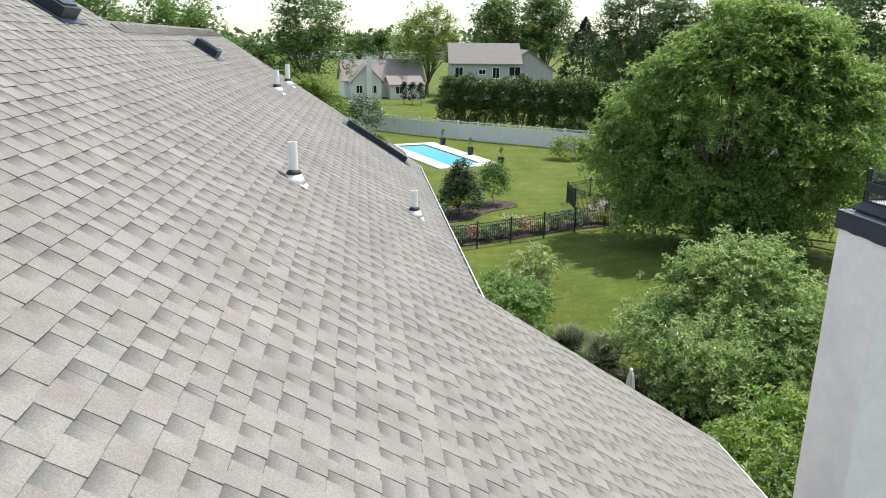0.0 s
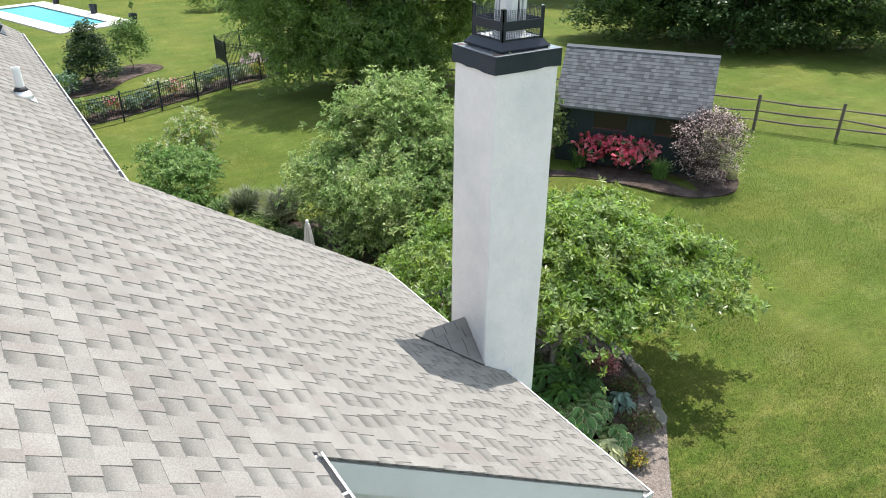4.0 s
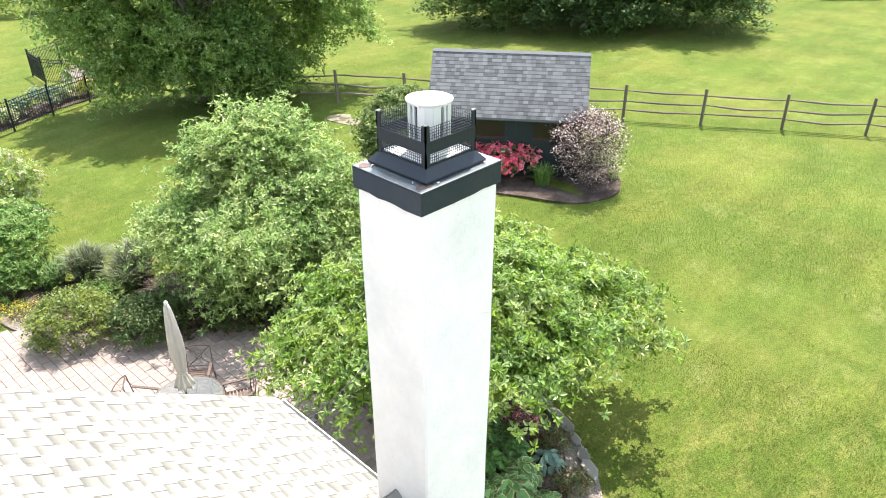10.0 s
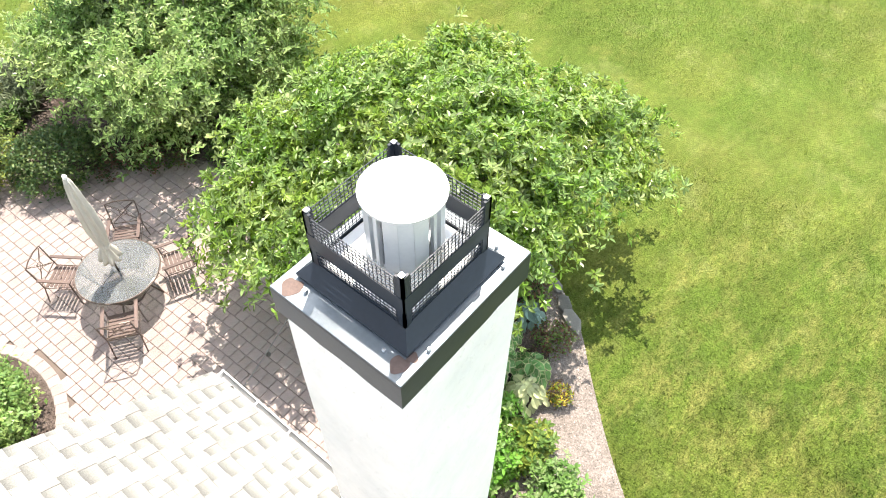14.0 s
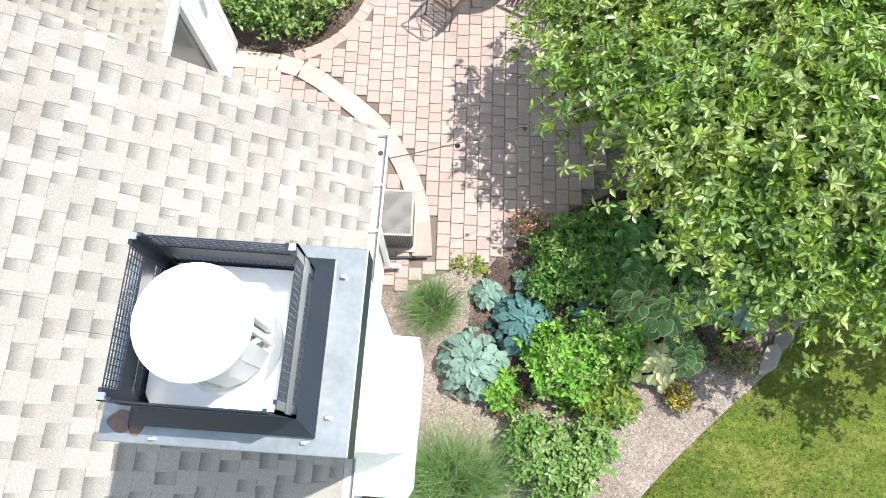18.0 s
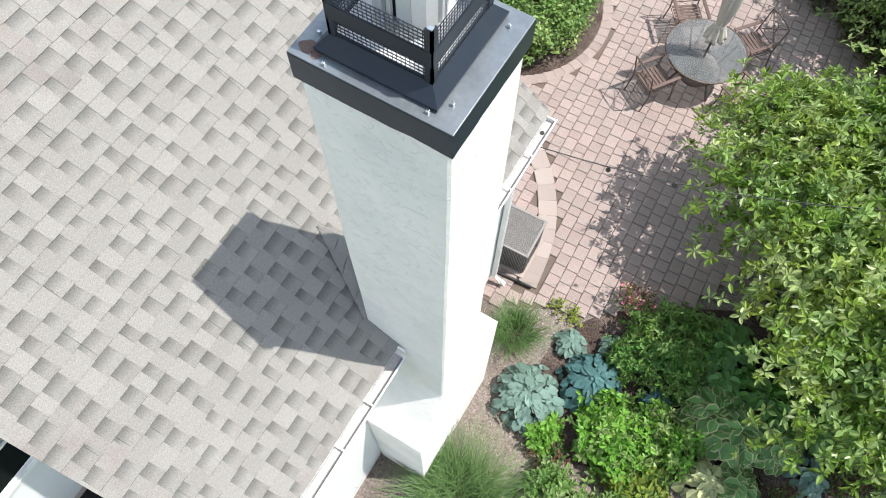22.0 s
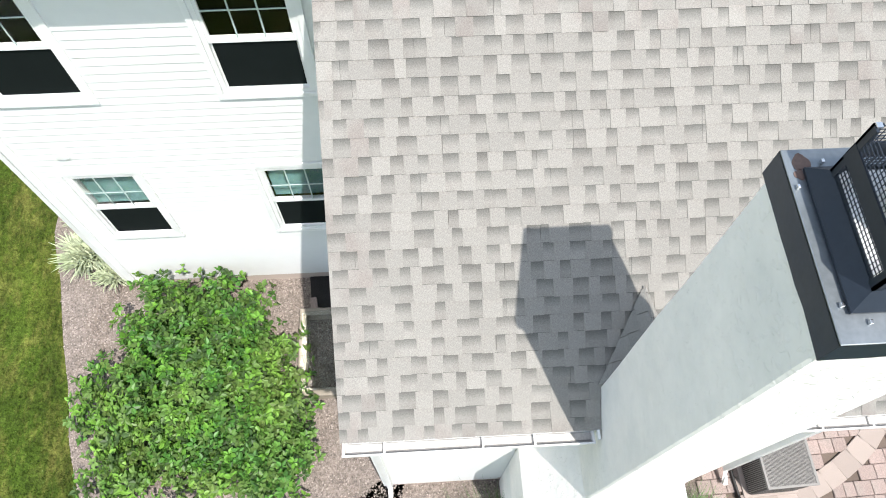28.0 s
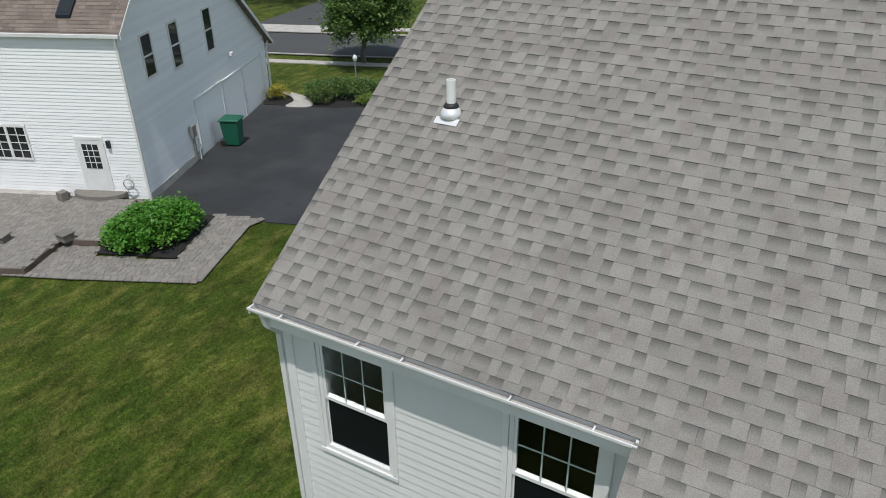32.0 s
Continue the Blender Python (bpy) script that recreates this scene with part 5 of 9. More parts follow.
# ---- plants ----
L_PALE = leaf_material("pale_spring_leaf", (0.265, 0.38, 0.13), (0.42, 0.48, 0.20), through=0.52, island=0.6, rough=0.33, spec=0.45)
def limbs(rng, root, tips, r0, split=0.35):
    """Trunk and branches: a tapered trunk, and a bent, tapered limb to each tip."""
    sh = Shape()
    root = Vector(root)
    c = sum((Vector(t_) for t_ in tips), Vector()) / len(tips)
    fork = root.lerp(Vector((c.x, c.y, c.z)), split)
    sway = Vector((rng.uniform(-0.06, 0.06), rng.uniform(-0.06, 0.06), 0)) * (c.z - root.z)
    sh.tube([root, root + Vector((0, 0, 0.1)), root.lerp(fork, 0.5) + sway, fork], [r0 * 1.5, r0 * 1.1, r0 * 0.9, r0 * 0.75], 8)
    for t_ in tips:
        t_ = Vector(t_)
        k = rng.uniform(0.6, 1.0)
        start = root.lerp(fork, k)
        mid = start.lerp(t_, 0.5) + Vector((rng.uniform(-0.1, 0.1), rng.uniform(-0.1, 0.1), rng.uniform(0.06, 0.26))) * (t_ - start).length
        r = r0 * rng.uniform(0.3, 0.5)
        sh.tube([start, start.lerp(mid, 0.5), mid, mid.lerp(t_, 0.6), t_], [r, r * 0.8, r * 0.55, r * 0.35, r * 0.12], 5)
    return sh


def tree(name, x, y, lobes, n, per, radius, leaf, mats, r0, label, category="tree", seed=1, tips=18, inner=0.5, droop=0.0, up=0.6, aspect=0.5, trunk_from=None, group="", zbase=None, flat=0.7, spray=0.0, sag=0.5, star=0, bark=None):
    """lobes: x, y, z (from the foot) and three radii each."""
    z = ground_z(x, y) if zbase is None else zbase
    t_ = thing(name, x, y, z - 0.02, label=label, category=category, group=group)
    rng = np.random.default_rng(seed)
    c, p = crown_points(rng, lobes, n, per, radius, inner, flat, spray, sag)
    lz = min(q[2] - q[5] for q in lobes)
    p[:, 2] = np.maximum(p[:, 2], max(0.03, lz - 0.3))
    r2 = random.Random(seed)
    ends = [tuple(c[r2.randrange(len(c))] * 0.92) for _ in range(tips)]
    if r0:
        part("trunk", limbs(r2, (0, 0, -0.05), ends, r0), bark or M_BARK, t_, smooth=True)
    share = len(p) // len(mats)
    order = rng.permutation(len(p))
    for i, mat in enumerate(mats):
        sel = p[order[i * share:(i + 1) * share]]
        if star:
            mid_ = np.array([q[:3] for q in lobes]).mean(0)
            way = sel - mid_
            way /= np.linalg.norm(way, axis=1)[:, None] + 1e-6
            part("crown" if i == 0 else "crown_tint", quads("crown", whorls(rng, sel, way, star, leaf, aspect), mat), mat, t_, kind="stuff")
            continue
        part("crown" if i == 0 else "crown_tint", quads("crown", leaf_quads(rng, sel, leaf, aspect, up, droop), mat), mat, t_, kind="stuff")
    return t_


def shrub(name, x, y, lobes, n, per, radius, leaf, mats, label, seed=1, category="shrub", tips=10, group="", **kw):
    return tree(name, x, y, lobes, n, per, radius, leaf, mats, 0.02, label, category, seed, tips, group=group, **kw)


# cherry tree right beside the chimney
tree("cherry_tree", 4.6, 6.1, [(0.5, -0.1, 2.8, 1.8, 1.6, 0.7), (0.7, 0.0, 3.1, 1.1, 1.0, 0.35), (-1.4, 0.3, 2.3, 0.9, 1.0, 0.55), (-2.2, 1.8, 2.1, 0.9, 0.8, 0.5), (-0.8, -1.0, 2.45, 0.8, 0.6, 0.4), (0.6, -1.6, 2.6, 0.8, 0.6, 0.4), (-0.2, -1.7, 2.4, 0.7, 0.6, 0.35), (1.8, -1.9, 2.4, 0.65, 0.45, 0.28), (2.2, -2.5, 2.1, 0.4, 0.25, 0.25), (2.5, -0.8, 2.5, 1.0, 0.9, 0.4), (3.2, -0.6, 2.2, 0.55, 0.55, 0.3), (3.4, -1.6, 2.1, 0.5, 0.35, 0.3), (2.4, 1.2, 2.5, 1.0, 1.0, 0.55), (0.4, 1.7, 2.6, 1.4, 1.1, 0.65), (1.6, 2.3, 2.3, 0.8, 0.7, 0.4), (-0.6, 1.4, 2.3, 1.2, 1.0, 0.5), (0.4, 0.1, 1.75, 1.5, 1.4, 0.55), (-0.4, 1.0, 1.7, 1.2, 1.0, 0.45), (-2.2, 1.0, 2.0, 0.9, 0.8, 0.45), (-1.4, 2.1, 2.1, 1.0, 0.8, 0.5), (-0.8, 2.9, 2.2, 1.1, 0.8, 0.5), (0.8, 3.0, 2.1, 1.0, 0.7, 0.5)], 2600, 5, 0.09, 0.118, [L_CHERRY_NEAR, L_CHERRY, L_CHERRY_NEAR, L_PALE], 0.075, "spreading green cherry tree in the garden bed", seed=11, tips=150, inner=0.3, aspect=0.45, spray=0.75, sag=0.8, star=6, bark=M_BARK_PALE)
tree("cherry_tree", 5.3, 13.7, [(0, 0, 2.4, 2.3, 2.3, 1.6), (-1.4, 0.6, 1.6, 1.5, 1.5, 1.1), (1.3, -0.9, 1.9, 1.5, 1.5, 1.2), (0.1, 0.4, 3.6, 1.4, 1.4, 0.9), (-0.9, 0.2, 3.4, 0.9, 0.9, 0.8), (0.0, -1.7, 1.4, 1.4, 1.0, 0.9), (-1.6, -0.8, 1.0, 1.2, 1.3, 0.85), (1.8, 0.6, 1.1, 1.3, 1.3, 0.95), (-1.7, -1.7, 2.3, 1.3, 1.2, 0.8), (-2.4, 0.2, 2.0, 0.9, 1.0, 0.7), (-1.2, -1.5, 1.05, 1.2, 0.9, 0.75), (0.6, -1.9, 0.95, 1.1, 0.8, 0.65)], 2700, 6, 0.10, 0.112, [L_CHERRY, L_PALE, L_PALE], 0.12, "full rounded green tree beyond the patio", seed=12, tips=110, inner=0.35, aspect=0.45, spray=0.7, sag=0.2, star=5, bark=M_BARK_PALE)
tree("shade_tree", 11.2, 27.6, [(0.6, -0.4, 6.4, 3.4, 3.2, 3.4), (-1.9, 1.0, 3.4, 2.5, 2.4, 2.4), (2.6, -1.6, 3.9, 2.5, 2.4, 2.6), (0.6, -0.2, 8.6, 2.3, 2.2, 1.6), (2.6, -1.4, 6.9, 2.0, 2.0, 1.9), (0.5, -0.5, 2.4, 3.0, 2.7, 1.7), (3.6, -3.0, 5.2, 2.2, 2.2, 2.0), (-2.6, 2.2, 5.2, 2.0, 2.0, 1.9), (4.2, -2.6, 7.0, 1.6, 1.6, 1.3), (2.6, -1.4, 8.3, 2.2, 2.1, 1.7), (-0.9, 0.6, 7.9, 1.8, 1.8, 1.6), (4.9, -3.0, 3.4, 1.7, 1.7, 1.9), (-1.8, 0.9, 1.6, 2.0, 1.9, 1.2), (2.4, -1.3, 1.9, 2.5, 2.2, 1.4), (0.3, -1.9, 2.2, 2.3, 1.9, 1.6), (-3.0, 1.4, 2.7, 1.5, 1.5, 1.5), (1.0, -0.5, 9.6, 1.9, 1.8, 1.5), (2.8, -1.2, 9.2, 1.8, 1.7, 1.3), (-2.4, 1.4, 6.9, 1.6, 1.6, 1.5), (-3.6, 2.0, 3.8, 1.5, 1.5, 1.6), (-2.6, 0.2, 1.2, 1.7, 1.5, 1.0), (0.8, -2.6, 1.3, 1.8, 1.4, 1.1)], 2500, 26, 0.3, 0.145, [L_SHADE, L_PALE, L_SHADE, L_SHADE], 0.26, "large spreading shade tree by the black fence", seed=13, tips=80, inner=0.45, aspect=0.5, spray=1.0, sag=0.6, star=4)
shrub("leafy_bush", 11.6, 25.0, [(0, 0, 1.9, 1.5, 1.4, 1.8), (0.9, -0.4, 1.2, 1.3, 1.1, 1.1), (-0.9, 0.3, 1.2, 1.1, 1.1, 1.1), (0.1, 0, 3.1, 0.8, 0.8, 0.9)], 900, 18, 0.2, 0.15, [L_BUSH, L_TREE], "tall bright green bush in front of the shade tree", 14, inner=0.5, spray=0.4)

# ---- patio furniture ----
def patio_table(x, y):
    t_ = thing("patio_table", x, y, 0.05, label="round glass-topped patio table with bronze metal frame", category="table")
    part("glass_top", Shape().turn([(0.66, 0.690), (0.675, 0.694), (0.675, 0.700), (0.66, 0.704)], 40), M_TABLE_GLASS, t_, "dusty clear glass", smooth=False)
    ring = [(0.685 * math.cos(a), 0.685 * math.sin(a), 0.692) for a in [2 * math.pi * i / 40 for i in range(41)]]
    part("rim", Shape().tube(ring, 0.014, 6), M_BRONZE, t_, smooth=True)
    for k in range(4):
        a = math.pi / 4 + k * math.pi / 2
        c, s = math.cos(a), math.sin(a)
        part("leg", Shape().tube([(0.6 * c, 0.6 * s, 0.67), (0.5 * c, 0.5 * s, 0.45), (0.38 * c, 0.38 * s, 0.25), (0.55 * c, 0.55 * s, 0.0)], 0.018, 6), M_BRONZE, t_, smooth=True)
    ring = [(0.4 * math.cos(a), 0.4 * math.sin(a), 0.26) for a in [2 * math.pi * i / 24 for i in range(25)]]
    part("stretcher", Shape().tube(ring, 0.011, 5), M_BRONZE, t_, smooth=True)
    return t_


M_TABLE_GLASS = bpy.data.materials.new("dusty_table_glass")
M_TABLE_GLASS.use_nodes = True
_n = M_TABLE_GLASS.node_tree
_p = _n.nodes["Principled BSDF"]
_p.inputs["Base Color"].default_value, _p.inputs["Roughness"].default_value = (0.42, 0.44, 0.44, 1), 0.08
_p.inputs["Transmission Weight"].default_value, _p.inputs["IOR"].default_value = 0.8, 1.3
patio_table(0.85, 9.93)


def umbrella(x, y):
    t_ = thing("patio_umbrella", x, y, 0.05, rz=20, label="closed beige canvas patio umbrella through the table", category="umbrella")
    part("pole", Shape().tube([(0, 0, 0.0), (0, 0, 2.85)], 0.019, 10), M_BRONZE, t_, smooth=True)
    part("base", Shape().turn([(0.24, 0.0), (0.24, 0.03), (0.2, 0.06), (0.05, 0.08), (0.04, 0.22)], 24), M_BRONZE, t_)
    rings = []
    for z, r in ((1.02, 0.15), (1.1, 0.14), (1.28, 0.08), (1.36, 0.07), (1.5, 0.09), (1.8, 0.115), (2.15, 0.105), (2.5, 0.08), (2.75, 0.055), (2.84, 0.035)):
        ring = []
        for i in range(48):
            a = 2 * math.pi * i / 48
            fold = 1 + 0.30 * math.sin(8 * a + z * 1.4) + 0.08 * math.sin(3 * a + 2 * z)
            ring.append((r * fold * math.cos(a), r * fold * math.sin(a), z))
        rings.append(ring)
    part("canopy", Shape().loft(rings), M_CANVAS, t_, "furled beige cloth in folds", smooth=True)
    part("tie", Shape().turn([(0.078, 1.30), (0.088, 1.31), (0.088, 1.34), (0.078, 1.35)], 20), M_CANVAS, t_)
    part("finial", Shape().turn([(0.02, 2.84), (0.036, 2.87), (0.036, 2.9), (0.015, 2.93)], 12), M_PVC, t_, "white knob", smooth=True)


umbrella(0.86, 9.93)


def patio_chair():
    t_ = thing("patio_chair", label="bronze metal armchair with wooden seat slats", category="chair", group="chairs round the patio table")
    for k in range(7):
        y = -0.2 + k * 0.067
        part("seat_slat", Shape().box(-0.23, y - 0.024, 0.425, 0.23, y + 0.024, 0.44), M_TEAK, t_, bevel=0.004)
    part("seat_frame", Shape().tube([(-0.25, -0.24, 0.42), (0.25, -0.24, 0.42), (0.25, 0.24, 0.42), (-0.25, 0.24, 0.42), (-0.25, -0.24, 0.42)], 0.011, 5), M_BRONZE, t_)
    for sx in (-1, 1):
        part("leg", Shape().tube([(sx * 0.26, -0.27, 0.0), (sx * 0.25, -0.24, 0.42), (sx * 0.26, -0.26, 0.63)], 0.012, 5), M_BRONZE, t_)
        part("leg", Shape().tube([(sx * 0.25, 0.33, 0.0), (sx * 0.25, 0.24, 0.42), (sx * 0.25, 0.34, 0.92)], 0.012, 5), M_BRONZE, t_)
        part("armrest", Shape().box(sx * 0.26 - 0.03, -0.29, 0.63, sx * 0.26 + 0.03, 0.28, 0.65), M_TEAK, t_, bevel=0.006)
    back = part("back_frame", Shape().tube([(-0.25, 0.34, 0.92), (-0.1, 0.355, 0.945), (0.1, 0.355, 0.945), (0.25, 0.34, 0.92)], 0.013, 5), M_BRONZE, t_)
    part("back_rail", Shape().tube([(-0.25, 0.255, 0.5), (0.25, 0.255, 0.5)], 0.009, 5), M_BRONZE, t_)
    for sx in (-1, 1):
        part("back_cross", Shape().tube([(-0.22 * sx, 0.262, 0.52), (-0.06 * sx, 0.285, 0.66), (0.06 * sx, 0.305, 0.76), (0.22 * sx, 0.332, 0.91)], 0.006, 4), M_BRONZE, t_)
        part("back_bow", Shape().tube([(sx * 0.22, 0.262, 0.52), (sx * 0.06, 0.29, 0.62), (sx * 0.05, 0.31, 0.8), (sx * 0.22, 0.332, 0.91)], 0.006, 4), M_BRONZE, t_)
    ring = [(0.06 * math.cos(a), 0.298 + 0.012 * math.sin(a), 0.715 + 0.06 * math.sin(a)) for a in [2 * math.pi * i / 12 for i in range(13)]]
    part("back_ring", Shape().tube(ring, 0.006, 4), M_BRONZE, t_)
    return t_


seat = None
for x, y in ((1.48, 10.72), (1.72, 9.55), (0.32, 9.15), (0.25, 10.75)):
    rz = math.degrees(math.atan2(y - 9.93, x - 0.85)) - 90
    m = pose(x, y, 0.052, 0, 0, rz)
    if seat is None:
        seat = patio_chair()
        seat.matrix_basis = m
    else:
        copy_thing(seat, m)


# ---- air conditioner ----
def condenser(x, y, rz):
    t_ = thing("air_conditioner", x, y, 0.04, rz=rz, label="grey mesh-sided outdoor air-conditioning unit on a slab", category="air conditioner")
    part("pad", Shape().box(-0.34, -0.38, -0.02, 0.34, 0.38, 0.05), M_PAVER_PALE, t_, bevel=0.01)
    part("cabinet", Shape().box(-0.30, -0.32, 0.052, 0.30, 0.32, 0.70), M_AC_DARK, t_, bevel=0.02)
    part("rim", Shape().box(-0.32, -0.34, 0.70, 0.32, -0.31, 0.745).box(-0.32, 0.31, 0.70, 0.32, 0.34, 0.745).box(-0.32, -0.31, 0.70, -0.29, 0.31, 0.745).box(0.29, -0.31, 0.70, 0.32, 0.31, 0.745), M_AC, t_)
    g_ = Shape()
    for i in range(40):
        u = -0.29 + 0.58 * (i + 0.5) / 40
        g_.box(u - 0.003, -0.31, 0.735, u + 0.003, 0.31, 0.742)
    for i in range(40):
        v = -0.31 + 0.62 * (i + 0.5) / 40
        g_.box(-0.29, v - 0.003, 0.742, 0.29, v + 0.003, 0.748)
    part("top_grille", g_, M_AC, t_, "pale grey grille", kind="stuff")
    for s in (-1, 1):
        g_ = Shape()
        for i in range(24):
            u = -0.29 + 0.58 * (i + 0.5) / 24
            g_.box(u - 0.004, s * 0.325 - 0.004, 0.07, u + 0.004, s * 0.325 + 0.004, 0.69)
        part("side_grille", g_, M_AC, t_, kind="stuff")
        g_ = Shape()
        for i in range(24):
            u = -0.3 + 0.6 * (i + 0.5) / 24
            g_.box(s * 0.305 - 0.004, u - 0.004, 0.07, s * 0.305 + 0.004, u + 0.004, 0.69)
        part("side_grille", g_, M_AC, t_, kind="stuff")


M_AC = material("grey_ac_paint", (0.22, 0.21, 0.20), 0.5, vary=0.1, scale=4, fine=40, bump=0.05)
M_AC_DARK = material("dark_ac_fin", (0.06, 0.058, 0.055), 0.6, vary=0.2, scale=20, fine=80, bump=0.2)
condenser(-0.26, 5.31, 2)
solid("edging_strip", Shape().box(-0.3, -0.015, 0.0, 0.3, 0.015, 0.1), M_RUBBER, "dark edging strip beside the air conditioner", "edging", bevel=0.004, m=pose(-0.02, 4.85, 0.03, 0, 0, 5))

# string of garden lights from the wing's corner to the tree
line = [(-0.1, 4.78, 3.9)]
for i in range(1, 13):
    t = i / 12
    line.append((-0.1 + 4.3 * t, 4.78 + 2.3 * t, 3.9 - 1.0 * t - 0.9 * 4 * t * (1 - t) * 0.35))
sl = thing("string_lights", label="thin dark cable of garden lights strung to the tree", category="string lights")
part("cable", Shape().tube(line, 0.006, 4), M_RUBBER, sl)
for i in (2, 4, 6, 8, 10):
    x, y, z = line[i]
    part("bulb", Shape().turn([(0.014, 0), (0.02, -0.03), (0.03, -0.06), (0.012, -0.095)][::-1], 10, pose(x, y, z)), M_RUBBER, sl)


# ---- small plants ----
def blades(rng, n, r, h, width, lean=0.8, base=0.12):
    """Arching grass blades, three pieces each."""
    a = rng.uniform(0, 2 * np.pi, n)
    root = np.stack([np.cos(a), np.sin(a), 0 * a], 1) * (rng.uniform(0, 1, n) ** 0.5 * max(base, r * 0.42))[:, None]
    a = a + rng.normal(0, 1.1, n)
    out = np.stack([np.cos(a), np.sin(a), 0 * a], 1)
    side = np.stack([-np.sin(a), np.cos(a), 0 * a], 1)
    hh = h * rng.uniform(0.5, 1.15, n)
    rr = r * rng.uniform(0.1, 0.85, n)
    pts = []
    for t in (0, 0.4, 0.75, 1.0):
        p = root + out * (rr * t ** (1 + lean))[:, None]
        p[:, 2] = hh * (t * 1.35 - 0.62 * lean * t ** 2.4)
        pts.append(p)
    w = [1.0, 0.9, 0.6, 0.12]
    res = []
    for i in range(3):
        res.append(np.stack([pts[i] - side * width * w[i], pts[i] + side * width * w[i], pts[i + 1] + side * width * w[i + 1], pts[i + 1] - side * width * w[i + 1]], 1))
    return np.concatenate(res)


def grass_clump(name, x, y, r, h, n, mat, label, seed, width=0.004, category="ornamental grass", group="", lean=0.8):
    rng = np.random.default_rng(seed)
    ob = part(name, quads(name, blades(rng, n, r, h, width, lean), mat), mat, m=pose(x, y, ground_z(x, y) + 0.01))
    return tagged(ob, label, category, group)


def rosette(rng, n, r, h, size, aspect=0.75, lift=0.0, grow=1.0):
    """Broad cupped leaves in a mound: two pieces to a leaf."""
    t = (np.arange(n) + 0.5) / n
    a = np.arange(n) * 2.39996 + rng.normal(0, 0.25, n)
    rad = r * np.sqrt(t) * rng.uniform(0.85, 1.1, n)
    out = np.stack([np.cos(a), np.sin(a), 0 * a], 1)
    c = out * rad[:, None]
    c[:, 2] = h * (1 - 0.75 * t ** 1.5) * rng.uniform(0.85, 1.1, n) + lift
    tilt = 0.15 + 0.75 * t + rng.normal(0, 0.15, n)
    ax = out * np.cos(tilt)[:, None]
    ax[:, 2] = -np.sin(tilt)
    side = np.stack([-np.sin(a), np.cos(a), 0 * a], 1)
    nor = np.cross(ax, side)
    s = (size * rng.uniform(0.75, 1.15, n) * grow)[:, None]
    b, tip = c - ax * s * 0.5, c + ax * s * 0.5 - nor * s * 0.1
    res = []
    for k in (-1, 1):
        e1, e2 = c - ax * s * 0.28 + k * side * s * aspect * 0.42 + nor * s * 0.10, c + ax * s * 0.14 + k * side * s * aspect * 0.42 + nor * s * 0.05
        q = [b, e1, e2, tip] if k > 0 else [b, tip, e2, e1]
        res.append(np.stack(q, 1))
    return np.concatenate(res)


def hosta(x, y, r, h, n, size, mat, label, seed, edge=None):
    t_ = thing("hosta", x, y, ground_z(x, y) + 0.02, label=label, category="hosta", group="hostas in the bed")
    rng = np.random.default_rng(seed)
    part("leaves_mound", quads("leaves_mound", rosette(rng, n, r, h, size), mat), mat, t_, kind="stuff")
    if edge:
        rng = np.random.default_rng(seed)
        part("leaf_margin", quads("leaf_margin", rosette(rng, n, r, h, size, 0.86, -0.006, 1.12), edge), edge, t_, kind="stuff")


hosta(1.02, 3.33, 0.50, 0.46, 161, 0.186, L_BLUE, "large pale blue-green hosta by the chimney", 1)
hosta(1.72, 3.98, 0.46, 0.44, 153, 0.176, L_BLUE2, "slate-blue hosta in the mulch bed", 2)
hosta(1.21, 4.37, 0.24, 0.26, 44, 0.147, L_BLUE, "small grey-green hosta in the mulch bed", 3)
hosta(1.78, 4.62, 0.22, 0.26, 40, 0.147, L_BLUE, "small grey-green hosta in the mulch bed", 4)
hosta(3.36, 4.44, 0.50, 0.48, 95, 0.245, L_HOSTA, "variegated hosta with cream-edged leaves", 5, L_CREAM)
hosta(3.72, 4.36, 0.52, 0.46, 102, 0.245, L_HOSTA, "variegated hosta with cream-edged leaves", 6, L_CREAM)
hosta(3.62, 3.52, 0.36, 0.34, 57, 0.206, L_CREAM, "cream and pale green hosta at the bed's edge", 7)
hosta(3.18, 5.41, 0.52, 0.48, 98, 0.235, L_HOSTA, "deep green hosta under the cherry tree", 8)
hosta(2.62, 4.22, 0.24, 0.28, 44, 0.157, L_BLUE2, "small slate-blue hosta in the mulch bed", 9)
hosta(3.90, 5.02, 0.48, 0.46, 102, 0.216, L_SHRUB, "glossy green hosta behind the edging stones", 13)
hosta(4.28, 4.55, 0.40, 0.38, 74, 0.196, L_HOSTA, "variegated hosta with cream-edged leaves", 14, L_CREAM)
hosta(4.45, 5.45, 0.42, 0.40, 78, 0.196, L_HOSTA, "green hosta behind the edging stones", 10)
hosta(5.1, 6.1, 0.42, 0.40, 78, 0.196, L_HOSTA, "green hosta behind the edging stones", 11)
hosta(4.85, 4.35, 0.3, 0.3, 54, 0.167, L_BLUE, "pale grey-green hosta behind the edging stones", 12)
hosta(3.30, 4.95, 0.40, 0.40, 74, 0.196, L_HOSTA, "deep green hosta under the cherry tree", 15)
hosta(4.15, 5.75, 0.42, 0.42, 78, 0.196, L_HOSTA, "deep green hosta under the cherry tree", 16)
hosta(4.62, 4.98, 0.36, 0.34, 68, 0.176, L_HOSTA, "green hosta behind the edging stones", 17)
hosta(4.05, 3.72, 0.34, 0.32, 61, 0.186, L_HOSTA, "variegated hosta with cream-edged leaves", 18, L_CREAM)
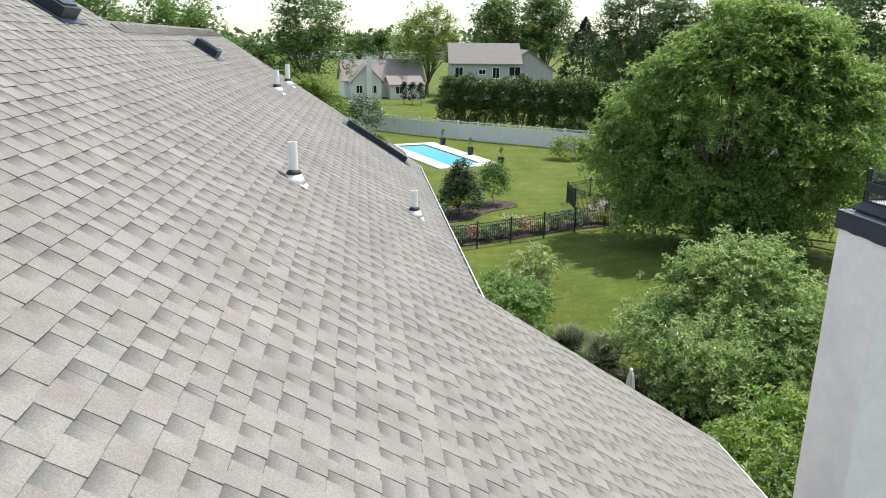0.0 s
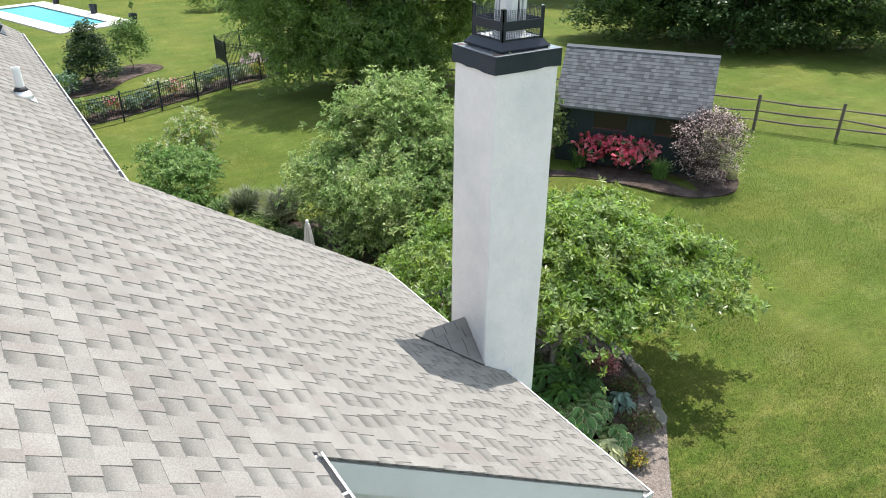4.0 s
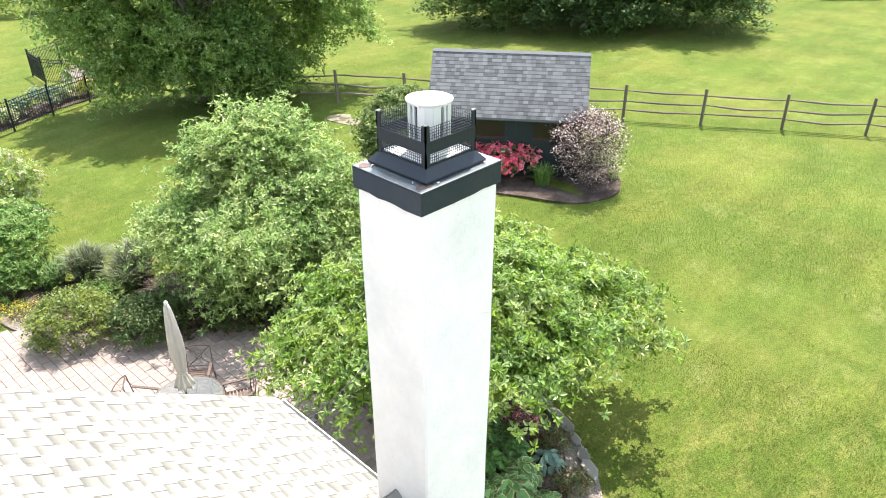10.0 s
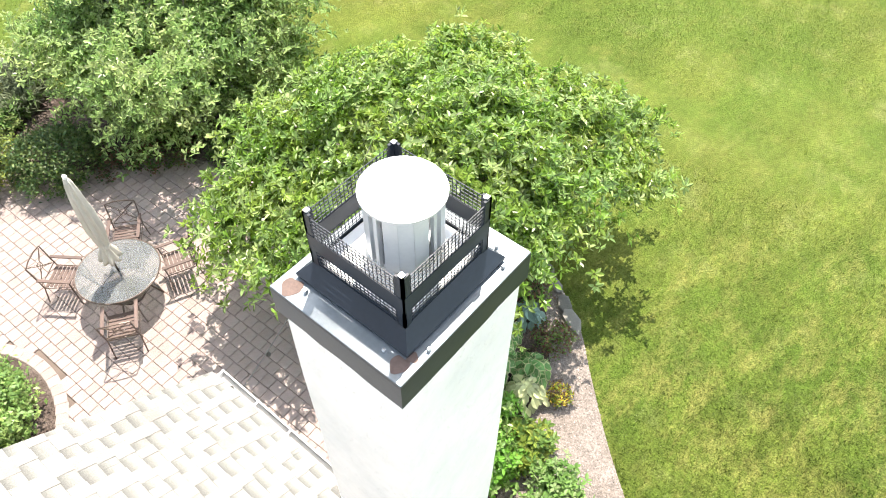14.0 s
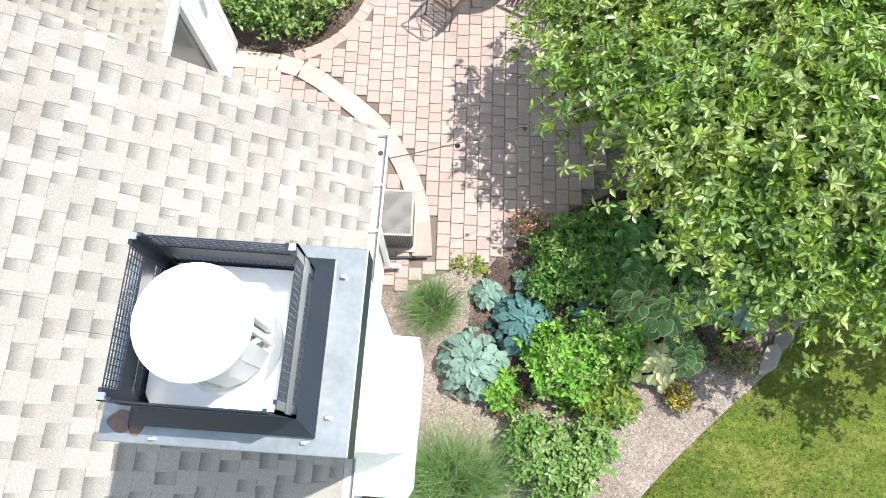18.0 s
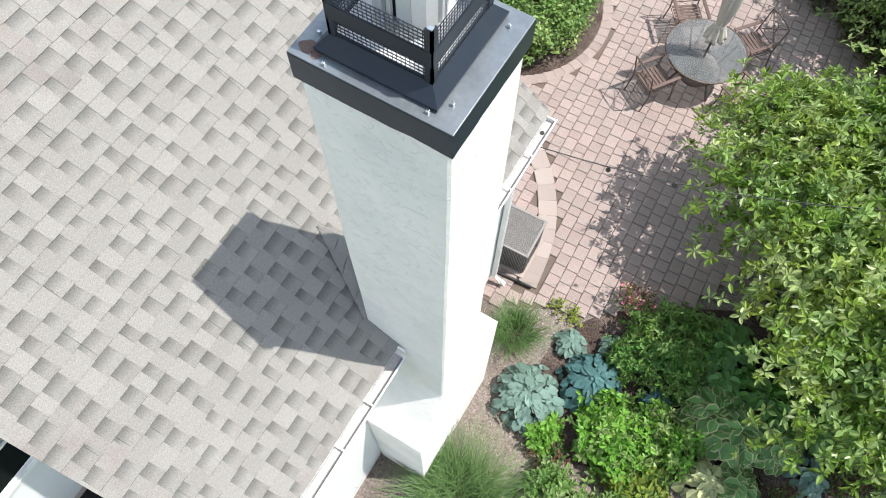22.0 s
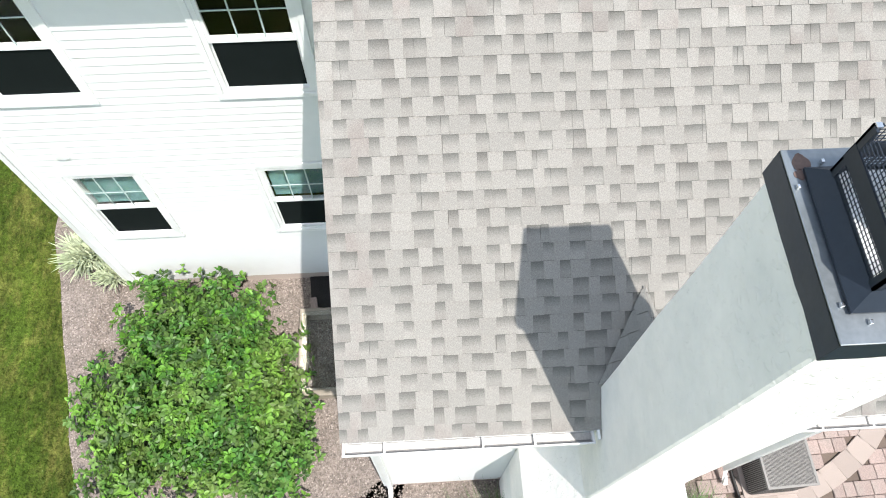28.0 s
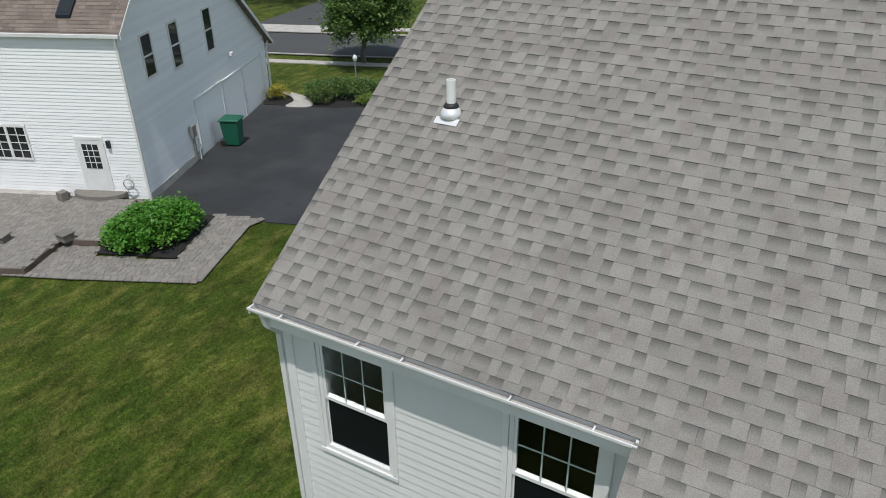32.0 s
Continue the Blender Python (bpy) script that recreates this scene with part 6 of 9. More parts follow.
grass_clump("ornamental_grass", 0.42, 4.10, 0.58, 0.55, 620, L_GRASS, "fine-bladed green ornamental grass beside the chimney foot", 21)
grass_clump("ornamental_grass", 0.88, 1.62, 1.10, 0.75, 2000, L_GRASS, "large arching clump of green ornamental grass", 22)
grass_clump("ornamental_grass", 0.45, 0.95, 0.45, 0.55, 320, L_GRASS, "small arching clump of green ornamental grass", 23)
shrub("leafy_perennial", 2.52, 3.50, [(-0.25, -0.1, 0.34, 0.5, 0.42, 0.28), (0.35, 0.2, 0.36, 0.45, 0.4, 0.28), (0.1, -0.4, 0.28, 0.35, 0.25, 0.22), (-0.5, 0.25, 0.28, 0.3, 0.25, 0.2)], 330, 4, 0.07, 0.10, [L_VIVID, L_CHERRY, L_VIVID], "bright green leafy perennial in the bed", 31, "perennial", inner=0.4, star=6)
shrub("leafy_perennial", 1.46, 3.01, [(0, 0, 0.2, 0.25, 0.22, 0.16)], 26, 3, 0.05, 0.11, [L_VIVID], "small bright green perennial", 32, "perennial", inner=0.4, star=6)
shrub("dark_shrub", 2.38, 4.92, [(0, 0.1, 0.42, 0.6, 0.6, 0.36), (0.4, 0.35, 0.36, 0.4, 0.4, 0.32), (-0.3, -0.35, 0.34, 0.4, 0.35, 0.3), (0.35, -0.3, 0.34, 0.35, 0.35, 0.28)], 420, 4, 0.06, 0.075, [L_TREE, L_SHRUB, L_BUSH], "dense mid-green leafy shrub beside the patio", 33, inner=0.45, star=5)
L_WEIGELA = leaf_material("pale_soft_green_leaf", (0.22, 0.31, 0.12), (0.30, 0.37, 0.17))
shrub("pale_shrub", 2.25, 2.12, [(-0.2, 0, 0.38, 0.45, 0.45, 0.34), (0.35, 0.15, 0.36, 0.4, 0.38, 0.3), (0.1, -0.35, 0.3, 0.4, 0.3, 0.26), (-0.45, 0.3, 0.28, 0.28, 0.28, 0.22)], 230, 4, 0.06, 0.10, [L_WEIGELA, L_BUSH, L_BUSH], "pale green leafed shrub by the lawn", 34, inner=0.4, star=5)
shrub("russet_plant", 1.62, 2.82, [(0, 0, 0.16, 0.22, 0.26, 0.14)], 24, 4, 0.06, 0.07, [L_RUSSET, L_DARK], "low dark russet plant in the mulch bed", 134, inner=0.4, star=5)
shrub("leafy_perennial", 2.85, 3.02, [(0, 0, 0.28, 0.42, 0.3, 0.26)], 80, 4, 0.06, 0.11, [L_LIME, L_TREE], "bright green leafy perennial in the bed", 135, "perennial", inner=0.4, star=6)
shrub("low_shrub", 4.55, 5.25, [(0, 0, 0.25, 0.5, 0.45, 0.25)], 120, 14, 0.06, 0.06, [L_DARK, L_TREE], "low dark green groundcover under the cherry tree", 136, inner=0.3)
shrub("low_shrub", 3.95, 6.6, [(0, 0, 0.25, 0.7, 0.6, 0.25)], 150, 14, 0.07, 0.06, [L_DARK, L_TREE], "low dark green groundcover under the cherry tree", 137, inner=0.3)
shrub("astilbe", 1.72, 5.42, [(0, 0, 0.35, 0.30, 0.22, 0.22)], 60, 10, 0.05, 0.05, [L_PINK, L_RUSSET, L_TREE], "pink-plumed astilbe at the patio's edge", 35, "perennial", inner=0.3)
shrub("barberry", 5.35, 5.35, [(0, 0, 0.30, 0.32, 0.32, 0.28)], 90, 14, 0.05, 0.05, [L_PINK, L_RUSSET], "rose-pink barberry in the curved bed", 36, inner=0.3)
shrub("low_shrub", 5.30, 4.55, [(0, 0, 0.2, 0.38, 0.34, 0.2)], 80, 14, 0.05, 0.05, [L_TREE, L_RUSSET], "low olive-green shrub behind the stones", 37, inner=0.3)
shrub("low_shrub", 4.75, 3.75, [(0, 0, 0.18, 0.34, 0.32, 0.18)], 70, 14, 0.05, 0.05, [L_TREE, L_RUSSET], "low olive and russet shrub behind the stones", 38, inner=0.3)
shrub("russet_plant", 3.95, 3.10, [(0, 0, 0.16, 0.22, 0.2, 0.15)], 50, 12, 0.04, 0.05, [L_RUSSET, L_YELLOW, L_LIME], "orange and russet leafed plant at the bed's edge", 39, "perennial", inner=0.3)
shrub("seedling", 0.9, 4.83, [(0, 0, 0.12, 0.3, 0.15, 0.1)], 22, 8, 0.05, 0.06, [L_LIME], "thin yellow-green seedlings in the gravel", 40, "perennial", inner=0.2)

# edging stones along the curved bed
rng_s = random.Random(9)
edge = smooth_line([(5.2, 3.6), (5.85, 4.55), (6.18, 5.5), (6.28, 6.4), (6.2, 7.2)], 6, closed=False)
stone_meshes = []
for k in range(5):
    o = []
    for i in range(7):
        a = 2 * math.pi * i / 7
        r = rng_s.uniform(0.75, 1.1)
        o.append((0.26 * r * math.cos(a), 0.13 * r * math.sin(a)))
    stone_meshes.append(Shape().loft([[(x * q, y * q, z) for x, y in o] for q, z in ((0.95, -0.05), (1.0, 0.035), (0.95, 0.055), (0.7, 0.062))]).mesh("edging_stone", M_STONE))
for i in range(0, len(edge) - 1, 2):
    (ax, ay), (bx, by) = edge[i], edge[min(i + 2, len(edge) - 1)]
    ob = part("edging_stone", stone_meshes[i // 2 % 5], M_STONE, m=pose((ax + bx) / 2, (ay + by) / 2, 0.03, 0, 0, math.degrees(math.atan2(by - ay, bx - ax)) + rng_s.uniform(-15, 15)) @ Matrix.Scale(rng_s.uniform(0.85, 1.2), 4))
    tagged(ob, "flat grey field stone edging the curved bed", "stone", "bed edging stones")

# rounded bushes round the patio
shrub("round_bush", -2.45, 9.75, [(0, 0, 0.55, 1.2, 1.35, 0.62)], 900, 22, 0.07, 0.085, [L_BUSH, L_CHERRY], "dense rounded bright green bush by the house wall", 41, inner=0.75)
sheet("bush_bed", [(-2.45 + 1.45 * math.cos(a), 9.75 + 1.6 * math.sin(a)) for a in [2 * math.pi * i / 24 for i in range(24)]], 0.05, M_MULCH, "round mulch bed under the bush", "garden bed")
shrub("south_shrub", -2.0, -2.5, [(0.1, 0, 0.5, 1.1, 1.0, 0.5), (-0.7, -0.5, 0.5, 0.7, 0.7, 0.45), (0.5, 0.8, 0.42, 0.7, 0.65, 0.4), (0.8, -0.6, 0.42, 0.75, 0.75, 0.4), (-0.7, 0.3, 0.5, 0.6, 0.6, 0.42), (1.2, 0.3, 0.4, 0.6, 0.9, 0.38), (0.0, -0.1, 0.95, 0.8, 0.8, 0.28), (0.3, -1.35, 0.3, 0.5, 0.4, 0.24), (1.35, -0.9, 0.34, 0.5, 0.5, 0.3), (1.3, 0.95, 0.42, 0.55, 0.55, 0.36), (0.2, 0.2, 0.5, 1.2, 1.2, 0.4)], 820, 6, 0.10, 0.09, [L_SHRUB, L_VIVID, L_SHRUB, L_TREE, L_BUSH, L_DARK], "loose green leafy shrub below the rear windows", 42, inner=0.4, aspect=0.62, spray=0.45, star=5)
shrub("south_shrub", -0.75, -1.45, [(0, 0, 0.4, 0.6, 0.5, 0.36)], 60, 6, 0.10, 0.08, [L_SHRUB, L_BUSH], "low green leafy shrub by the window well", 43, inner=0.45, aspect=0.62, star=5)
grass_clump("striped_hosta", -4.05, -4.5, 0.5, 0.4, 420, L_STRIPE, "white-striped strappy plant at the house corner", 44, 0.019, "perennial", lean=0.7)
grass_clump("striped_hosta", -3.72, -4.05, 0.36, 0.34, 220, L_STRIPE, "white-striped strappy plant at the house corner", 145, 0.019, "perennial", lean=0.7)
grass_clump("striped_hosta", -4.8, -4.62, 0.45, 0.36, 320, L_STRIPE, "white-striped strappy plant at the house corner", 45, 0.019, "perennial", lean=0.7)
shrub("twiggy_plant", 0.2, -0.45, [(0, 0, 0.16, 0.22, 0.25, 0.14)], 20, 8, 0.05, 0.04, [L_RUSSET], "low twiggy brown plant by the downspout", 46, "perennial", inner=0.2)

# basement window well with a clear cover
ww = thing("window_well", -2.27, -0.55, 0.0, label="concrete basement window well with a clear sloped cover", category="window well")
M_WELL = material("stained_tan_concrete", (0.34, 0.30, 0.25), 0.94, spec=0.1, vary=0.18, scale=4, fine=50, bump=0.35, tint=(0.22, 0.19, 0.15), tint_scale=3, tint_amount=0.7)
part("rim", Shape().box(-0.67, -0.62, -0.45, -0.55, 0.61, 0.22).box(0.55, -0.62, -0.45, 0.67, 0.61, 0.22).box(-0.55, -0.62, -0.45, 0.55, -0.5, 0.22), M_WELL, ww, bevel=0.012)
part("floor", Shape().box(-0.55, -0.5, -0.45, 0.55, 0.61, -0.40), M_WELL, ww, "dusty pale floor")
part("cover", Shape().add([(x, y, z + h) for h in (0.0, 0.008) for x, y, z in ((-0.6, -0.58, 0.228), (0.6, -0.58, 0.228), (0.6, 0.6, 0.42), (-0.6, 0.6, 0.42))], [(3, 2, 1, 0), (4, 5, 6, 7), (0, 1, 5, 4), (1, 2, 6, 5), (2, 3, 7, 6), (3, 0, 4, 7)]), M_GLASS, ww).visible_shadow = False
M_MULCH_AND_SHADE = material("black_mulch_and_shade", (0.022, 0.021, 0.021), 0.9, spec=0.3, vary=0.4, scale=6, fine=40, bump=1.0, dist=0.02)
# black sheet paints the deep shade on the gravel between the walls
sheet("cinder_patch", [(-3.58, -1.06), (-3.05, -1.02), (-2.96, -0.6), (-2.96, 0.05), (-3.58, 0.05)], 0.05, M_MULCH_AND_SHADE, "black sheet painting the shade in the corner of the two walls", "garden bed")
solid("loose_brick", Shape().box(-0.1, -0.05, 0, 0.1, 0.05, 0.06), M_PAVER, "loose red brick beside the window well", "brick", bevel=0.006, m=pose(-3.06, -0.98, 0.05, 0, 0, 8))

L_JUNIPER = leaf_material("juniper_needle", (0.13, 0.16, 0.085), (0.19, 0.21, 0.13), through=0.2)
sheet("garden_bed_far", smooth_line([(2.0, 13.3), (3.3, 12.4), (4.2, 11.0), (4.9, 10.6), (5.9, 11.6), (5.6, 13.2), (4.0, 15.2), (2.0, 16.6), (0.6, 17.8), (-0.5, 18.0), (-0.2, 16.0), (0.8, 14.4)]), 0.035, M_MULCH, "dark mulch bed beyond the patio", "garden bed")
# beyond the patio: clipped mounds and flowers
shrub("boxwood", 0.45, 14.55, [(0, 0, 0.55, 0.95, 0.9, 0.62)], 420, 20, 0.07, 0.07, [L_HEDGE, L_LIME], "clipped yellow-green mounded boxwood by the patio", 51, inner=0.7)
shrub("boxwood", 1.75, 13.45, [(0, 0, 0.5, 0.85, 0.8, 0.5)], 360, 20, 0.07, 0.07, [L_DARK, L_HEDGE], "dark green mounded boxwood by the patio", 52, inner=0.7)
shrub("low_shrub", 3.35, 12.25, [(0, 0, 0.4, 0.75, 0.6, 0.4)], 200, 18, 0.07, 0.06, [L_DARK, L_RUSSET, L_TREE], "low mixed shrub at the patio's far edge", 53, inner=0.5)
shrub("low_shrub", 4.35, 11.2, [(0, 0, 0.35, 0.6, 0.7, 0.35)], 160, 18, 0.07, 0.06, [L_DARK, L_TREE], "low green shrub at the patio's far edge", 54, inner=0.5)
shrub("low_shrub", 2.55, 12.75, [(0, 0, 0.22, 0.5, 0.35, 0.2)], 70, 14, 0.06, 0.06, [L_RUSSET, L_DARK], "russet groundcover at the patio's edge", 55, inner=0.4)
shrub("yellow_flowers", -0.35, 16.7, [(0, 0, 0.12, 0.7, 0.5, 0.12)], 90, 12, 0.06, 0.05, [L_YELLOW, L_BUSH], "low yellow flowers beside the patio", 56, "flowers", inner=0.2)
shrub("leafy_shrub", 0.35, 18.9, [(0, 0, 0.9, 1.1, 1.2, 0.9), (0.6, 0.8, 0.9, 0.8, 0.8, 0.75), (-0.3, 1.2, 1.2, 0.6, 0.6, 0.6)], 420, 4, 0.11, 0.12, [L_CHERRY, L_BUSH], "loose bright green shrub at the lawn's edge", 57, inner=0.4, star=5, spray=0.5)
grass_clump("daylily", 0.95, 17.35, 0.6, 0.55, 300, L_GRASS, "clump of strappy green daylily leaves", 160, 0.018, "perennial", lean=0.8)
shrub("low_shrub", 0.1, 17.75, [(0, 0, 0.5, 0.8, 0.6, 0.5)], 150, 5, 0.1, 0.1, [L_TREE, L_BUSH], "low green leafy shrub beside the daylilies", 161, inner=0.5, star=5)
shrub("low_shrub", 1.55, 15.75, [(0, 0, 0.25, 0.7, 0.55, 0.25)], 120, 5, 0.08, 0.08, [L_HEDGE, L_BUSH], "low green groundcover behind the boxwood", 162, inner=0.4, star=5)
grass_clump("juniper", 1.75, 17.0, 0.75, 0.95, 620, L_JUNIPER, "dull grey-green upright juniper by the bed", 58, 0.02, "shrub", lean=0.8)
grass_clump("juniper", 2.75, 16.4, 0.8, 0.9, 620, L_JUNIPER, "dull grey-green upright juniper by the bed", 59, 0.02, "shrub", lean=0.8)
grass_clump("juniper", 2.3, 15.9, 0.7, 0.7, 420, L_JUNIPER, "dull grey-green upright juniper by the bed", 159, 0.02, "shrub", lean=0.8)
grass_clump("daylily", 1.2, 17.9, 0.5, 0.5, 160, L_BUSH, "strappy green daylily clump", 60, 0.012, "perennial")
tree("dogwood", 1.85, 22.5, [(0, 0, 1.15, 1.0, 1.0, 0.7), (0.5, 0, 0.8, 0.7, 0.7, 0.5), (-0.5, 0.2, 0.8, 0.7, 0.7, 0.5), (0.1, 0, 1.75, 0.5, 0.5, 0.4), (0, 0, 0.5, 0.7, 0.7, 0.4)], 190, 3, 0.10, 0.12, [L_PALE, L_WHITE, L_CHERRY, L_LIME], 0.035, "small young dogwood with creamy white blossom", "small tree", 61, tips=26, inner=0.25, star=5, spray=0.3)
sheet("dogwood_bed", [(1.95 + 0.6 * math.cos(a), 22.2 + 0.7 * math.sin(a)) for a in [2 * math.pi * i / 16 for i in range(16)]], 0.0, M_MULCH, "small mulch ring under the dogwood", "garden bed")

# ---- shed ----
def shed():
    a, b = Vector((13.12, 15.49, 0)), Vector((16.08, 11.45, 0))
    u = (b - a).normalized()
    f = Vector((u.y, -u.x, 0))  # towards the house
    if f.x > 0:
        f = -f
    c = (a + b) / 2
    z0 = 0.6
    t_ = thing("garden_shed", c.x, c.y, z0, rz=math.degrees(math.atan2(u.y, u.x)), label="dark teal board garden shed with grey shingle roof", category="shed")
    # own axes: x along the ridge, -y or +y to the house
    s = 1 if (Matrix.Rotation(math.atan2(u.y, u.x), 3, "Z") @ Vector((0, 1, 0))).dot(f) > 0 else -1
    L, D, H, R = (b - a).length, 1.25, 2.05, 3.70
    rise = (R - H) / (D + 0.25)
    w = Shape()
    wins = [(-1.15, -0.05, 1.25, 1.82), (0.85, 1.95, 1.25, 1.82)]
    us = sorted({-L / 2 + 0.15, L / 2 - 0.15, *[q for k in wins for q in k[:2]]})
    zs = [0.0, 1.25, 1.82, H + 0.2]
    for i in range(len(us) - 1):
        for j in range(3):
            mu, mz = (us[i] + us[i + 1]) / 2, (zs[j] + zs[j + 1]) / 2
            if any(k[0] < mu < k[1] and k[2] < mz < k[3] for k in wins):
                continue
            w.box(us[i], s * D - 0.04, zs[j], us[i + 1], s * D + 0.04, zs[j + 1])
    part("wall", w, M_TEAL, t_)
    part("wall", Shape().box(-L / 2 + 0.15, -s * D - 0.04, 0, L / 2 - 0.15, -s * D + 0.04, H + 0.2), M_TEAL, t_)
    for e in (-1, 1):
        x = e * (L / 2 - 0.19)
        part("wall", Shape().add([(x + k, y, z) for k in (-0.04, 0.04) for y, z in ((-D + 0.04, 0), (D - 0.04, 0), (D - 0.04, H + 0.1), (0, R - 0.15), (-D + 0.04, H + 0.1))], [(0, 1, 2, 3, 4), (9, 8, 7, 6, 5)] + [(i, 5 + i, 5 + (i + 1) % 5, (i + 1) % 5) for i in range(5)]), M_TEAL, t_)
    n = 16
    for i in range(n):
        x = -L / 2 + 0.16 + (L - 0.32) * i / n
        if any(k[0] - 0.1 < x < k[1] + 0.1 for k in wins):
            part("batten", Shape().box(x - 0.015, s * (D + 0.055) - 0.012, 0.0, x + 0.015, s * (D + 0.055) + 0.012, 1.15), M_TEAL, t_)
        else:
            part("batten", Shape().box(x - 0.015, s * (D + 0.055) - 0.012, 0.0, x + 0.015, s * (D + 0.055) + 0.012, H - 0.02), M_TEAL, t_)
    for k in wins:
        yy = s * (D + 0.05)
        q = part("window", Shape().box(k[0] - 0.07, yy - 0.03, k[2] - 0.07, k[0], yy + 0.03, k[3] + 0.07).box(k[1], yy - 0.03, k[2] - 0.07, k[1] + 0.07, yy + 0.03, k[3] + 0.07).box(k[0], yy - 0.03, k[3], k[1], yy + 0.03, k[3] + 0.07).box(k[0], yy - 0.03, k[2] - 0.07, k[1], yy + 0.03, k[2]), M_TEAL, t_, "wide window with red sash")
        part("sash", Shape().box(k[0], s * D - 0.03, k[2], k[1], s * D + 0.02, k[2] + 0.06).box(k[0], s * D - 0.02, (k[2] + k[3]) / 2 - 0.012, k[1], s * D + 0.01, (k[2] + k[3]) / 2 + 0.012).box((k[0] + k[1]) / 2 - 0.012, s * D - 0.022, k[2] + 0.06, (k[0] + k[1]) / 2 + 0.012, s * D + 0.012, k[3]), M_RED_TRIM, q)
        part("pane", Shape().box(k[0], s * D - 0.03, k[2] + 0.06, k[1], s * D - 0.024, k[3]), M_SHED_PANE, q)
    part("floor", Shape().box(-L / 2 + 0.2, -D + 0.05, 0.0, L / 2 - 0.2, D - 0.05, 0.06), M_DARK, t_)
    for side in (-1, 1):
        d = Shape()
        d.add([(x, y, z) for x in (-L / 2, L / 2) for y, z in ((0, R - 0.06), (side * (D + 0.3), H - 0.06 - rise * 0.05), (side * (D + 0.3), H - rise * 0.05), (0, R))], [(0, 1, 2, 3), (7, 6, 5, 4), (0, 4, 5, 1), (1, 5, 6, 2), (2, 6, 7, 3), (3, 7, 4, 0)])
        r_ = part("roof", d, M_SHED_ROOF, t_)
        tabs = Shape()
        run = math.hypot(D + 0.3, R - H + rise * 0.05)
        rg = random.Random(4 + side)
        k = 0
        while k * 0.127 < run - 0.02:
            x = -L / 2 - rg.uniform(0, 0.3)
            while x < L / 2:
                x0, x1 = max(x, -L / 2), min(x + 0.147, L / 2)
                if x1 - x0 > 0.03:
                    q = []
                    for t, lift in ((k * 0.127, 0.014), (min(k * 0.127 + 0.14, run), 0.004)):
                        f_ = 1 - t / run
                        y, z = side * (D + 0.3) * f_, H - rise * 0.05 + (R - H + rise * 0.05) * (t / run)
                        q += [(x0, y, z + lift), (x1, y, z + lift)]
                    q += [(q[0][0], q[0][1], q[0][2] - 0.014), (q[1][0], q[1][1], q[1][2] - 0.014)]
                    tabs.add(q, [(0, 1, 3, 2), (4, 5, 1, 0)] if side > 0 else [(2, 3, 1, 0), (0, 1, 5, 4)])
                x += 0.152
            k += 1
        part("shingle_rest", tabs, M_SHED_ROOF, r_, kind="stuff")
    part("ridge_cap", Shape().add([(x, y, z) for x in (-L / 2, L / 2) for y, z in ((-0.08, R - 0.05), (0, R + 0.03), (0.08, R - 0.05))], [(0, 3, 4, 1), (1, 4, 5, 2)]), M_SHED_CAP, t_, "pale ridge capping")


L_WEIGELA2 = leaf_material("pale_viburnum_leaf", (0.20, 0.26, 0.09), (0.27, 0.32, 0.13))
# opaque pane: the dim shed interior is put into its brown colour
M_SHED_PANE = material("dark_brown_pane", (0.018, 0.012, 0.010), 0.35, vary=0.3, bump=0)
M_SHED_CAP = material("pale_ridge_shingle", (0.17, 0.175, 0.185), 0.9, vary=0.1, scale=4, fine=40)
shed()
shrub("viburnum", 11.5, 15.4, [(0, 0, 1.25, 1.3, 1.3, 1.3), (0.2, 0.1, 2.0, 0.8, 0.8, 0.7)], 1500, 4, 0.12, 0.105, [L_HEDGE, L_WEIGELA2, L_TREE, L_WEIGELA2], "tall green viburnum beside the shed", 71, inner=0.6, star=5, spray=0.35)
shrub("azalea", 13.35, 12.75, [(0, 0, 0.62, 0.7, 0.8, 0.48), (-0.45, 0.7, 0.58, 0.6, 0.65, 0.44), (0.35, -0.55, 0.58, 0.5, 0.55, 0.44)], 300, 3, 0.09, 0.09, [L_RED, L_PINK, L_RED, L_DARK], "red and pink flowering azalea in front of the shed", 72, inner=0.7, star=6, aspect=0.8)
shrub("ninebark", 14.75, 10.4, [(0, 0, 0.75, 0.95, 0.95, 0.75), (0, 0, 1.45, 1.2, 1.2, 0.7), (0.1, -0.1, 1.95, 0.8, 0.8, 0.4), (0, 0, 0.35, 0.6, 0.6, 0.35)], 900, 14, 0.12, 0.075, [L_NINEBARK, L_NINEBARK, L_BLOSSOM, L_NINEBARK, L_BLOSSOM], "dark-leaved ninebark covered in pale pink blossom", 73, inner=0.4, tips=60, spray=0.4)
grass_clump("daylily", 13.75, 11.3, 0.55, 0.7, 200, L_BUSH, "strappy bright green daylily clump", 74, 0.014, "perennial")
grass_clump("daylily", 12.35, 13.6, 0.5, 0.6, 180, L_BUSH, "strappy bright green daylily clump", 75, 0.014, "perennial")
grass_clump("dry_grass", 15.7, 9.95, 0.4, 0.5, 200, L_CREAM, "tuft of dry straw-coloured grass", 76, 0.008, "grass")
sheet("bare_patch", smooth_line([(12.9, 21.2), (13.0, 20.3), (13.3, 19.6), (13.8, 19.9), (13.7, 20.6), (13.9, 21.1), (13.3, 21.5)]), -0.01, M_SOIL_TAN, "bare tan patch in the lawn")


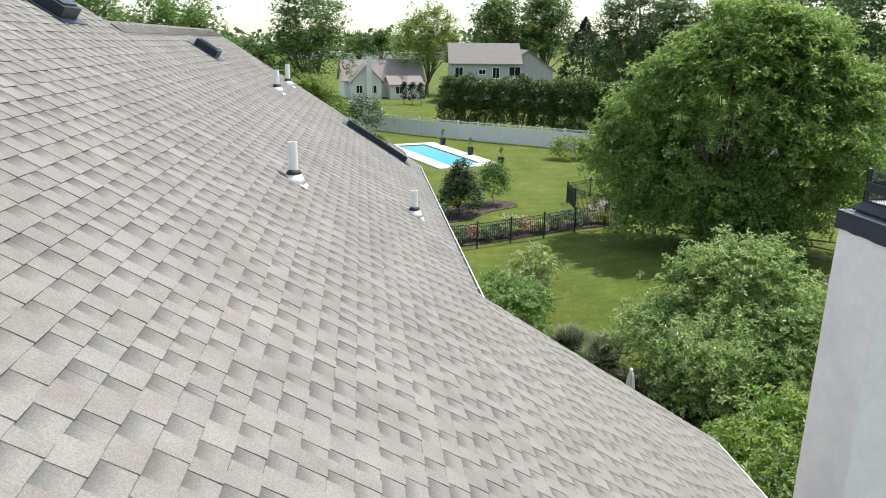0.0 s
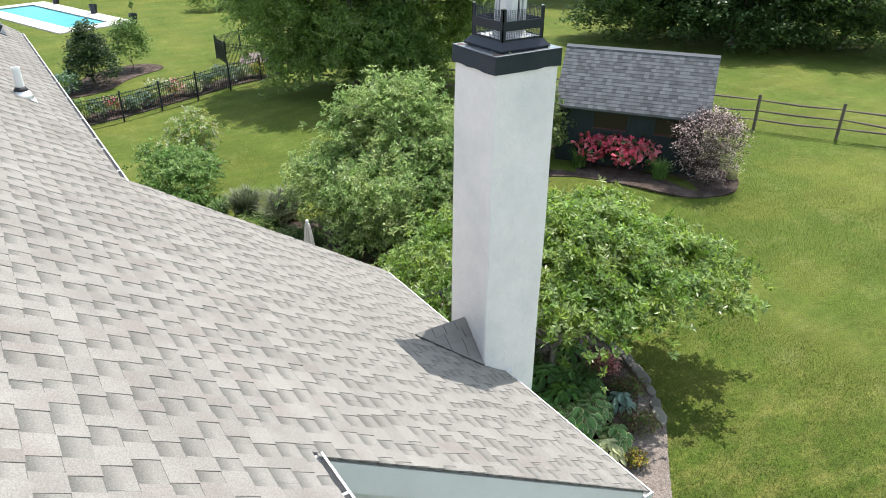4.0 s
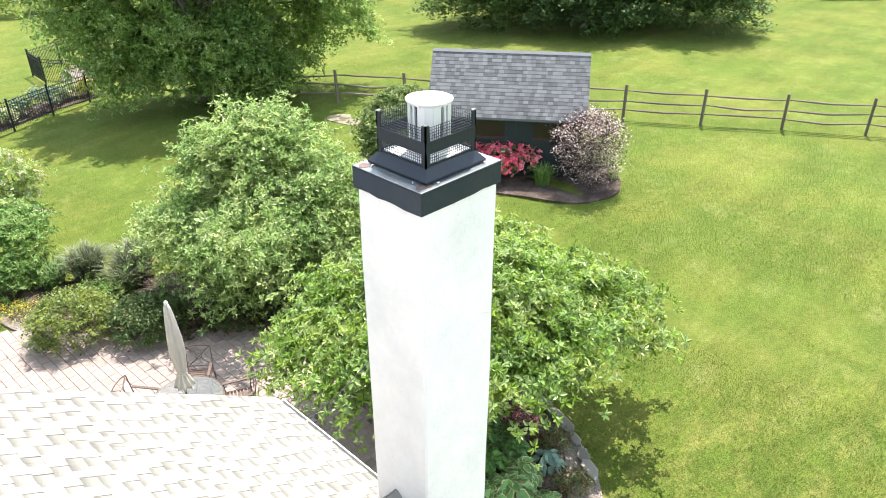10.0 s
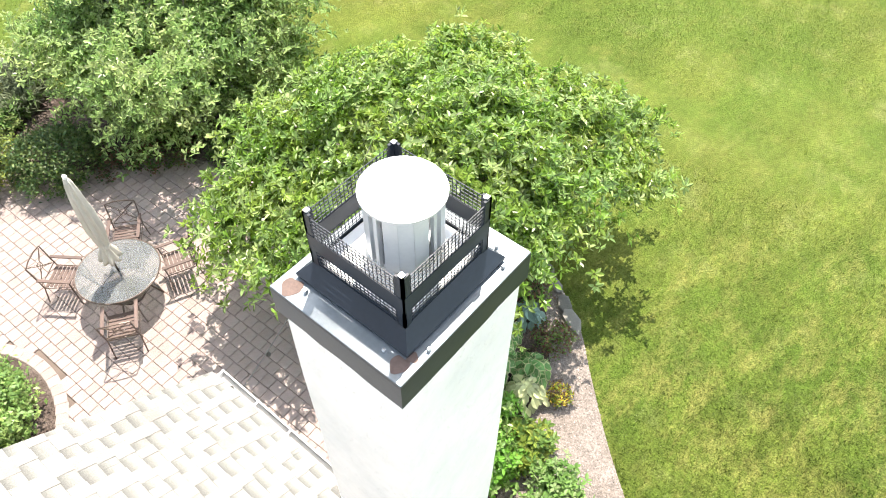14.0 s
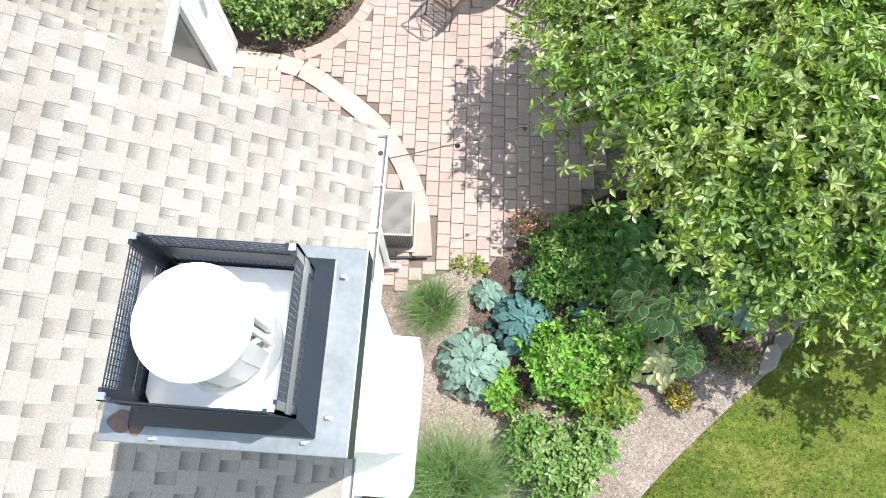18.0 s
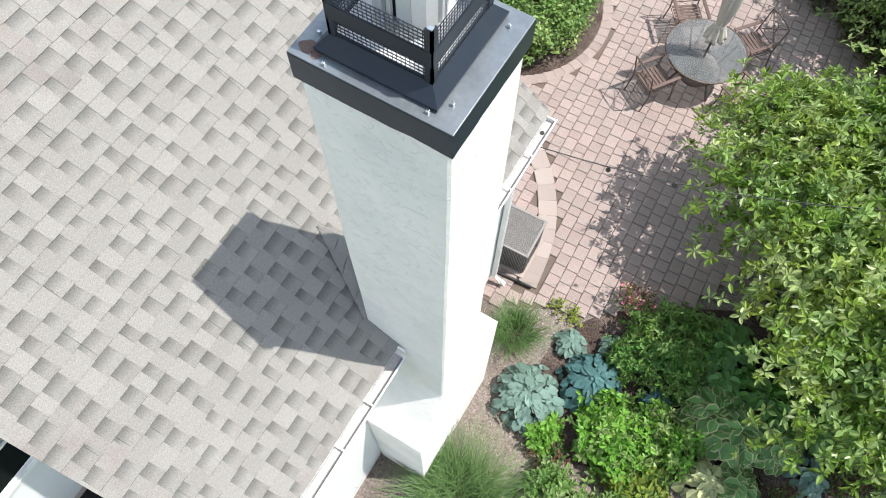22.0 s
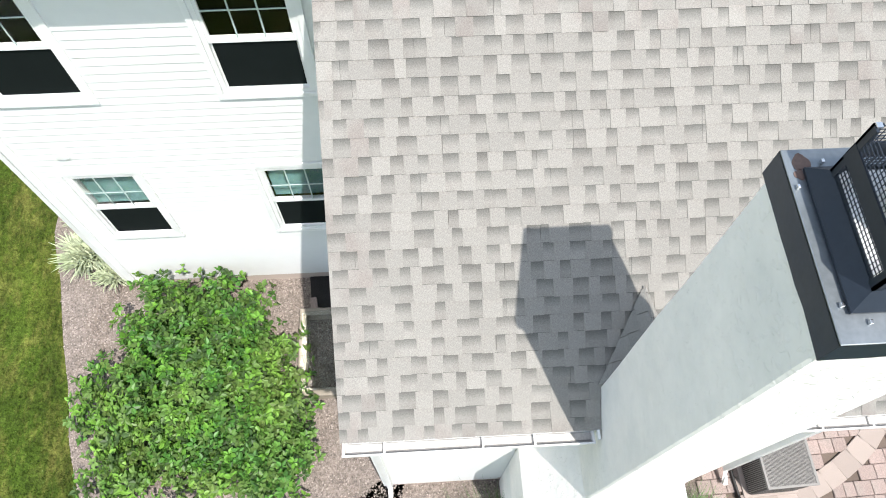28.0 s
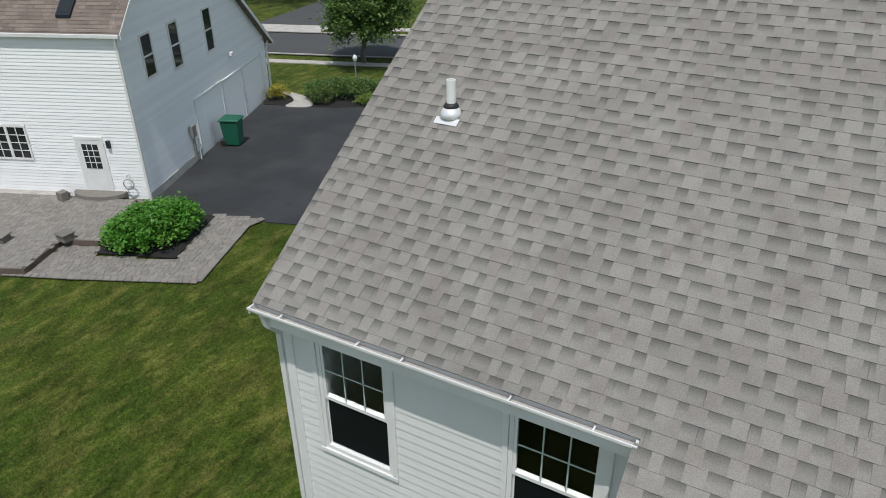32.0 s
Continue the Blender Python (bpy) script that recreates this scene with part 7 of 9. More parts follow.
# ---- split-rail fence ----
def rail_fence():
    t_ = thing("rail_fence", 20.94, 12.82, 0, label="weathered grey three-rail split-rail fence", category="fence")
    d = Vector((1.58, -2.47, 0))
    rg = random.Random(2)
    posts = [Vector((20.94, 12.82, 0)) + d * i for i in range(-7, 14)]
    o = Vector((20.94, 12.82, 0))
    for i, p in enumerate(posts):
        z = ground_z(p.x, p.y)
        q = p - o
        lean = rg.uniform(-0.04, 0.04)
        part("post", Shape().loft([[(q.x + s * 0.052 + lean * h, q.y + c * 0.048, z + h) for s, c in ((-1, -1), (1, -0.8), (0.9, 1), (-0.8, 1))] for h in (-0.1, 1.2, 1.36)]), M_WOOD, t_)
        if i:
            p0 = posts[i - 1] - o
            z0 = ground_z(posts[i - 1].x, posts[i - 1].y)
            for h in (0.38, 0.74, 1.12):
                sag = rg.uniform(-0.12, 0.04)
                a, b = Vector((p0.x, p0.y, z0 + h + rg.uniform(-0.03, 0.03))), Vector((q.x, q.y, z + h + rg.uniform(-0.03, 0.03)))
                m_ = (a + b) / 2 + Vector((0, 0, sag))
                part("rail", Shape().tube([a, a.lerp(m_, 0.5), m_, m_.lerp(b, 0.5), b], [0.026, 0.045, 0.048, 0.04, 0.028], 5), M_WOOD, t_)


rail_fence()


# ---- black garden fence ----
def picket_fence(pts, label, seed, height=1.2):
    o = Vector((pts[0][0], pts[0][1], 0))
    t_ = thing("metal_fence", o.x, o.y, 0, label=label, category="fence")
    for i in range(len(pts) - 1):
        a, b = Vector((*pts[i], 0)), Vector((*pts[i + 1], 0))
        za, zb = ground_z(*pts[i]), ground_z(*pts[i + 1])
        for p, z in ((a, za),) + (((b, zb),) if i == len(pts) - 2 else ()):
            q = p - o
            part("post", Shape().box(q.x - 0.035, q.y - 0.035, z - 0.1, q.x + 0.035, q.y + 0.035, z + height + 0.08).box(q.x - 0.045, q.y - 0.045, z + height + 0.08, q.x + 0.045, q.y + 0.045, z + height + 0.11), M_BLACK, t_)
        n = max(2, round((b - a).length / 0.105))
        for h in (0.15, height - 0.18, height - 0.03):
            part("rail", Shape().tube([a - o + Vector((0, 0, za + h)), b - o + Vector((0, 0, zb + h))], 0.018, 4), M_BLACK, t_)
        sh = Shape()
        for k in range(1, n):
            q = (a - o).lerp(b - o, k / n)
            z = za + (zb - za) * k / n
            sh.box(q.x - 0.009, q.y - 0.009, z + 0.05, q.x + 0.009, q.y + 0.009, z + height + (0.03 if k % 2 else -0.02))
        part("picket_run", sh, M_BLACK, t_, kind="stuff")


picket_fence([(-5.0, 27.6), (-3.1, 28.1), (-1.1, 28.7), (0.75, 29.2), (2.52, 29.9), (4.26, 30.3), (5.97, 30.8), (7.74, 31.4), (8.92, 31.7)], "black metal picket fence round the garden", 1)
picket_fence([(8.92, 31.7), (8.9, 34.2), (7.7, 36.6), (7.86, 38.8), (9.7, 40.0), (11.8, 39.8), (13.4, 38.6)], "black metal picket fence with a gate corner", 2)
sheet("fenced_bed", smooth_line([(-4, 28.6), (-1, 29.3), (2.5, 30.4), (6, 31.4), (8.6, 32.2), (7.6, 33.6), (4, 32.4), (0.5, 31.2), (-4, 30.2)]), 0.01, M_MULCH, "mulched flower bed behind the fence", "garden bed")
sheet("gate_path", smooth_line([(8.4, 35.6), (10.5, 35.0), (12.5, 36.5), (12.0, 38.6), (9.5, 38.8)]), 0.02, M_GRAVEL, "pale gravel patch inside the gate", "path")
rg = random.Random(31)
for i in range(16):
    f_ = (i + 0.5) / 16
    x, y = -3.5 + 12.0 * f_, 29.3 + 3.4 * f_ + rg.uniform(-0.2, 0.5)
    r = rg.uniform(0.4, 0.75)
    shrub("bed_plant", x, y, [(0, 0, r * 0.8, r, r, r * 0.7)], 60, 12, 0.1, 0.12, rg.choice(([L_BUSH, L_LIME], [L_BUSH, L_WHITE], [L_TREE, L_YELLOW], [L_HEDGE, L_BLUE], [L_TREE, L_PINK])), "leafy flowering plant behind the black fence", 200 + i, "perennial", tips=4, group="plants behind the fence", inner=0.3)
tree("arborvitae", 0.9, 36.0, [(0, 0, 0.9, 1.25, 1.25, 0.9), (0, 0, 1.7, 0.95, 0.95, 0.8), (0, 0, 2.4, 0.5, 0.5, 0.7)], 420, 18, 0.14, 0.14, [L_CONIFER, L_DARK], 0.08, "dense dark green conical arborvitae", "conifer", 81, inner=0.7)
shrub("young_tree", 3.2, 38.5, [(0, 0, 1.4, 0.85, 0.85, 1.2)], 200, 16, 0.16, 0.14, [L_TREE, L_BUSH], "young green shrub beside the pool lawn", 82, inner=0.5)
shrub("low_shrub", -0.7, 35.0, [(0, 0, 0.5, 0.8, 0.7, 0.5)], 130, 14, 0.12, 0.12, [L_BUSH, L_BLUE], "low grey-green shrub beside the arborvitae", 83, inner=0.5)
sheet("conifer_bed", smooth_line([(-1.6, 34.4), (0.8, 34.5), (2.6, 36.4), (4.6, 37.9), (4.2, 39.4), (2.4, 39.4), (0.2, 37.4)]), 0.01, M_MULCH, "dark mulch under the evergreens", "garden bed")
shrub("fence_shrub", 13.0, 55.5, [(0, 0, 0.9, 2.0, 1.4, 1.0), (1.8, -0.6, 0.7, 1.4, 1.2, 0.8)], 220, 14, 0.22, 0.22, [L_LIME, L_BUSH], "broad bright green shrub along the white fence", 84, inner=0.5)


# ---- pool ----
def pool():
    a = Vector((1.3, 51.0, 0))
    t_ = thing("swimming_pool", a.x, a.y, 0.0, rz=18, label="rectangular turquoise swimming pool with pale concrete deck", category="pool")
    # own axes: x across, y along
    W, L, m = 5.6, 14.0, 1.1
    z = 0.06
    sh = Shape()
    sh.box(0, 0, -0.05, W, m, z).box(0, L - m, -0.05, W, L, z).box(0, m, -0.05, m, L - m, z).box(W - m - 0.2, m, -0.05, W, L - m, z)
    part("deck", sh, M_CONCRETE_PALE, t_, "pale concrete pool deck")
    part("coping", Shape().box(m - 0.05, m - 0.05, z, W - m - 0.15, m + 0.15, z + 0.03).box(m - 0.05, L - m - 0.15, z, W - m - 0.15, L - m + 0.05, z + 0.03).box(m - 0.05, m + 0.15, z, m + 0.15, L - m - 0.15, z + 0.03).box(W - m - 0.35, m + 0.15, z, W - m - 0.15, L - m - 0.15, z + 0.03), M_CONCRETE_PALE, t_)
    part("water", Shape().box(m + 0.1, m + 0.1, -0.1, W - m - 0.3, L - m - 0.1, -0.01), M_WATER, t_, "clear turquoise water")


M_CONCRETE_PALE = material("pale_pool_concrete", (0.62, 0.59, 0.55), 0.85, vary=0.08, scale=0.8, fine=20, bump=0.1)
pool()


def pot(x, y, seed):
    t_ = thing("planter", x, y, 0.06, label="black planter with a thin young plant", category="planter", group="planters round the pool")
    part("pot", Shape().turn([(0.22, 0), (0.3, 0.6), (0.32, 0.64), (0.27, 0.64), (0.26, 0.58)], 16), M_BLACK, t_)
    rng = np.random.default_rng(seed)
    c, p = crown_points(rng, [(0, 0, 1.0, 0.15, 0.15, 0.5)], 18, 8, 0.06)
    part("plant", quads("plant", leaf_quads(rng, p, 0.12), L_TREE), L_TREE, t_, kind="stuff")
    part("stem", Shape().tube([(0, 0, 0.55), (0, 0, 1.45)], 0.012, 5), M_BARK, t_)


for i, (x, y) in enumerate(((6.3, 52.2), (4.7, 57.9), (3.0, 64.2))):
    pot(x, y, 300 + i)


# ---- white vinyl fence ----
def vinyl_fence(pts):
    t_ = thing("vinyl_fence", pts[0][0], pts[0][1], 0, label="pale vinyl privacy fence with lattice top", category="fence")
    o = Vector((*pts[0], 0))
    for i in range(len(pts) - 1):
        a, b = Vector((*pts[i], 0)) - o, Vector((*pts[i + 1], 0)) - o
        n = round((b - a).length / 2.4)
        for k in range(n):
            p, q = a.lerp(b, k / n), a.lerp(b, (k + 1) / n)
            ang = math.atan2(q.y - p.y, q.x - p.x)
            m = pose(p.x, p.y, ground_z(p.x + o.x, p.y + o.y), 0, 0, math.degrees(ang))
            L = (q - p).length
            part("post", Shape().box(-0.065, -0.065, -0.05, 0.065, 0.065, 1.85).box(-0.08, -0.08, 1.85, 0.08, 0.08, 1.9), M_VINYL, t_, m=m)
            part("panel", Shape().box(0.065, -0.02, 0.05, L - 0.065, 0.02, 1.45), M_VINYL, t_, m=m)
            part("rail", Shape().box(0.065, -0.03, 1.45, L - 0.065, 0.03, 1.53).box(0.065, -0.03, 1.74, L - 0.065, 0.03, 1.8), M_VINYL, t_, m=m)
            lat = Shape()
            for j in range(int(L / 0.12)):
                x = 0.09 + j * 0.12
                lat.add([(x, -0.005, 1.53), (x + 0.03, -0.005, 1.53), (x + 0.24, -0.005, 1.74), (x + 0.21, -0.005, 1.74)], [(0, 1, 2, 3)]) if x + 0.25 < L else None
            part("lattice", lat, M_VINYL, t_, m=m, kind="stuff")


vinyl_fence([(-20.0, 92.0), (-6.0, 79.5), (5.0, 68.6), (17.6, 58.6), (30.0, 50.0)])


# ---- trees and houses beyond ----
def far_tree(x, y, h, w, mats, seed, label, leaf=0.45, n=420, base=0.18, top=1.0, name="tree", cat="tree"):
    r = w / 2
    rg_ = random.Random(seed)
    c = base + (1 - base) / 2
    lobes = [(0, 0, h * c, r * 0.8, r * 0.8, h * (1 - base) * 0.45), (r * 0.4, r * 0.2, h * (c - 0.1), r * 0.65, r * 0.65, h * 0.25), (-r * 0.4, -r * 0.2, h * (c - 0.14), r * 0.65, r * 0.65, h * 0.25), (rg_.uniform(-1, 1) * r * 0.3, rg_.uniform(-1, 1) * r * 0.3, h * (c + 0.17), r * 0.55, r * 0.55, h * 0.2), (-r * 0.25, r * 0.45, h * (c + 0.02), r * 0.6, r * 0.6, h * 0.25)]
    if base < 0:
        lobes += [(r * 0.3 * math.cos(k), r * 0.3 * math.sin(k), h * 0.13, r * 0.8, r * 0.8, h * 0.14) for k in (0.5, 2.6, 4.7)]
    leaf *= 0.72
    return tree(name, x, y, lobes, n, 30, leaf * 1.6, leaf, mats, 0.022 * h, label, cat, seed, tips=18, inner=0.45, spray=leaf * 2.6, up=0.8)


def spruce(x, y, h, w, seed, label):
    t_ = thing("spruce", x, y, ground_z(x, y), label=label, category="conifer")
    rng = np.random.default_rng(seed)
    z = rng.uniform(0.03, 1, 3800) ** 1.4
    a = rng.uniform(0, 2 * np.pi, 3800)
    layer = 0.8 + 0.35 * np.abs(np.sin(z * 28))
    r = (1 - z) ** 0.85 * w / 2 * layer * rng.uniform(0.45, 1.0, 3800) ** 0.5
    p = np.stack([r * np.cos(a), r * np.sin(a), h * z - r * 0.2], 1)
    part("crown", quads("crown", leaf_quads(rng, p, 0.6, 0.35, 0.3, 0.8), L_CONIFER), L_CONIFER, t_, kind="stuff")
    part("trunk", Shape().tube([(0, 0, 0), (0, 0, h * 0.9)], [0.025 * h, 0.004 * h], 6), M_BARK, t_)


GREEN = "leafy deciduous tree beyond the fence"
CLUMP = ((32.0, 28.6, 10.5, 9.5, [L_DARK, L_TREE], 0.34), (34.0, 23.6, 9.5, 9.0, [L_DARK, L_DARK], 0.34), (38.5, 19.6, 10.0, 9.5, [L_DARK, L_TREE], 0.34), (40.5, 25.8, 12.0, 10.0, [L_DARK, L_TREE], 0.36))
NORTH_TREES = ((-10.0, 82.0, 17.0, 10.5, [L_DARK, L_BUSH, L_TREE], 0.5), (-9.0, 66.0, 6.8, 6.0, [L_LIME, L_BUSH], 0.35), (-27.0, 60.0, 17.5, 13.0, [L_BUSH, L_TREE], 0.5), (-20.0, 62.0, 14.0, 11.0, [L_BUSH, L_TREE], 0.5), (-17.0, 78.0, 10.0, 8.0, [L_TREE, L_DARK], 0.45))
MIDDLE_TREES = ((7.5, 132.0, 17.0, 15.0, [L_LIME, L_BUSH], 0.6), (25.0, 148.0, 20.0, 16.0, [L_DARK, L_TREE], 0.8), (35.0, 152.0, 22.0, 14.0, [L_DARK, L_TREE], 0.8), (33.0, 82.0, 17.0, 9.0, [L_DARK, L_TREE], 0.5), (38.0, 76.0, 18.0, 10.0, [L_DARK, L_TREE], 0.5), (29.5, 90.0, 10.0, 6.0, [L_TREE, L_LIME], 0.45), (26.0, 79.0, 17.5, 9.5, [L_DARK, L_DARK], 0.45), (33.0, 56.0, 17.0, 11.0, [L_DARK, L_DARK], 0.45), (43.0, 47.0, 16.0, 10.0, [L_DARK, L_TREE], 0.45))
EAST_TREES = ((40.0, 58.0, 17.0, 11.0, [L_DARK, L_TREE], 0.5), (48.0, 52.0, 16.0, 11.0, [L_DARK, L_TREE], 0.5), (34.0, 46.0, 9.0, 8.0, [L_LIME, L_TREE], 0.4), (55.0, 40.0, 14.0, 11.0, [L_DARK, L_TREE], 0.5), (60.0, 5.0, 13.0, 11.0, [L_TREE, L_BUSH], 0.5), (70.0, 30.0, 15.0, 12.0, [L_TREE, L_DARK], 0.6))
for i, (x, y, h, w, mats, leaf) in enumerate(CLUMP + NORTH_TREES + MIDDLE_TREES + EAST_TREES):
    far_tree(x, y, h, w, mats, 400 + i, GREEN if i > 3 else "dense dark green tree in the clump behind the fence", leaf, 1100 if i < 4 else 420, base=-0.12 if i < 4 else 0.1)
spruce(26.0, 96.0, 12.8, 12.5, 451, "dark pointed spruce beside the grey house")
for i in range(13):
    f_ = i / 12
    x, y = 5.4 + 22.0 * f_, 77.5 - 12.0 * f_
    tree("hedge_evergreen", x, y, [(0, 0, 1.6, 1.5, 1.4, 1.6), (0, 0, 3.2, 1.5, 1.4, 1.8), (0, 0, 4.5, 1.2, 1.2, 1.3 + 0.3 * math.sin(i * 2.1))], 380, 16, 0.22, 0.26, [L_HEDGE, L_DARK], 0.1, "tall dense evergreen in the boundary hedge", "hedge", 460 + i, tips=8, inner=0.75, group="boundary hedge")
shrub("silver_shrub", -4.6, 72.0, [(0, 0, 1.9, 2.4, 2.0, 1.9)], 200, 14, 0.35, 0.3, [L_BLUE, L_HEDGE], "grey-green rounded shrub by the white fence", 470, inner=0.6)
for i, (x, y) in enumerate(((2.0, 110.0), (3.3, 110.5), (4.6, 109.5))):
    tree("cypress", x, y, [(0, 0, 1.7, 0.55, 0.55, 1.8)], 70, 14, 0.14, 0.22, [L_CONIFER], 0.06, "small dark columnar cypress beside the white house", "conifer", 480 + i, tips=3, inner=0.6, group="cypresses")

M_FAR_GREY = material("grey_house_siding", (0.40, 0.41, 0.42), 0.6, vary=0.05, scale=0.4, fine=8, bump=0.05)
M_FAR_WHITE = material("white_house_wall", (0.68, 0.68, 0.66), 0.7, vary=0.05, scale=0.4, fine=8, bump=0.05)
M_FAR_ROOF = material("far_grey_roof", (0.20, 0.185, 0.17), 0.9, vary=0.12, scale=0.8, fine=12, bump=0.1)
M_FAR_BROWN = material("far_brown_roof", (0.24, 0.21, 0.195), 0.9, vary=0.12, scale=0.8, fine=12, bump=0.1)


def far_house(x, y, rz, wings, wall_mat, roof_mat, label, wins=()):
    """wings: x0, x1, y0, y1, eave, ridge and the ridge's axis, in the house's own axes."""
    t_ = thing("far_house", x, y, 0, rz=rz, label=label, category="house")
    for x0, x1, y0, y1, e, r, ax in wings:
        w = Shape()
        if ax == "x":
            ym = (y0 + y1) / 2
            w.add([(xx, yy, zz) for xx in (x0, x1) for yy, zz in ((y0, 0), (y1, 0), (y1, e), (ym, r - 0.12), (y0, e))], [(0, 4, 3, 2, 1), (5, 6, 7, 8, 9)] + [(i, (i + 1) % 5, 5 + (i + 1) % 5, 5 + i) for i in range(5)])
            part("wall", w, wall_mat, t_)
            o = 0.4
            k = (r - e) / (ym - y0)
            for s, ye in ((-1, y0), (1, y1)):
                part("roof", Shape().add([(xx, yy, zz) for xx in (x0 - o, x1 + o) for yy, zz in ((ym, r), (ye + s * o, e - k * o), (ye + s * o, e - k * o + 0.16), (ym, r + 0.16))], [(0, 1, 2, 3), (7, 6, 5, 4), (0, 4, 5, 1), (1, 5, 6, 2), (2, 6, 7, 3), (3, 7, 4, 0)]), roof_mat, t_)
        else:
            xm = (x0 + x1) / 2
            w.add([(xx, yy, zz) for yy in (y0, y1) for xx, zz in ((x0, 0), (x1, 0), (x1, e), (xm, r - 0.12), (x0, e))], [(0, 1, 2, 3, 4), (9, 8, 7, 6, 5)] + [(i, 5 + i, 5 + (i + 1) % 5, (i + 1) % 5) for i in range(5)])
            part("wall", w, wall_mat, t_)
            o = 0.4
            k = (r - e) / (xm - x0)
            for s, xe in ((-1, x0), (1, x1)):
                part("roof", Shape().add([(xx, yy, zz) for yy in (y0 - o, y1 + o) for xx, zz in ((xm, r), (xe + s * o, e - k * o), (xe + s * o, e - k * o + 0.16), (xm, r + 0.16))], [(0, 1, 2, 3), (7, 6, 5, 4), (0, 4, 5, 1), (1, 5, 6, 2), (2, 6, 7, 3), (3, 7, 4, 0)]), roof_mat, t_)
    for xx, yy, zz, ww, hh in wins:
        q = part("window", Shape().box(xx - ww / 2 - 0.1, yy - 0.06, zz - 0.1, xx - ww / 2, yy + 0.02, zz + hh + 0.1).box(xx + ww / 2, yy - 0.06, zz - 0.1, xx + ww / 2 + 0.1, yy + 0.02, zz + hh + 0.1).box(xx - ww / 2, yy - 0.06, zz + hh, xx + ww / 2, yy + 0.02, zz + hh + 0.1).box(xx - ww / 2, yy - 0.06, zz - 0.1, xx + ww / 2, yy + 0.02, zz), M_TRIM, t_)
        part("pane", Shape().box(xx - ww / 2, yy - 0.03, zz, xx + ww / 2, yy - 0.01, zz + hh), M_DARK_GLASS, q)
        part("muntin", Shape().box(xx - 0.03, yy - 0.05, zz, xx + 0.03, yy - 0.03, zz + hh), M_TRIM, q)
    return t_


M_DARK_GLASS = material("dark_window_glass", (0.02, 0.024, 0.026), 0.06, vary=0.1, bump=0)
far_house(9.6, 112.5, -4, [(0, 11, 0, 9, 6.3, 9.2, "x"), (8.5, 16.8, 2.5, 12, 5.2, 8.2, "y")], M_FAR_GREY, M_FAR_ROOF, "two-storey grey house with hipped brown-grey roof", [(1.3, 0, 4.0, 1.2, 1.6), (5.0, 0, 4.6, 1.0, 0.7), (7.2, 0, 4.0, 1.0, 1.6), (10.2, 0, 4.0, 1.8, 1.7)])
far_house(-7.5, 124.0, 8, [(0, 14, 0, 8, 3.0, 6.2, "x"), (1.0, 6.0, -3.0, 2, 3.0, 5.6, "y"), (7.5, 13, -3.4, 2, 2.4, 3.6, "x")], M_FAR_WHITE, M_FAR_BROWN, "low white house with brown roof and white chimney", [(2.2, -3.0, 1.0, 1.0, 1.2), (4.6, -3.0, 1.0, 1.0, 1.2), (9.0, -3.4, 0.9, 1.2, 1.1)])
solid("far_chimney", Shape().box(-0.5, -0.5, 0, 0.5, 0.5, 6.6).box(-0.42, -0.42, 6.6, 0.42, 0.42, 7.0), M_FAR_WHITE, "white chimney stack on the low house", "chimney", m=pose(-3.2, 120.6, 0))
far_house(61.0, 13.0, 60, [(0, 12, 0, 8, 3.2, 6.0, "x")], M_FAR_WHITE, M_FAR_ROOF, "white house across the far lawn", [(3, 0, 1.0, 1.0, 1.3), (8, 0, 1.0, 1.0, 1.3)])
solid("greenhouse_row", Shape().box(-40, -6, 0, 70, 6, 4.0), M_FAR_WHITE, "long pale low building far across the fields", "building", m=pose(-5, 420, 0, 0, 0, 4), bevel=0.5)
rng_w = np.random.default_rng(77)
far_pts = []
for k in range(260):
    a = rng_w.uniform(-0.9, 1.4)
    d_ = rng_w.uniform(380, 900)
    h = rng_w.uniform(8, 15) + (d_ - 300) * 0.014
    c = np.array([d_ * math.sin(a), d_ * math.cos(a), h * 0.5])
    far_pts.append(c + rng_w.normal(size=(34, 3)) * (h * 0.55, h * 0.55, h * 0.3))
far_pts = np.concatenate(far_pts)
far_pts[:, 2] = np.abs(far_pts[:, 2])
tagged(part("far_woods", quads("far_woods", leaf_quads(rng_w, far_pts, 5.0, 0.8, 0.3), L_DARK), L_DARK), "distant wooded rise along the horizon", "woods", kind="stuff")
for i, (x, y, h) in enumerate(((-5, 255, 13), (3, 262, 14), (-28, 270, 12), (22, 290, 13))):
    far_tree(x, y, h, 11, [L_DARK, L_TREE], 500 + i, "round tree far across the fields", 1.0, 160)

# ---- the neighbour's garage wing, drive and street ----
NB = Vector((-13.3, -18.9, 0))
NU = math.degrees(math.atan2(-0.385, -0.923))  # along the garage front
nb = thing("neighbour_house", NB.x, NB.y, 0, rz=NU, label="white vinyl-sided neighbouring house with three-door garage gable", category="house")
# own axes: x along the garage front, y to its left, which is into the house
M_NB = material("cool_white_siding", (0.88, 0.885, 0.89), 0.5, vary=0.03, scale=0.6, fine=10, bump=0.03, island=0.05)
M_NB_ROOF = material("neighbour_brown_shingle", (0.19, 0.155, 0.135), 0.92, spec=0.2, vary=0.2, scale=1.5, fine=60, bump=0.4, island=0.2)
GW, GP, GE = 12.4, 4.3, 5.75
EZ = 2.95
pk = 9.4
wins = [(1.45, 2.08, 3.9, 5.22), (3.42, 4.05, 3.7, 5.2), (6.27, 6.92, 3.6, 5.15)]
doors = [(4.4, 6.9, 0.0, 2.15), (7.1, 9.1, 0.0, 2.1), (9.4, 11.6, 0.0, 2.1)]
sh = Shape()
step_ = 0.115
z = 0.0
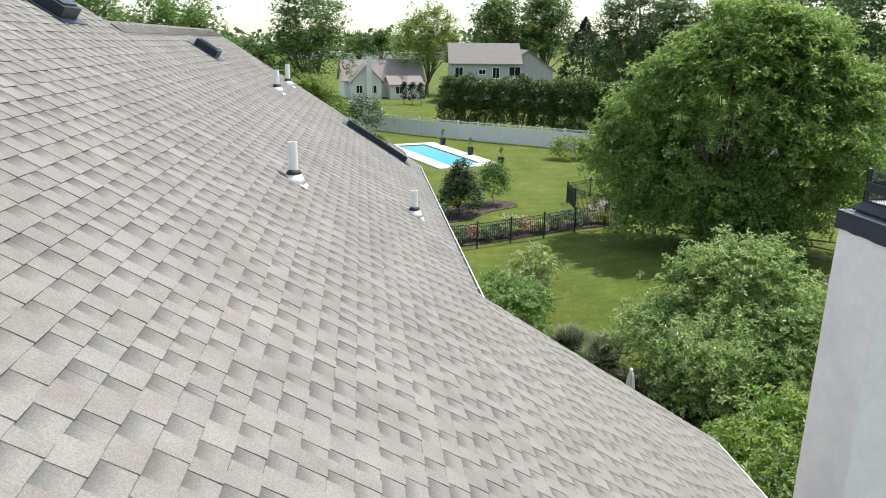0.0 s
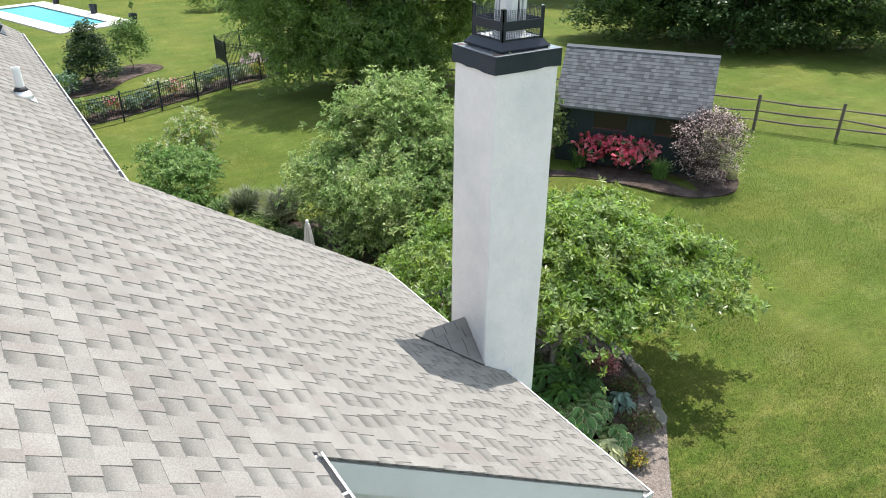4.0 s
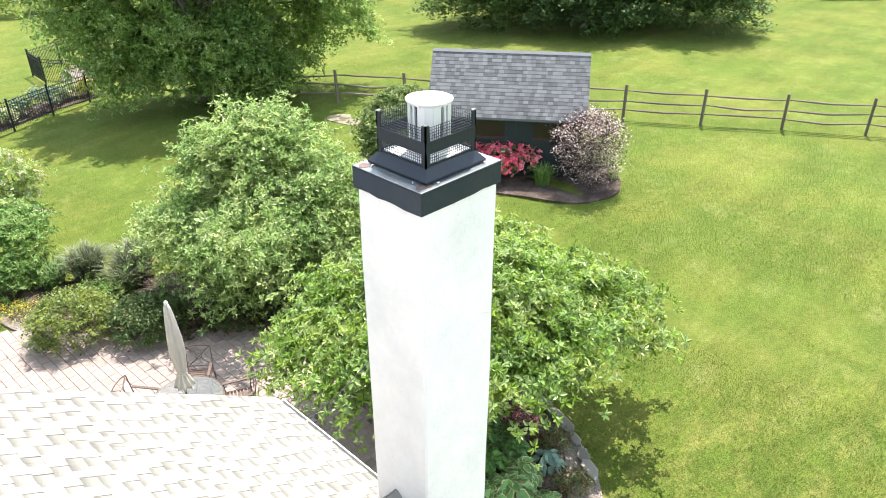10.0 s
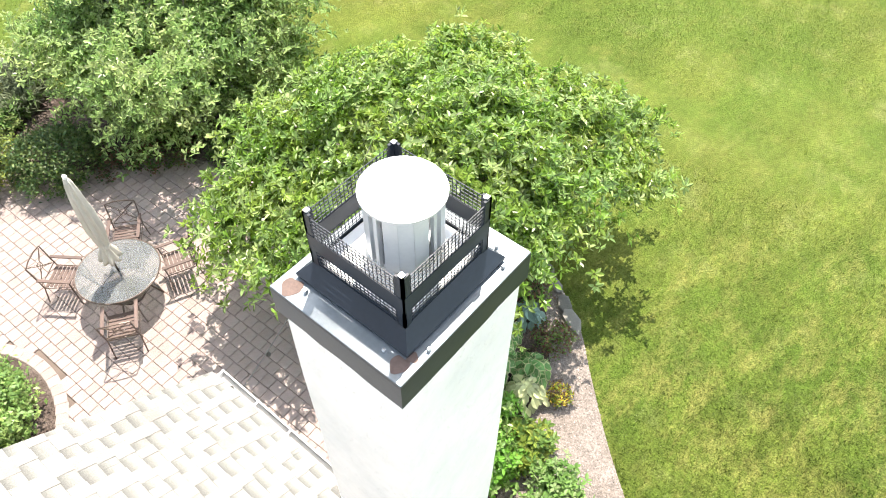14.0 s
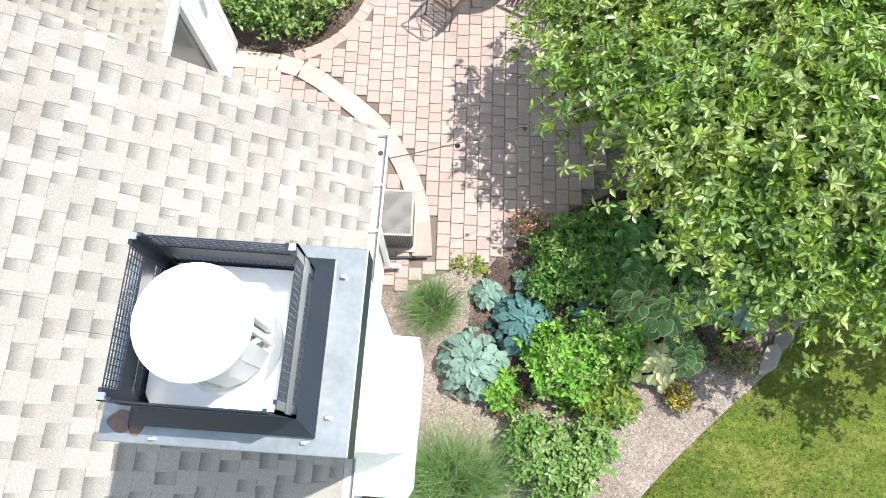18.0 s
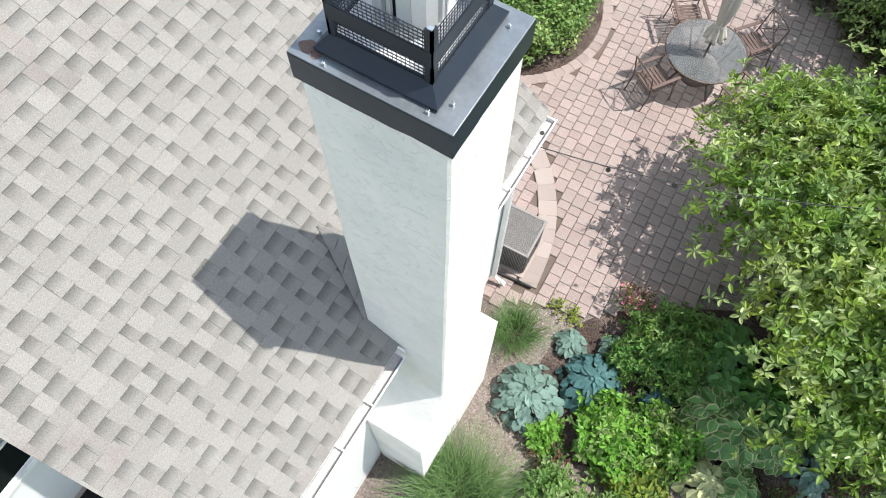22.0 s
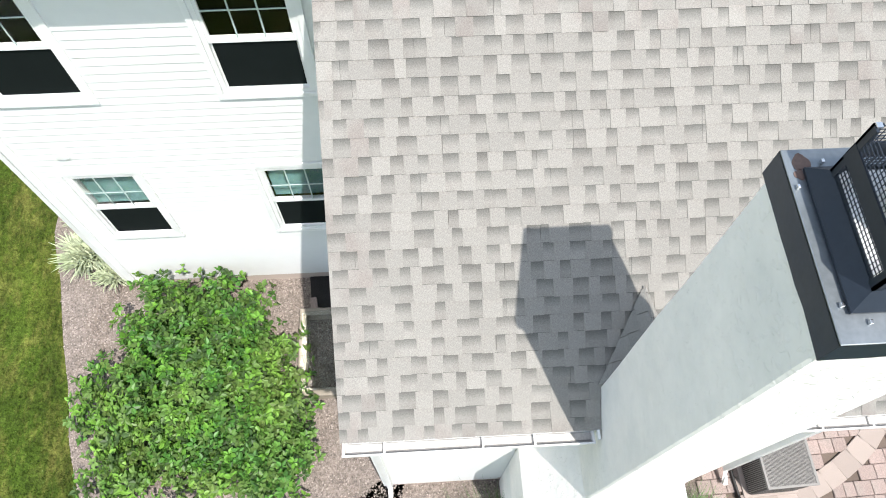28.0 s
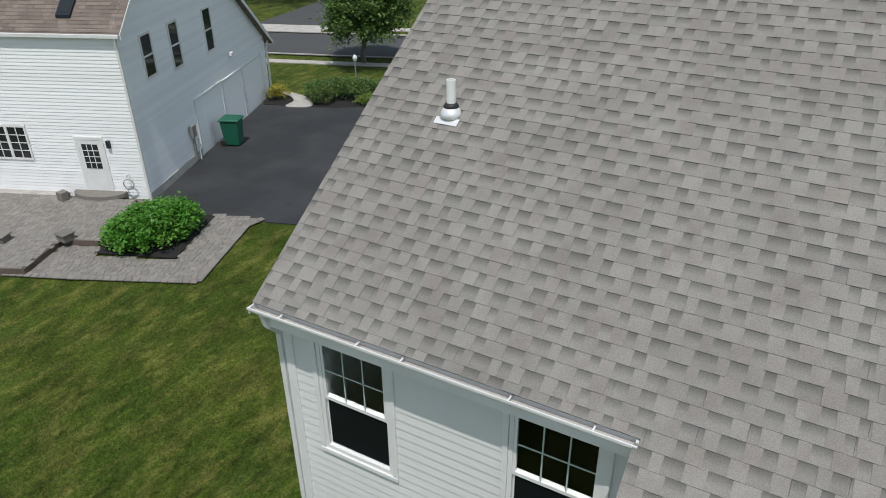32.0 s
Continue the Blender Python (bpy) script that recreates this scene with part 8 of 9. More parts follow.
wall_nb = part("wall", Shape().add([(x, y, z_) for y in (0.03, 0.2) for x, z_ in ((0, 0), (GW, 0), (GW, EZ), (GP, pk - 0.3), (0, GE))], [(0, 1, 2, 3, 4), (9, 8, 7, 6, 5)] + [(i, 5 + i, 5 + (i + 1) % 5, (i + 1) % 5) for i in range(5)]), M_NB, nb)
boards = Shape()
while z < pk - 0.6:
    a = 0.0 if z < GE else (z - GE) / (pk - 0.3 - GE) * GP
    b = GW if z < EZ else GW - (z - EZ) / (pk - 0.3 - EZ) * (GW - GP)
    spans = [(a, b)]
    for h in wins + doors:
        if h[2] - 0.06 < z + step_ and h[3] + 0.06 > z:
            nx = []
            for p, q in spans:
                nx += [(p, min(q, h[0] - 0.06))] if p < h[0] - 0.06 else []
                nx += [(max(p, h[1] + 0.06), q)] if q > h[1] + 0.06 else []
            spans = nx
    for p, q in spans:
        if q - p > 0.05:
            boards.add([(p, 0.028, z), (q, 0.028, z), (q, 0.015, z), (p, 0.015, z), (p, 0.022, z + step_), (q, 0.022, z + step_)], [(3, 2, 5, 4), (0, 1, 2, 3)])
    z += step_
part("siding_rest", boards, M_NB, wall_nb, kind="stuff")
rear_nb = part("wall", Shape().box(0.0, 0.2, 0, 0.2, 13.0, GE), M_NB, nb)
boards = Shape()
z = 0.12
while z < GE - 0.1:
    for p, q in ([(0.03, 1.2), (2.2, 3.8), (5.3, 13.0)] if 1.3 < z < 2.25 else [(0.03, 1.2), (2.2, 13.0)] if z < 1.3 else [(0.03, 3.8), (5.3, 13.0)] if z < 2.65 else [(0.03, 13.0)]):
        boards.add([(-0.002, p, z), (-0.002, q, z), (-0.022, q, z), (-0.022, p, z), (-0.008, p, z + step_), (-0.008, q, z + step_)], [(3, 4, 5, 2), (0, 3, 2, 1)])
    z += step_
part("siding_rest", boards, M_NB, rear_nb, kind="stuff")
part("wall", Shape().box(GW - 0.2, 0.2, 0, GW, 13.0, EZ), M_NB, nb)
part("foundation", Shape().box(-0.01, -0.01, -0.3, GW, 0.03, 0.28).box(-0.02, 0.0, -0.3, 0.0, 13.0, 0.1), M_CONCRETE, nb)
for (x0, z0), (x1, z1) in (((-0.09, GE - 0.09 * (pk - GE) / GP), (GP, pk)), ((GP, pk), (GW + 0.5, EZ - 0.5 * (pk - EZ) / (GW - GP)))):
    r_ = part("roof", Shape().add([(x, y, z_) for y in (-0.25, 13.2) for x, z_ in ((x0, z0 - 0.15), (x1, z1 - 0.15), (x1, z1), (x0, z0))], [(3, 2, 1, 0), (4, 5, 6, 7), (0, 1, 5, 4), (1, 2, 6, 5), (2, 3, 7, 6), (3, 0, 4, 7)]), M_NB_ROOF, nb)
    tabs = Shape()
    run = math.hypot(x1 - x0, z1 - z0)
    rg = random.Random(8)
    up_left = z1 > z0
    s = 0.0
    while s < run - 0.05:
        y = -0.26 - rg.uniform(0, 0.3)
        while y < 13.2:
            w = rg.choice((0.2, 0.28, 0.34, 0.45))
            f0, f1 = (s / run, min(1, (s + 0.16) / run)) if up_left else (1 - s / run, max(0, 1 - (s + 0.16) / run))
            tabs.add([(x0 + (x1 - x0) * f0, max(y, -0.26), z0 + (z1 - z0) * f0 + 0.02), (x0 + (x1 - x0) * f0, y + w, z0 + (z1 - z0) * f0 + 0.02), (x0 + (x1 - x0) * f1, y + w, z0 + (z1 - z0) * f1 + 0.006), (x0 + (x1 - x0) * f1, max(y, -0.26), z0 + (z1 - z0) * f1 + 0.006)], [(0, 1, 2, 3)])
            y += w + 0.01
        s += 0.143
    part("shingle_rest", tabs, M_NB_ROOF, r_, kind="stuff")
    part("rake_board", Shape().add([(x, y, z_) for y in (-0.28, -0.252) for x, z_ in ((x0, z0 - 0.2), (x1, z1 - 0.2), (x1, z1 - 0.01), (x0, z0 - 0.01))], [(0, 1, 2, 3), (7, 6, 5, 4), (0, 4, 5, 1), (1, 5, 6, 2), (2, 6, 7, 3), (3, 7, 4, 0)]), M_TRIM, nb)
part("gutter", Shape().box(-0.2, -0.25, GE - 0.22, -0.092, 13.2, GE - 0.11), M_GUTTER, nb, bevel=0.01)
part("downspout", Shape().tube([(-0.14, -0.1, GE - 0.22), (-0.1, -0.06, GE - 0.4), (-0.06, -0.06, GE - 0.6), (-0.06, -0.06, 0.1)], 0.05, 4), M_GUTTER, nb)
part("downspout", Shape().tube([(GW + 0.3, -0.06, EZ - 0.4), (GW + 0.05, -0.06, EZ - 0.7), (GW + 0.05, -0.06, 0.1)], 0.05, 4), M_GUTTER, nb)
for x0, x1, z0, z1 in wins:
    q = part("window", Shape().box(x0 - 0.07, -0.02, z0 - 0.07, x0, 0.04, z1 + 0.07).box(x1, -0.02, z0 - 0.07, x1 + 0.07, 0.04, z1 + 0.07).box(x0, -0.02, z1, x1, 0.04, z1 + 0.07).box(x0, -0.02, z0 - 0.07, x1, 0.04, z0).box(x0, -0.01, (z0 + z1) / 2 - 0.03, x1, 0.035, (z0 + z1) / 2 + 0.03), M_TRIM, nb, "narrow double-hung window")
    part("pane", Shape().box(x0, 0.006, z0, x1, 0.02, z1), M_DARK_GLASS, q)
for x0, x1, z0, z1 in doors:
    q = part("garage_door", Shape().box(x0, -0.012, 0.02, x1, 0.026, z1), M_NB, nb, "pale panelled garage door")
    for k in range(4):
        zz = 0.05 + k * (z1 - 0.05) / 4
        for j in range(4):
            xx = x0 + 0.08 + j * (x1 - x0 - 0.12) / 4
            part("panel", Shape().box(xx, -0.0155, zz + 0.07, xx + (x1 - x0 - 0.12) / 4 - 0.08, -0.013, zz + (z1 - 0.05) / 4 - 0.07), M_NB, q)
    part("casing", Shape().box(x0 - 0.1, -0.03, 0, x0, 0.02, z1 + 0.1).box(x1, -0.03, 0, x1 + 0.1, 0.02, z1 + 0.1).box(x0, -0.03, z1, x1, 0.02, z1 + 0.1), M_TRIM, q)
q = part("door", Shape().box(-0.05, 1.3, 0.15, -0.01, 2.1, 2.2), M_TRIM, nb, "white half-glazed side door")
part("pane", Shape().box(-0.062, 1.42, 1.2, -0.052, 1.98, 2.05), M_DARK_GLASS, q)
for k in range(1, 3):
    part("muntin", Shape().box(-0.072, 1.42 + k * 0.187 - 0.012, 1.2, -0.063, 1.42 + k * 0.187 + 0.012, 2.05), M_TRIM, q)
for k in range(1, 4):
    part("muntin", Shape().box(-0.074, 1.42, 1.2 + k * 0.212 - 0.012, -0.064, 1.98, 1.2 + k * 0.212 + 0.012), M_TRIM, q)
part("casing", Shape().box(-0.06, 1.2, 0.15, -0.005, 1.3, 2.3).box(-0.06, 2.1, 0.15, -0.005, 2.2, 2.3).box(-0.06, 1.3, 2.2, -0.005, 2.1, 2.3), M_TRIM, q)
for y0, y1 in ((3.9, 4.5), (4.6, 5.2)):
    q = part("window", Shape().box(-0.05, y0 - 0.06, 1.40, 0, y0, 2.62).box(-0.05, y1, 1.40, 0, y1 + 0.04, 2.62).box(-0.05, y0, 2.55, 0, y1, 2.62).box(-0.05, y0, 1.40, 0, y1, 1.47), M_TRIM, nb, "casement window with white grid")
    part("pane", Shape().box(-0.025, y0, 1.47, -0.01, y1, 2.55), M_DARK_GLASS, q)
    part("muntin", Shape().box(-0.04, (y0 + y1) / 2 - 0.015, 1.47, -0.026, (y0 + y1) / 2 + 0.015, 2.55), M_TRIM, q)
    for k in range(1, 4):
        part("muntin", Shape().box(-0.042, y0, 1.47 + 0.27 * k - 0.012, -0.027, y1, 1.47 + 0.27 * k + 0.012), M_TRIM, q)
part("wall_lantern", Shape().box(-0.12, 0.95, 1.95, -0.01, 1.07, 2.2), M_BLACK, nb, "small wall lantern", bevel=0.01)
part("floodlight", Shape().box(8.1, -0.16, 2.95, 8.35, -0.03, 3.1), M_TRIM, nb, bevel=0.02)
part("meter_box", Shape().box(3.55, -0.14, 1.0, 3.85, -0.02, 1.45).box(3.66, -0.09, 0.1, 3.74, -0.02, 1.0), M_AC, nb, "grey electric meter box")
part("gas_pipe", Shape().tube([(3.95, -0.1, 0.0), (3.95, -0.1, 0.8), (3.8, -0.1, 0.9)], 0.025, 6), M_TRIM, nb)
sl_ = (pk - GE) / GP
zz = lambda x: GE + sl_ * x
sk = part("skylight", Shape().add([(x, y, zz(x) + 0.03 + h) for h in (0, 0.1) for x, y in ((0.28, 1.45), (0.28, 1.92), (1.4, 1.92), (1.4, 1.45))], [(0, 3, 2, 1), (4, 5, 6, 7), (0, 1, 5, 4), (1, 2, 6, 5), (2, 3, 7, 6), (3, 0, 4, 7)]), M_BLACK, nb, "dark-framed roof window")
part("pane", Shape().add([(x, y, zz(x) + 0.138) for x, y in ((0.34, 1.51), (0.34, 1.86), (1.34, 1.86), (1.34, 1.51))], [(0, 1, 2, 3)]), M_DARK_GLASS, sk)


def nbp(a, b):
    """A ground place in the neighbour's axes."""
    r = radians(NU)
    return (NB.x + a * math.cos(r) - b * math.sin(r), NB.y + a * math.sin(r) + b * math.cos(r))


DRIVE = [nbp(-0.4, -0.02), (-23.35, -23.05), (-23.6, -22.3), (-24.2, -20.5), (-25.45, -18.2), (-27.6, -14.6), (-30.5, -11.0), (-26.5, -8.6), (-21.0, -11.6), nbp(-1.2, -6.6), nbp(-1.0, -4.2)]
sheet("driveway", DRIVE, 0.0, M_ASPHALT, "freshly sealed black asphalt driveway", "driveway")
PATH_D = Vector((-0.33, 0.944, 0))
rx = Vector((-31.0, -29.3, 0))
acr = Vector((-0.944, -0.33, 0))


def strip(name, d0, d1, z, mat, label, cat):
    pts = [rx + PATH_D * k + acr * d for k, d in ((-60, d0), (60, d0), (60, d1), (-60, d1))]
    sheet(name, [(p.x, p.y) for p in pts], z, mat, label, cat)


strip("road", 0.0, 5.5, 0.0, M_ROAD, "grey asphalt street with concrete kerbs", "street")
strip("kerb_near", -0.13, 0.0, 0.1, M_CONCRETE, "pale concrete kerb", "kerb")
strip("kerb_far", 5.5, 5.72, 0.1, M_CONCRETE, "pale concrete kerb", "kerb")
strip("pavement_near", -1.85, -1.2, 0.03, M_CONCRETE, "pale concrete pavement along the street", "pavement")
strip("pavement_far", 7.0, 7.9, 0.03, M_CONCRETE, "pale concrete pavement along the street", "pavement")
for name_, d0, d1, k0, k1, mat_, lab in (("apron_across", 5.73, 6.98, 0.0, 0.0, M_CONCRETE, "pale concrete apron of the driveway across the street"), ("drive_across", 7.92, 24.0, 0.3, 3.2, M_ROAD, "asphalt driveway across the street")):
    p = [rx + PATH_D * k + acr * d for k, d in ((-4.5 + k0, d0), (1.2 + k0, d0), (1.2 + k1, d1), (-4.5 + k1, d1))]
    sheet(name_, [(q.x, q.y) for q in p], 0.04, mat_, lab, "driveway")

# paver terrace between the two houses, one step up at the far side
M_TERRACE = material("brown_paver", (0.225, 0.21, 0.192), 0.9, spec=0.2, vary=0.15, scale=1.5, fine=50, bump=0.3, obj=0.12)
M_TERRACE_I = material("brown_paver_rest", (0.225, 0.21, 0.192), 0.9, spec=0.2, vary=0.15, scale=1.5, fine=50, bump=0.3, island=0.14)
WALK = [(-13.6, -16.3), (-14.15, -14.62), (-13.5, -14.74), (-10.3, -13.55), (-8.7, -16.95), (-7.95, -18.75), (-6.5, -21.5), (-8.2, -22.4), (-9.0, -19.0), (-9.9, -18.9), (-10.3, -17.6), (-9.9, -17.3), (-10.84, -15.02)]
sheet("terrace_walk", WALK, 0.02, M_JOINT, "paver walk between lawn and driveway", "terrace")
TERRACE = [nbp(-0.3, 0.3), (-10.3, -17.7), (-9.83, -18.77), (-8.2, -18.11), (-7.9, -18.7), (-6.2, -22.5), (-6.0, -26.0), nbp(-0.3, 12.0)]
sheet("terrace_high", TERRACE, 0.22, M_JOINT, "raised paver terrace by the side door", "terrace", thick=0.3)
L_BUSH2 = leaf_material("vivid_green_leaf", (0.10, 0.28, 0.035), (0.15, 0.33, 0.055), island=0.2, through=0.42)
sheet("terrace_bed", [(-10.0, -17.4), (-10.9, -15.1), (-13.5, -16.1), (-12.7, -18.2), (-10.4, -17.6)], 0.06, M_MULCH_AND_SHADE, "dark mulch bed under the terrace bush", "garden bed")
shrub("terrace_bush", -11.5, -16.6, [(0, 0, 0.5, 1.2, 1.0, 0.6), (-0.5, 0.2, 0.5, 0.9, 0.8, 0.5), (0.5, -0.2, 0.45, 0.8, 0.8, 0.5)], 620, 18, 0.10, 0.13, [L_BUSH2, L_BUSH2], "large rounded bright green bush in the paver terrace", 601, inner=0.75)
sh = Shape()
n = 10
for i in range(n + 1):
    a = math.pi * i / n
    sh.v.append((0.95 * math.cos(a), 0.55 * math.sin(a), 0.0))
for i in range(n + 1):
    a = math.pi * i / n
    sh.v.append((0.95 * math.cos(a), 0.55 * math.sin(a), 0.17))
sh.f = [tuple(range(n, -1, -1)), tuple(range(n + 1, 2 * n + 2))] + [(i, i + 1, n + 2 + i, n + 1 + i) for i in range(n)] + [(n, 0, n + 1, 2 * n + 1)]
px, py = nbp(-0.03, 1.7)
solid("door_step", sh, M_STONE, "half-round stone step at the side door", "step", m=pose(px, py, 0.22, 0, 0, NU + 90), bevel=0.02)


def wheelie_bin(x, y, rz):
    t_ = thing("wheeled_bin", x, y, 0.0, rz=rz, label="dark green wheeled rubbish bin by the garage", category="bin")
    part("body", Shape().loft([[(sx * (0.26 + 0.06 * f), sy * (0.3 + 0.07 * f), 0.05 + 1.0 * f) for sx, sy in ((-1, -1), (1, -1), (1, 1), (-1, 1))] for f in (0, 0.5, 1)]), M_GREEN_PLASTIC, t_, bevel=0.02)
    part("lid", Shape().loft([[(sx * a, sy * (a + 0.05), z) for sx, sy in ((-1, -1), (1, -1), (1, 1), (-1, 1))] for a, z in ((0.36, 1.06), (0.37, 1.1), (0.3, 1.16))]), M_GREEN_PLASTIC, t_, bevel=0.015)
    for s in (-1, 1):
        part("wheel", Shape().turn([(0.12, -0.03), (0.13, -0.02), (0.13, 0.02), (0.12, 0.03)], 16, pose(s * 0.28, 0.34, 0.13, 0, 90, 0)), M_RUBBER, t_)
    part("handle", Shape().tube([(-0.28, 0.44, 1.02), (0.28, 0.44, 1.02)], 0.018, 6), M_GREEN_PLASTIC, t_)


wheelie_bin(-18.8, -20.35, NU)
far_tree(-31.9, -23.05, 6.2, 5.2, [L_DARK, L_TREE, L_BUSH], 610, "young street tree with a round dark crown", 0.27, 1000, 0.0, name="street_tree")
far_tree(-46, -40, 12, 10, [L_DARK, L_TREE], 611, "tree across the street", 0.5, 300, 0.15)
far_tree(-40.0, -46.0, 11, 9, [L_DARK, L_TREE], 612, "tree across the street", 0.5, 300, 0.15)
shrub("front_shrub", -24.85, -20.55, [(0, 0, 0.42, 0.52, 0.52, 0.42)], 170, 14, 0.06, 0.07, [L_HEDGE, L_TREE], "clipped round green shrub beside the drive", 620, inner=0.8, group="front shrubs")
for i, (x, y, r) in enumerate(((-25.35, -21.25, 0.55), (-25.75, -20.6, 0.6), (-26.1, -19.95, 0.62), (-26.5, -19.3, 0.6), (-26.95, -18.6, 0.5))):
    shrub("front_shrub", x, y, [(0, 0, r * 0.8, r, r, r * 0.75)], 130, 12, 0.10, 0.11, [L_TREE, L_BUSH, L_DARK], "loose dark green shrub in the front bed", 621 + i, inner=0.6, group="front shrubs")
shrub("low_shrub", -25.75, -18.65, [(0, 0, 0.22, 0.5, 0.45, 0.22)], 80, 12, 0.08, 0.09, [L_LIME, L_BUSH], "low yellow-green plant at the drive's edge", 627, inner=0.5)
shrub("russet_shrub", -26.5, -17.75, [(0, 0, 0.35, 0.5, 0.5, 0.32)], 80, 12, 0.08, 0.09, [L_RUSSET, L_DARK], "dark russet shrub in the front bed", 628, inner=0.5)
for i, (x, y, r) in enumerate(((-24.55, -22.75, 0.34), (-24.15, -22.95, 0.26))):
    shrub("golden_shrub", x, y, [(0, 0, 0.35, r, r, 0.32)], 60, 12, 0.08, 0.08, [L_YELLOW, L_LIME], "small golden-leafed shrub by the drive", 630 + i, inner=0.6)
sheet("front_bed", smooth_line([(-23.45, -22.95), (-23.65, -22.2), (-24.25, -20.4), (-25.5, -18.1), (-26.4, -16.6), (-27.9, -17.2), (-27.3, -19.2), (-26.2, -21.1), (-25.2, -22.4), (-25.1, -23.4), (-24.3, -23.5)]), 0.02, M_MULCH_AND_SHADE, "dark mulch front bed with shrubs", "garden bed")
sheet("front_walk", smooth_line([(-23.62, -21.75), (-24.12, -20.75), (-24.75, -21.1), (-25.25, -21.9), (-25.5, -23.2), (-25.2, -23.3), (-24.9, -22.5), (-24.4, -21.95)]), 0.035, M_CONCRETE, "curved pale concrete walk", "path")
lamp = thing("garden_lamp", -27.7, -20.6, 0, label="slim grey garden lamp post with white lantern", category="lamp post")
part("post", Shape().tube([(0, 0, 0), (0, 0, 1.35)], 0.035, 8), M_AC, lamp)
part("lantern", Shape().turn([(0.07, 1.35), (0.12, 1.5), (0.10, 1.58), (0.02, 1.68)], 8), M_TRIM, lamp)
for i, (x, y) in enumerate(((-9.9, -18.6), (-8.9, -20.2))):
    t_ = thing("stone_planter", x, y, 0.22, rz=20 * i, label="small weathered stone block planter on the terrace", category="planter", group="terrace planters")
    part("block", Shape().box(-0.18, -0.18, 0, 0.18, 0.18, 0.22), M_STONE, t_, bevel=0.02)
    part("cap_stone", Shape().box(-0.22, -0.22, 0.221, 0.22, 0.22, 0.27), M_STONE, t_, bevel=0.015)
bench = thing("garden_bench", -8.9, -23.2, 0.22, rz=30, label="weathered stone garden bench on the terrace", category="bench")
part("seat", Shape().box(-0.6, -0.22, 0.4, 0.6, 0.22, 0.48), M_CONCRETE, bench, bevel=0.015)
for s in (-0.4, 0.4):
    part("leg", Shape().box(s - 0.07, -0.17, 0, s + 0.07, 0.17, 0.4), M_CONCRETE, bench, bevel=0.01)

pebbles = [nbp(-0.03, 2.9), nbp(-0.03, 12.0), nbp(-0.34, 12.0), nbp(-0.34, 2.9)]
sheet("pebble_strip", pebbles, 0.27, M_CONCRETE, "pale pebble strip along the house wall", "gravel")
t_ = thing("stone_planter", *nbp(-0.6, 2.75), 0.25, label="small grey stone block beside the step", category="planter", group="terrace planters")
part("block", Shape().box(-0.14, -0.14, 0, 0.14, 0.14, 0.3), M_STONE, t_, bevel=0.02)
hose = thing("hose_reel", *nbp(-0.12, 0.55), 0.3, rz=NU, label="wall tap with a coiled garden hose", category="garden hose")
part("coil", Shape().tube([(-0.06 - 0.01 * (i % 3), 0.18 * math.cos(i * 0.5), 0.42 + 0.18 * math.sin(i * 0.5)) for i in range(40)], 0.016, 5), M_AC, hose)
part("tap", Shape().tube([(0.1, 0, 0.72), (-0.06, 0, 0.72), (-0.08, 0, 0.66)], 0.015, 5), M_STEEL, hose)

# ---- pavers ----
def inside(x, y, poly):
    odd = False
    for i in range(len(poly)):
        (x0, y0), (x1, y1) = poly[i - 1], poly[i]
        if (y0 > y) != (y1 > y) and x < x0 + (x1 - x0) * (y - y0) / (y1 - y0):
            odd = not odd
    return odd


def paver_shape(sh, x0, y0, x1, y1, z0, z1, c=0.012):
    sh.add([(x0, y0, z0), (x1, y0, z0), (x1, y1, z0), (x0, y1, z0), (x0, y0, z1 - c), (x1, y0, z1 - c), (x1, y1, z1 - c), (x0, y1, z1 - c), (x0 + c, y0 + c, z1), (x1 - c, y0 + c, z1), (x1 - c, y1 - c, z1), (x0 + c, y1 - c, z1)],
           [(8, 9, 10, 11), (4, 5, 9, 8), (5, 6, 10, 9), (6, 7, 11, 10), (7, 4, 8, 11), (0, 1, 5, 4), (1, 2, 6, 5), (2, 3, 7, 6), (3, 0, 4, 7)])


ARC = smooth_line([(-3.1, 7.98), (-2.1, 7.92), (-1.24, 7.42), (-0.56, 6.86), (-0.12, 6.2), (0.1, 5.6), (0.2, 4.9)], 8, closed=False)


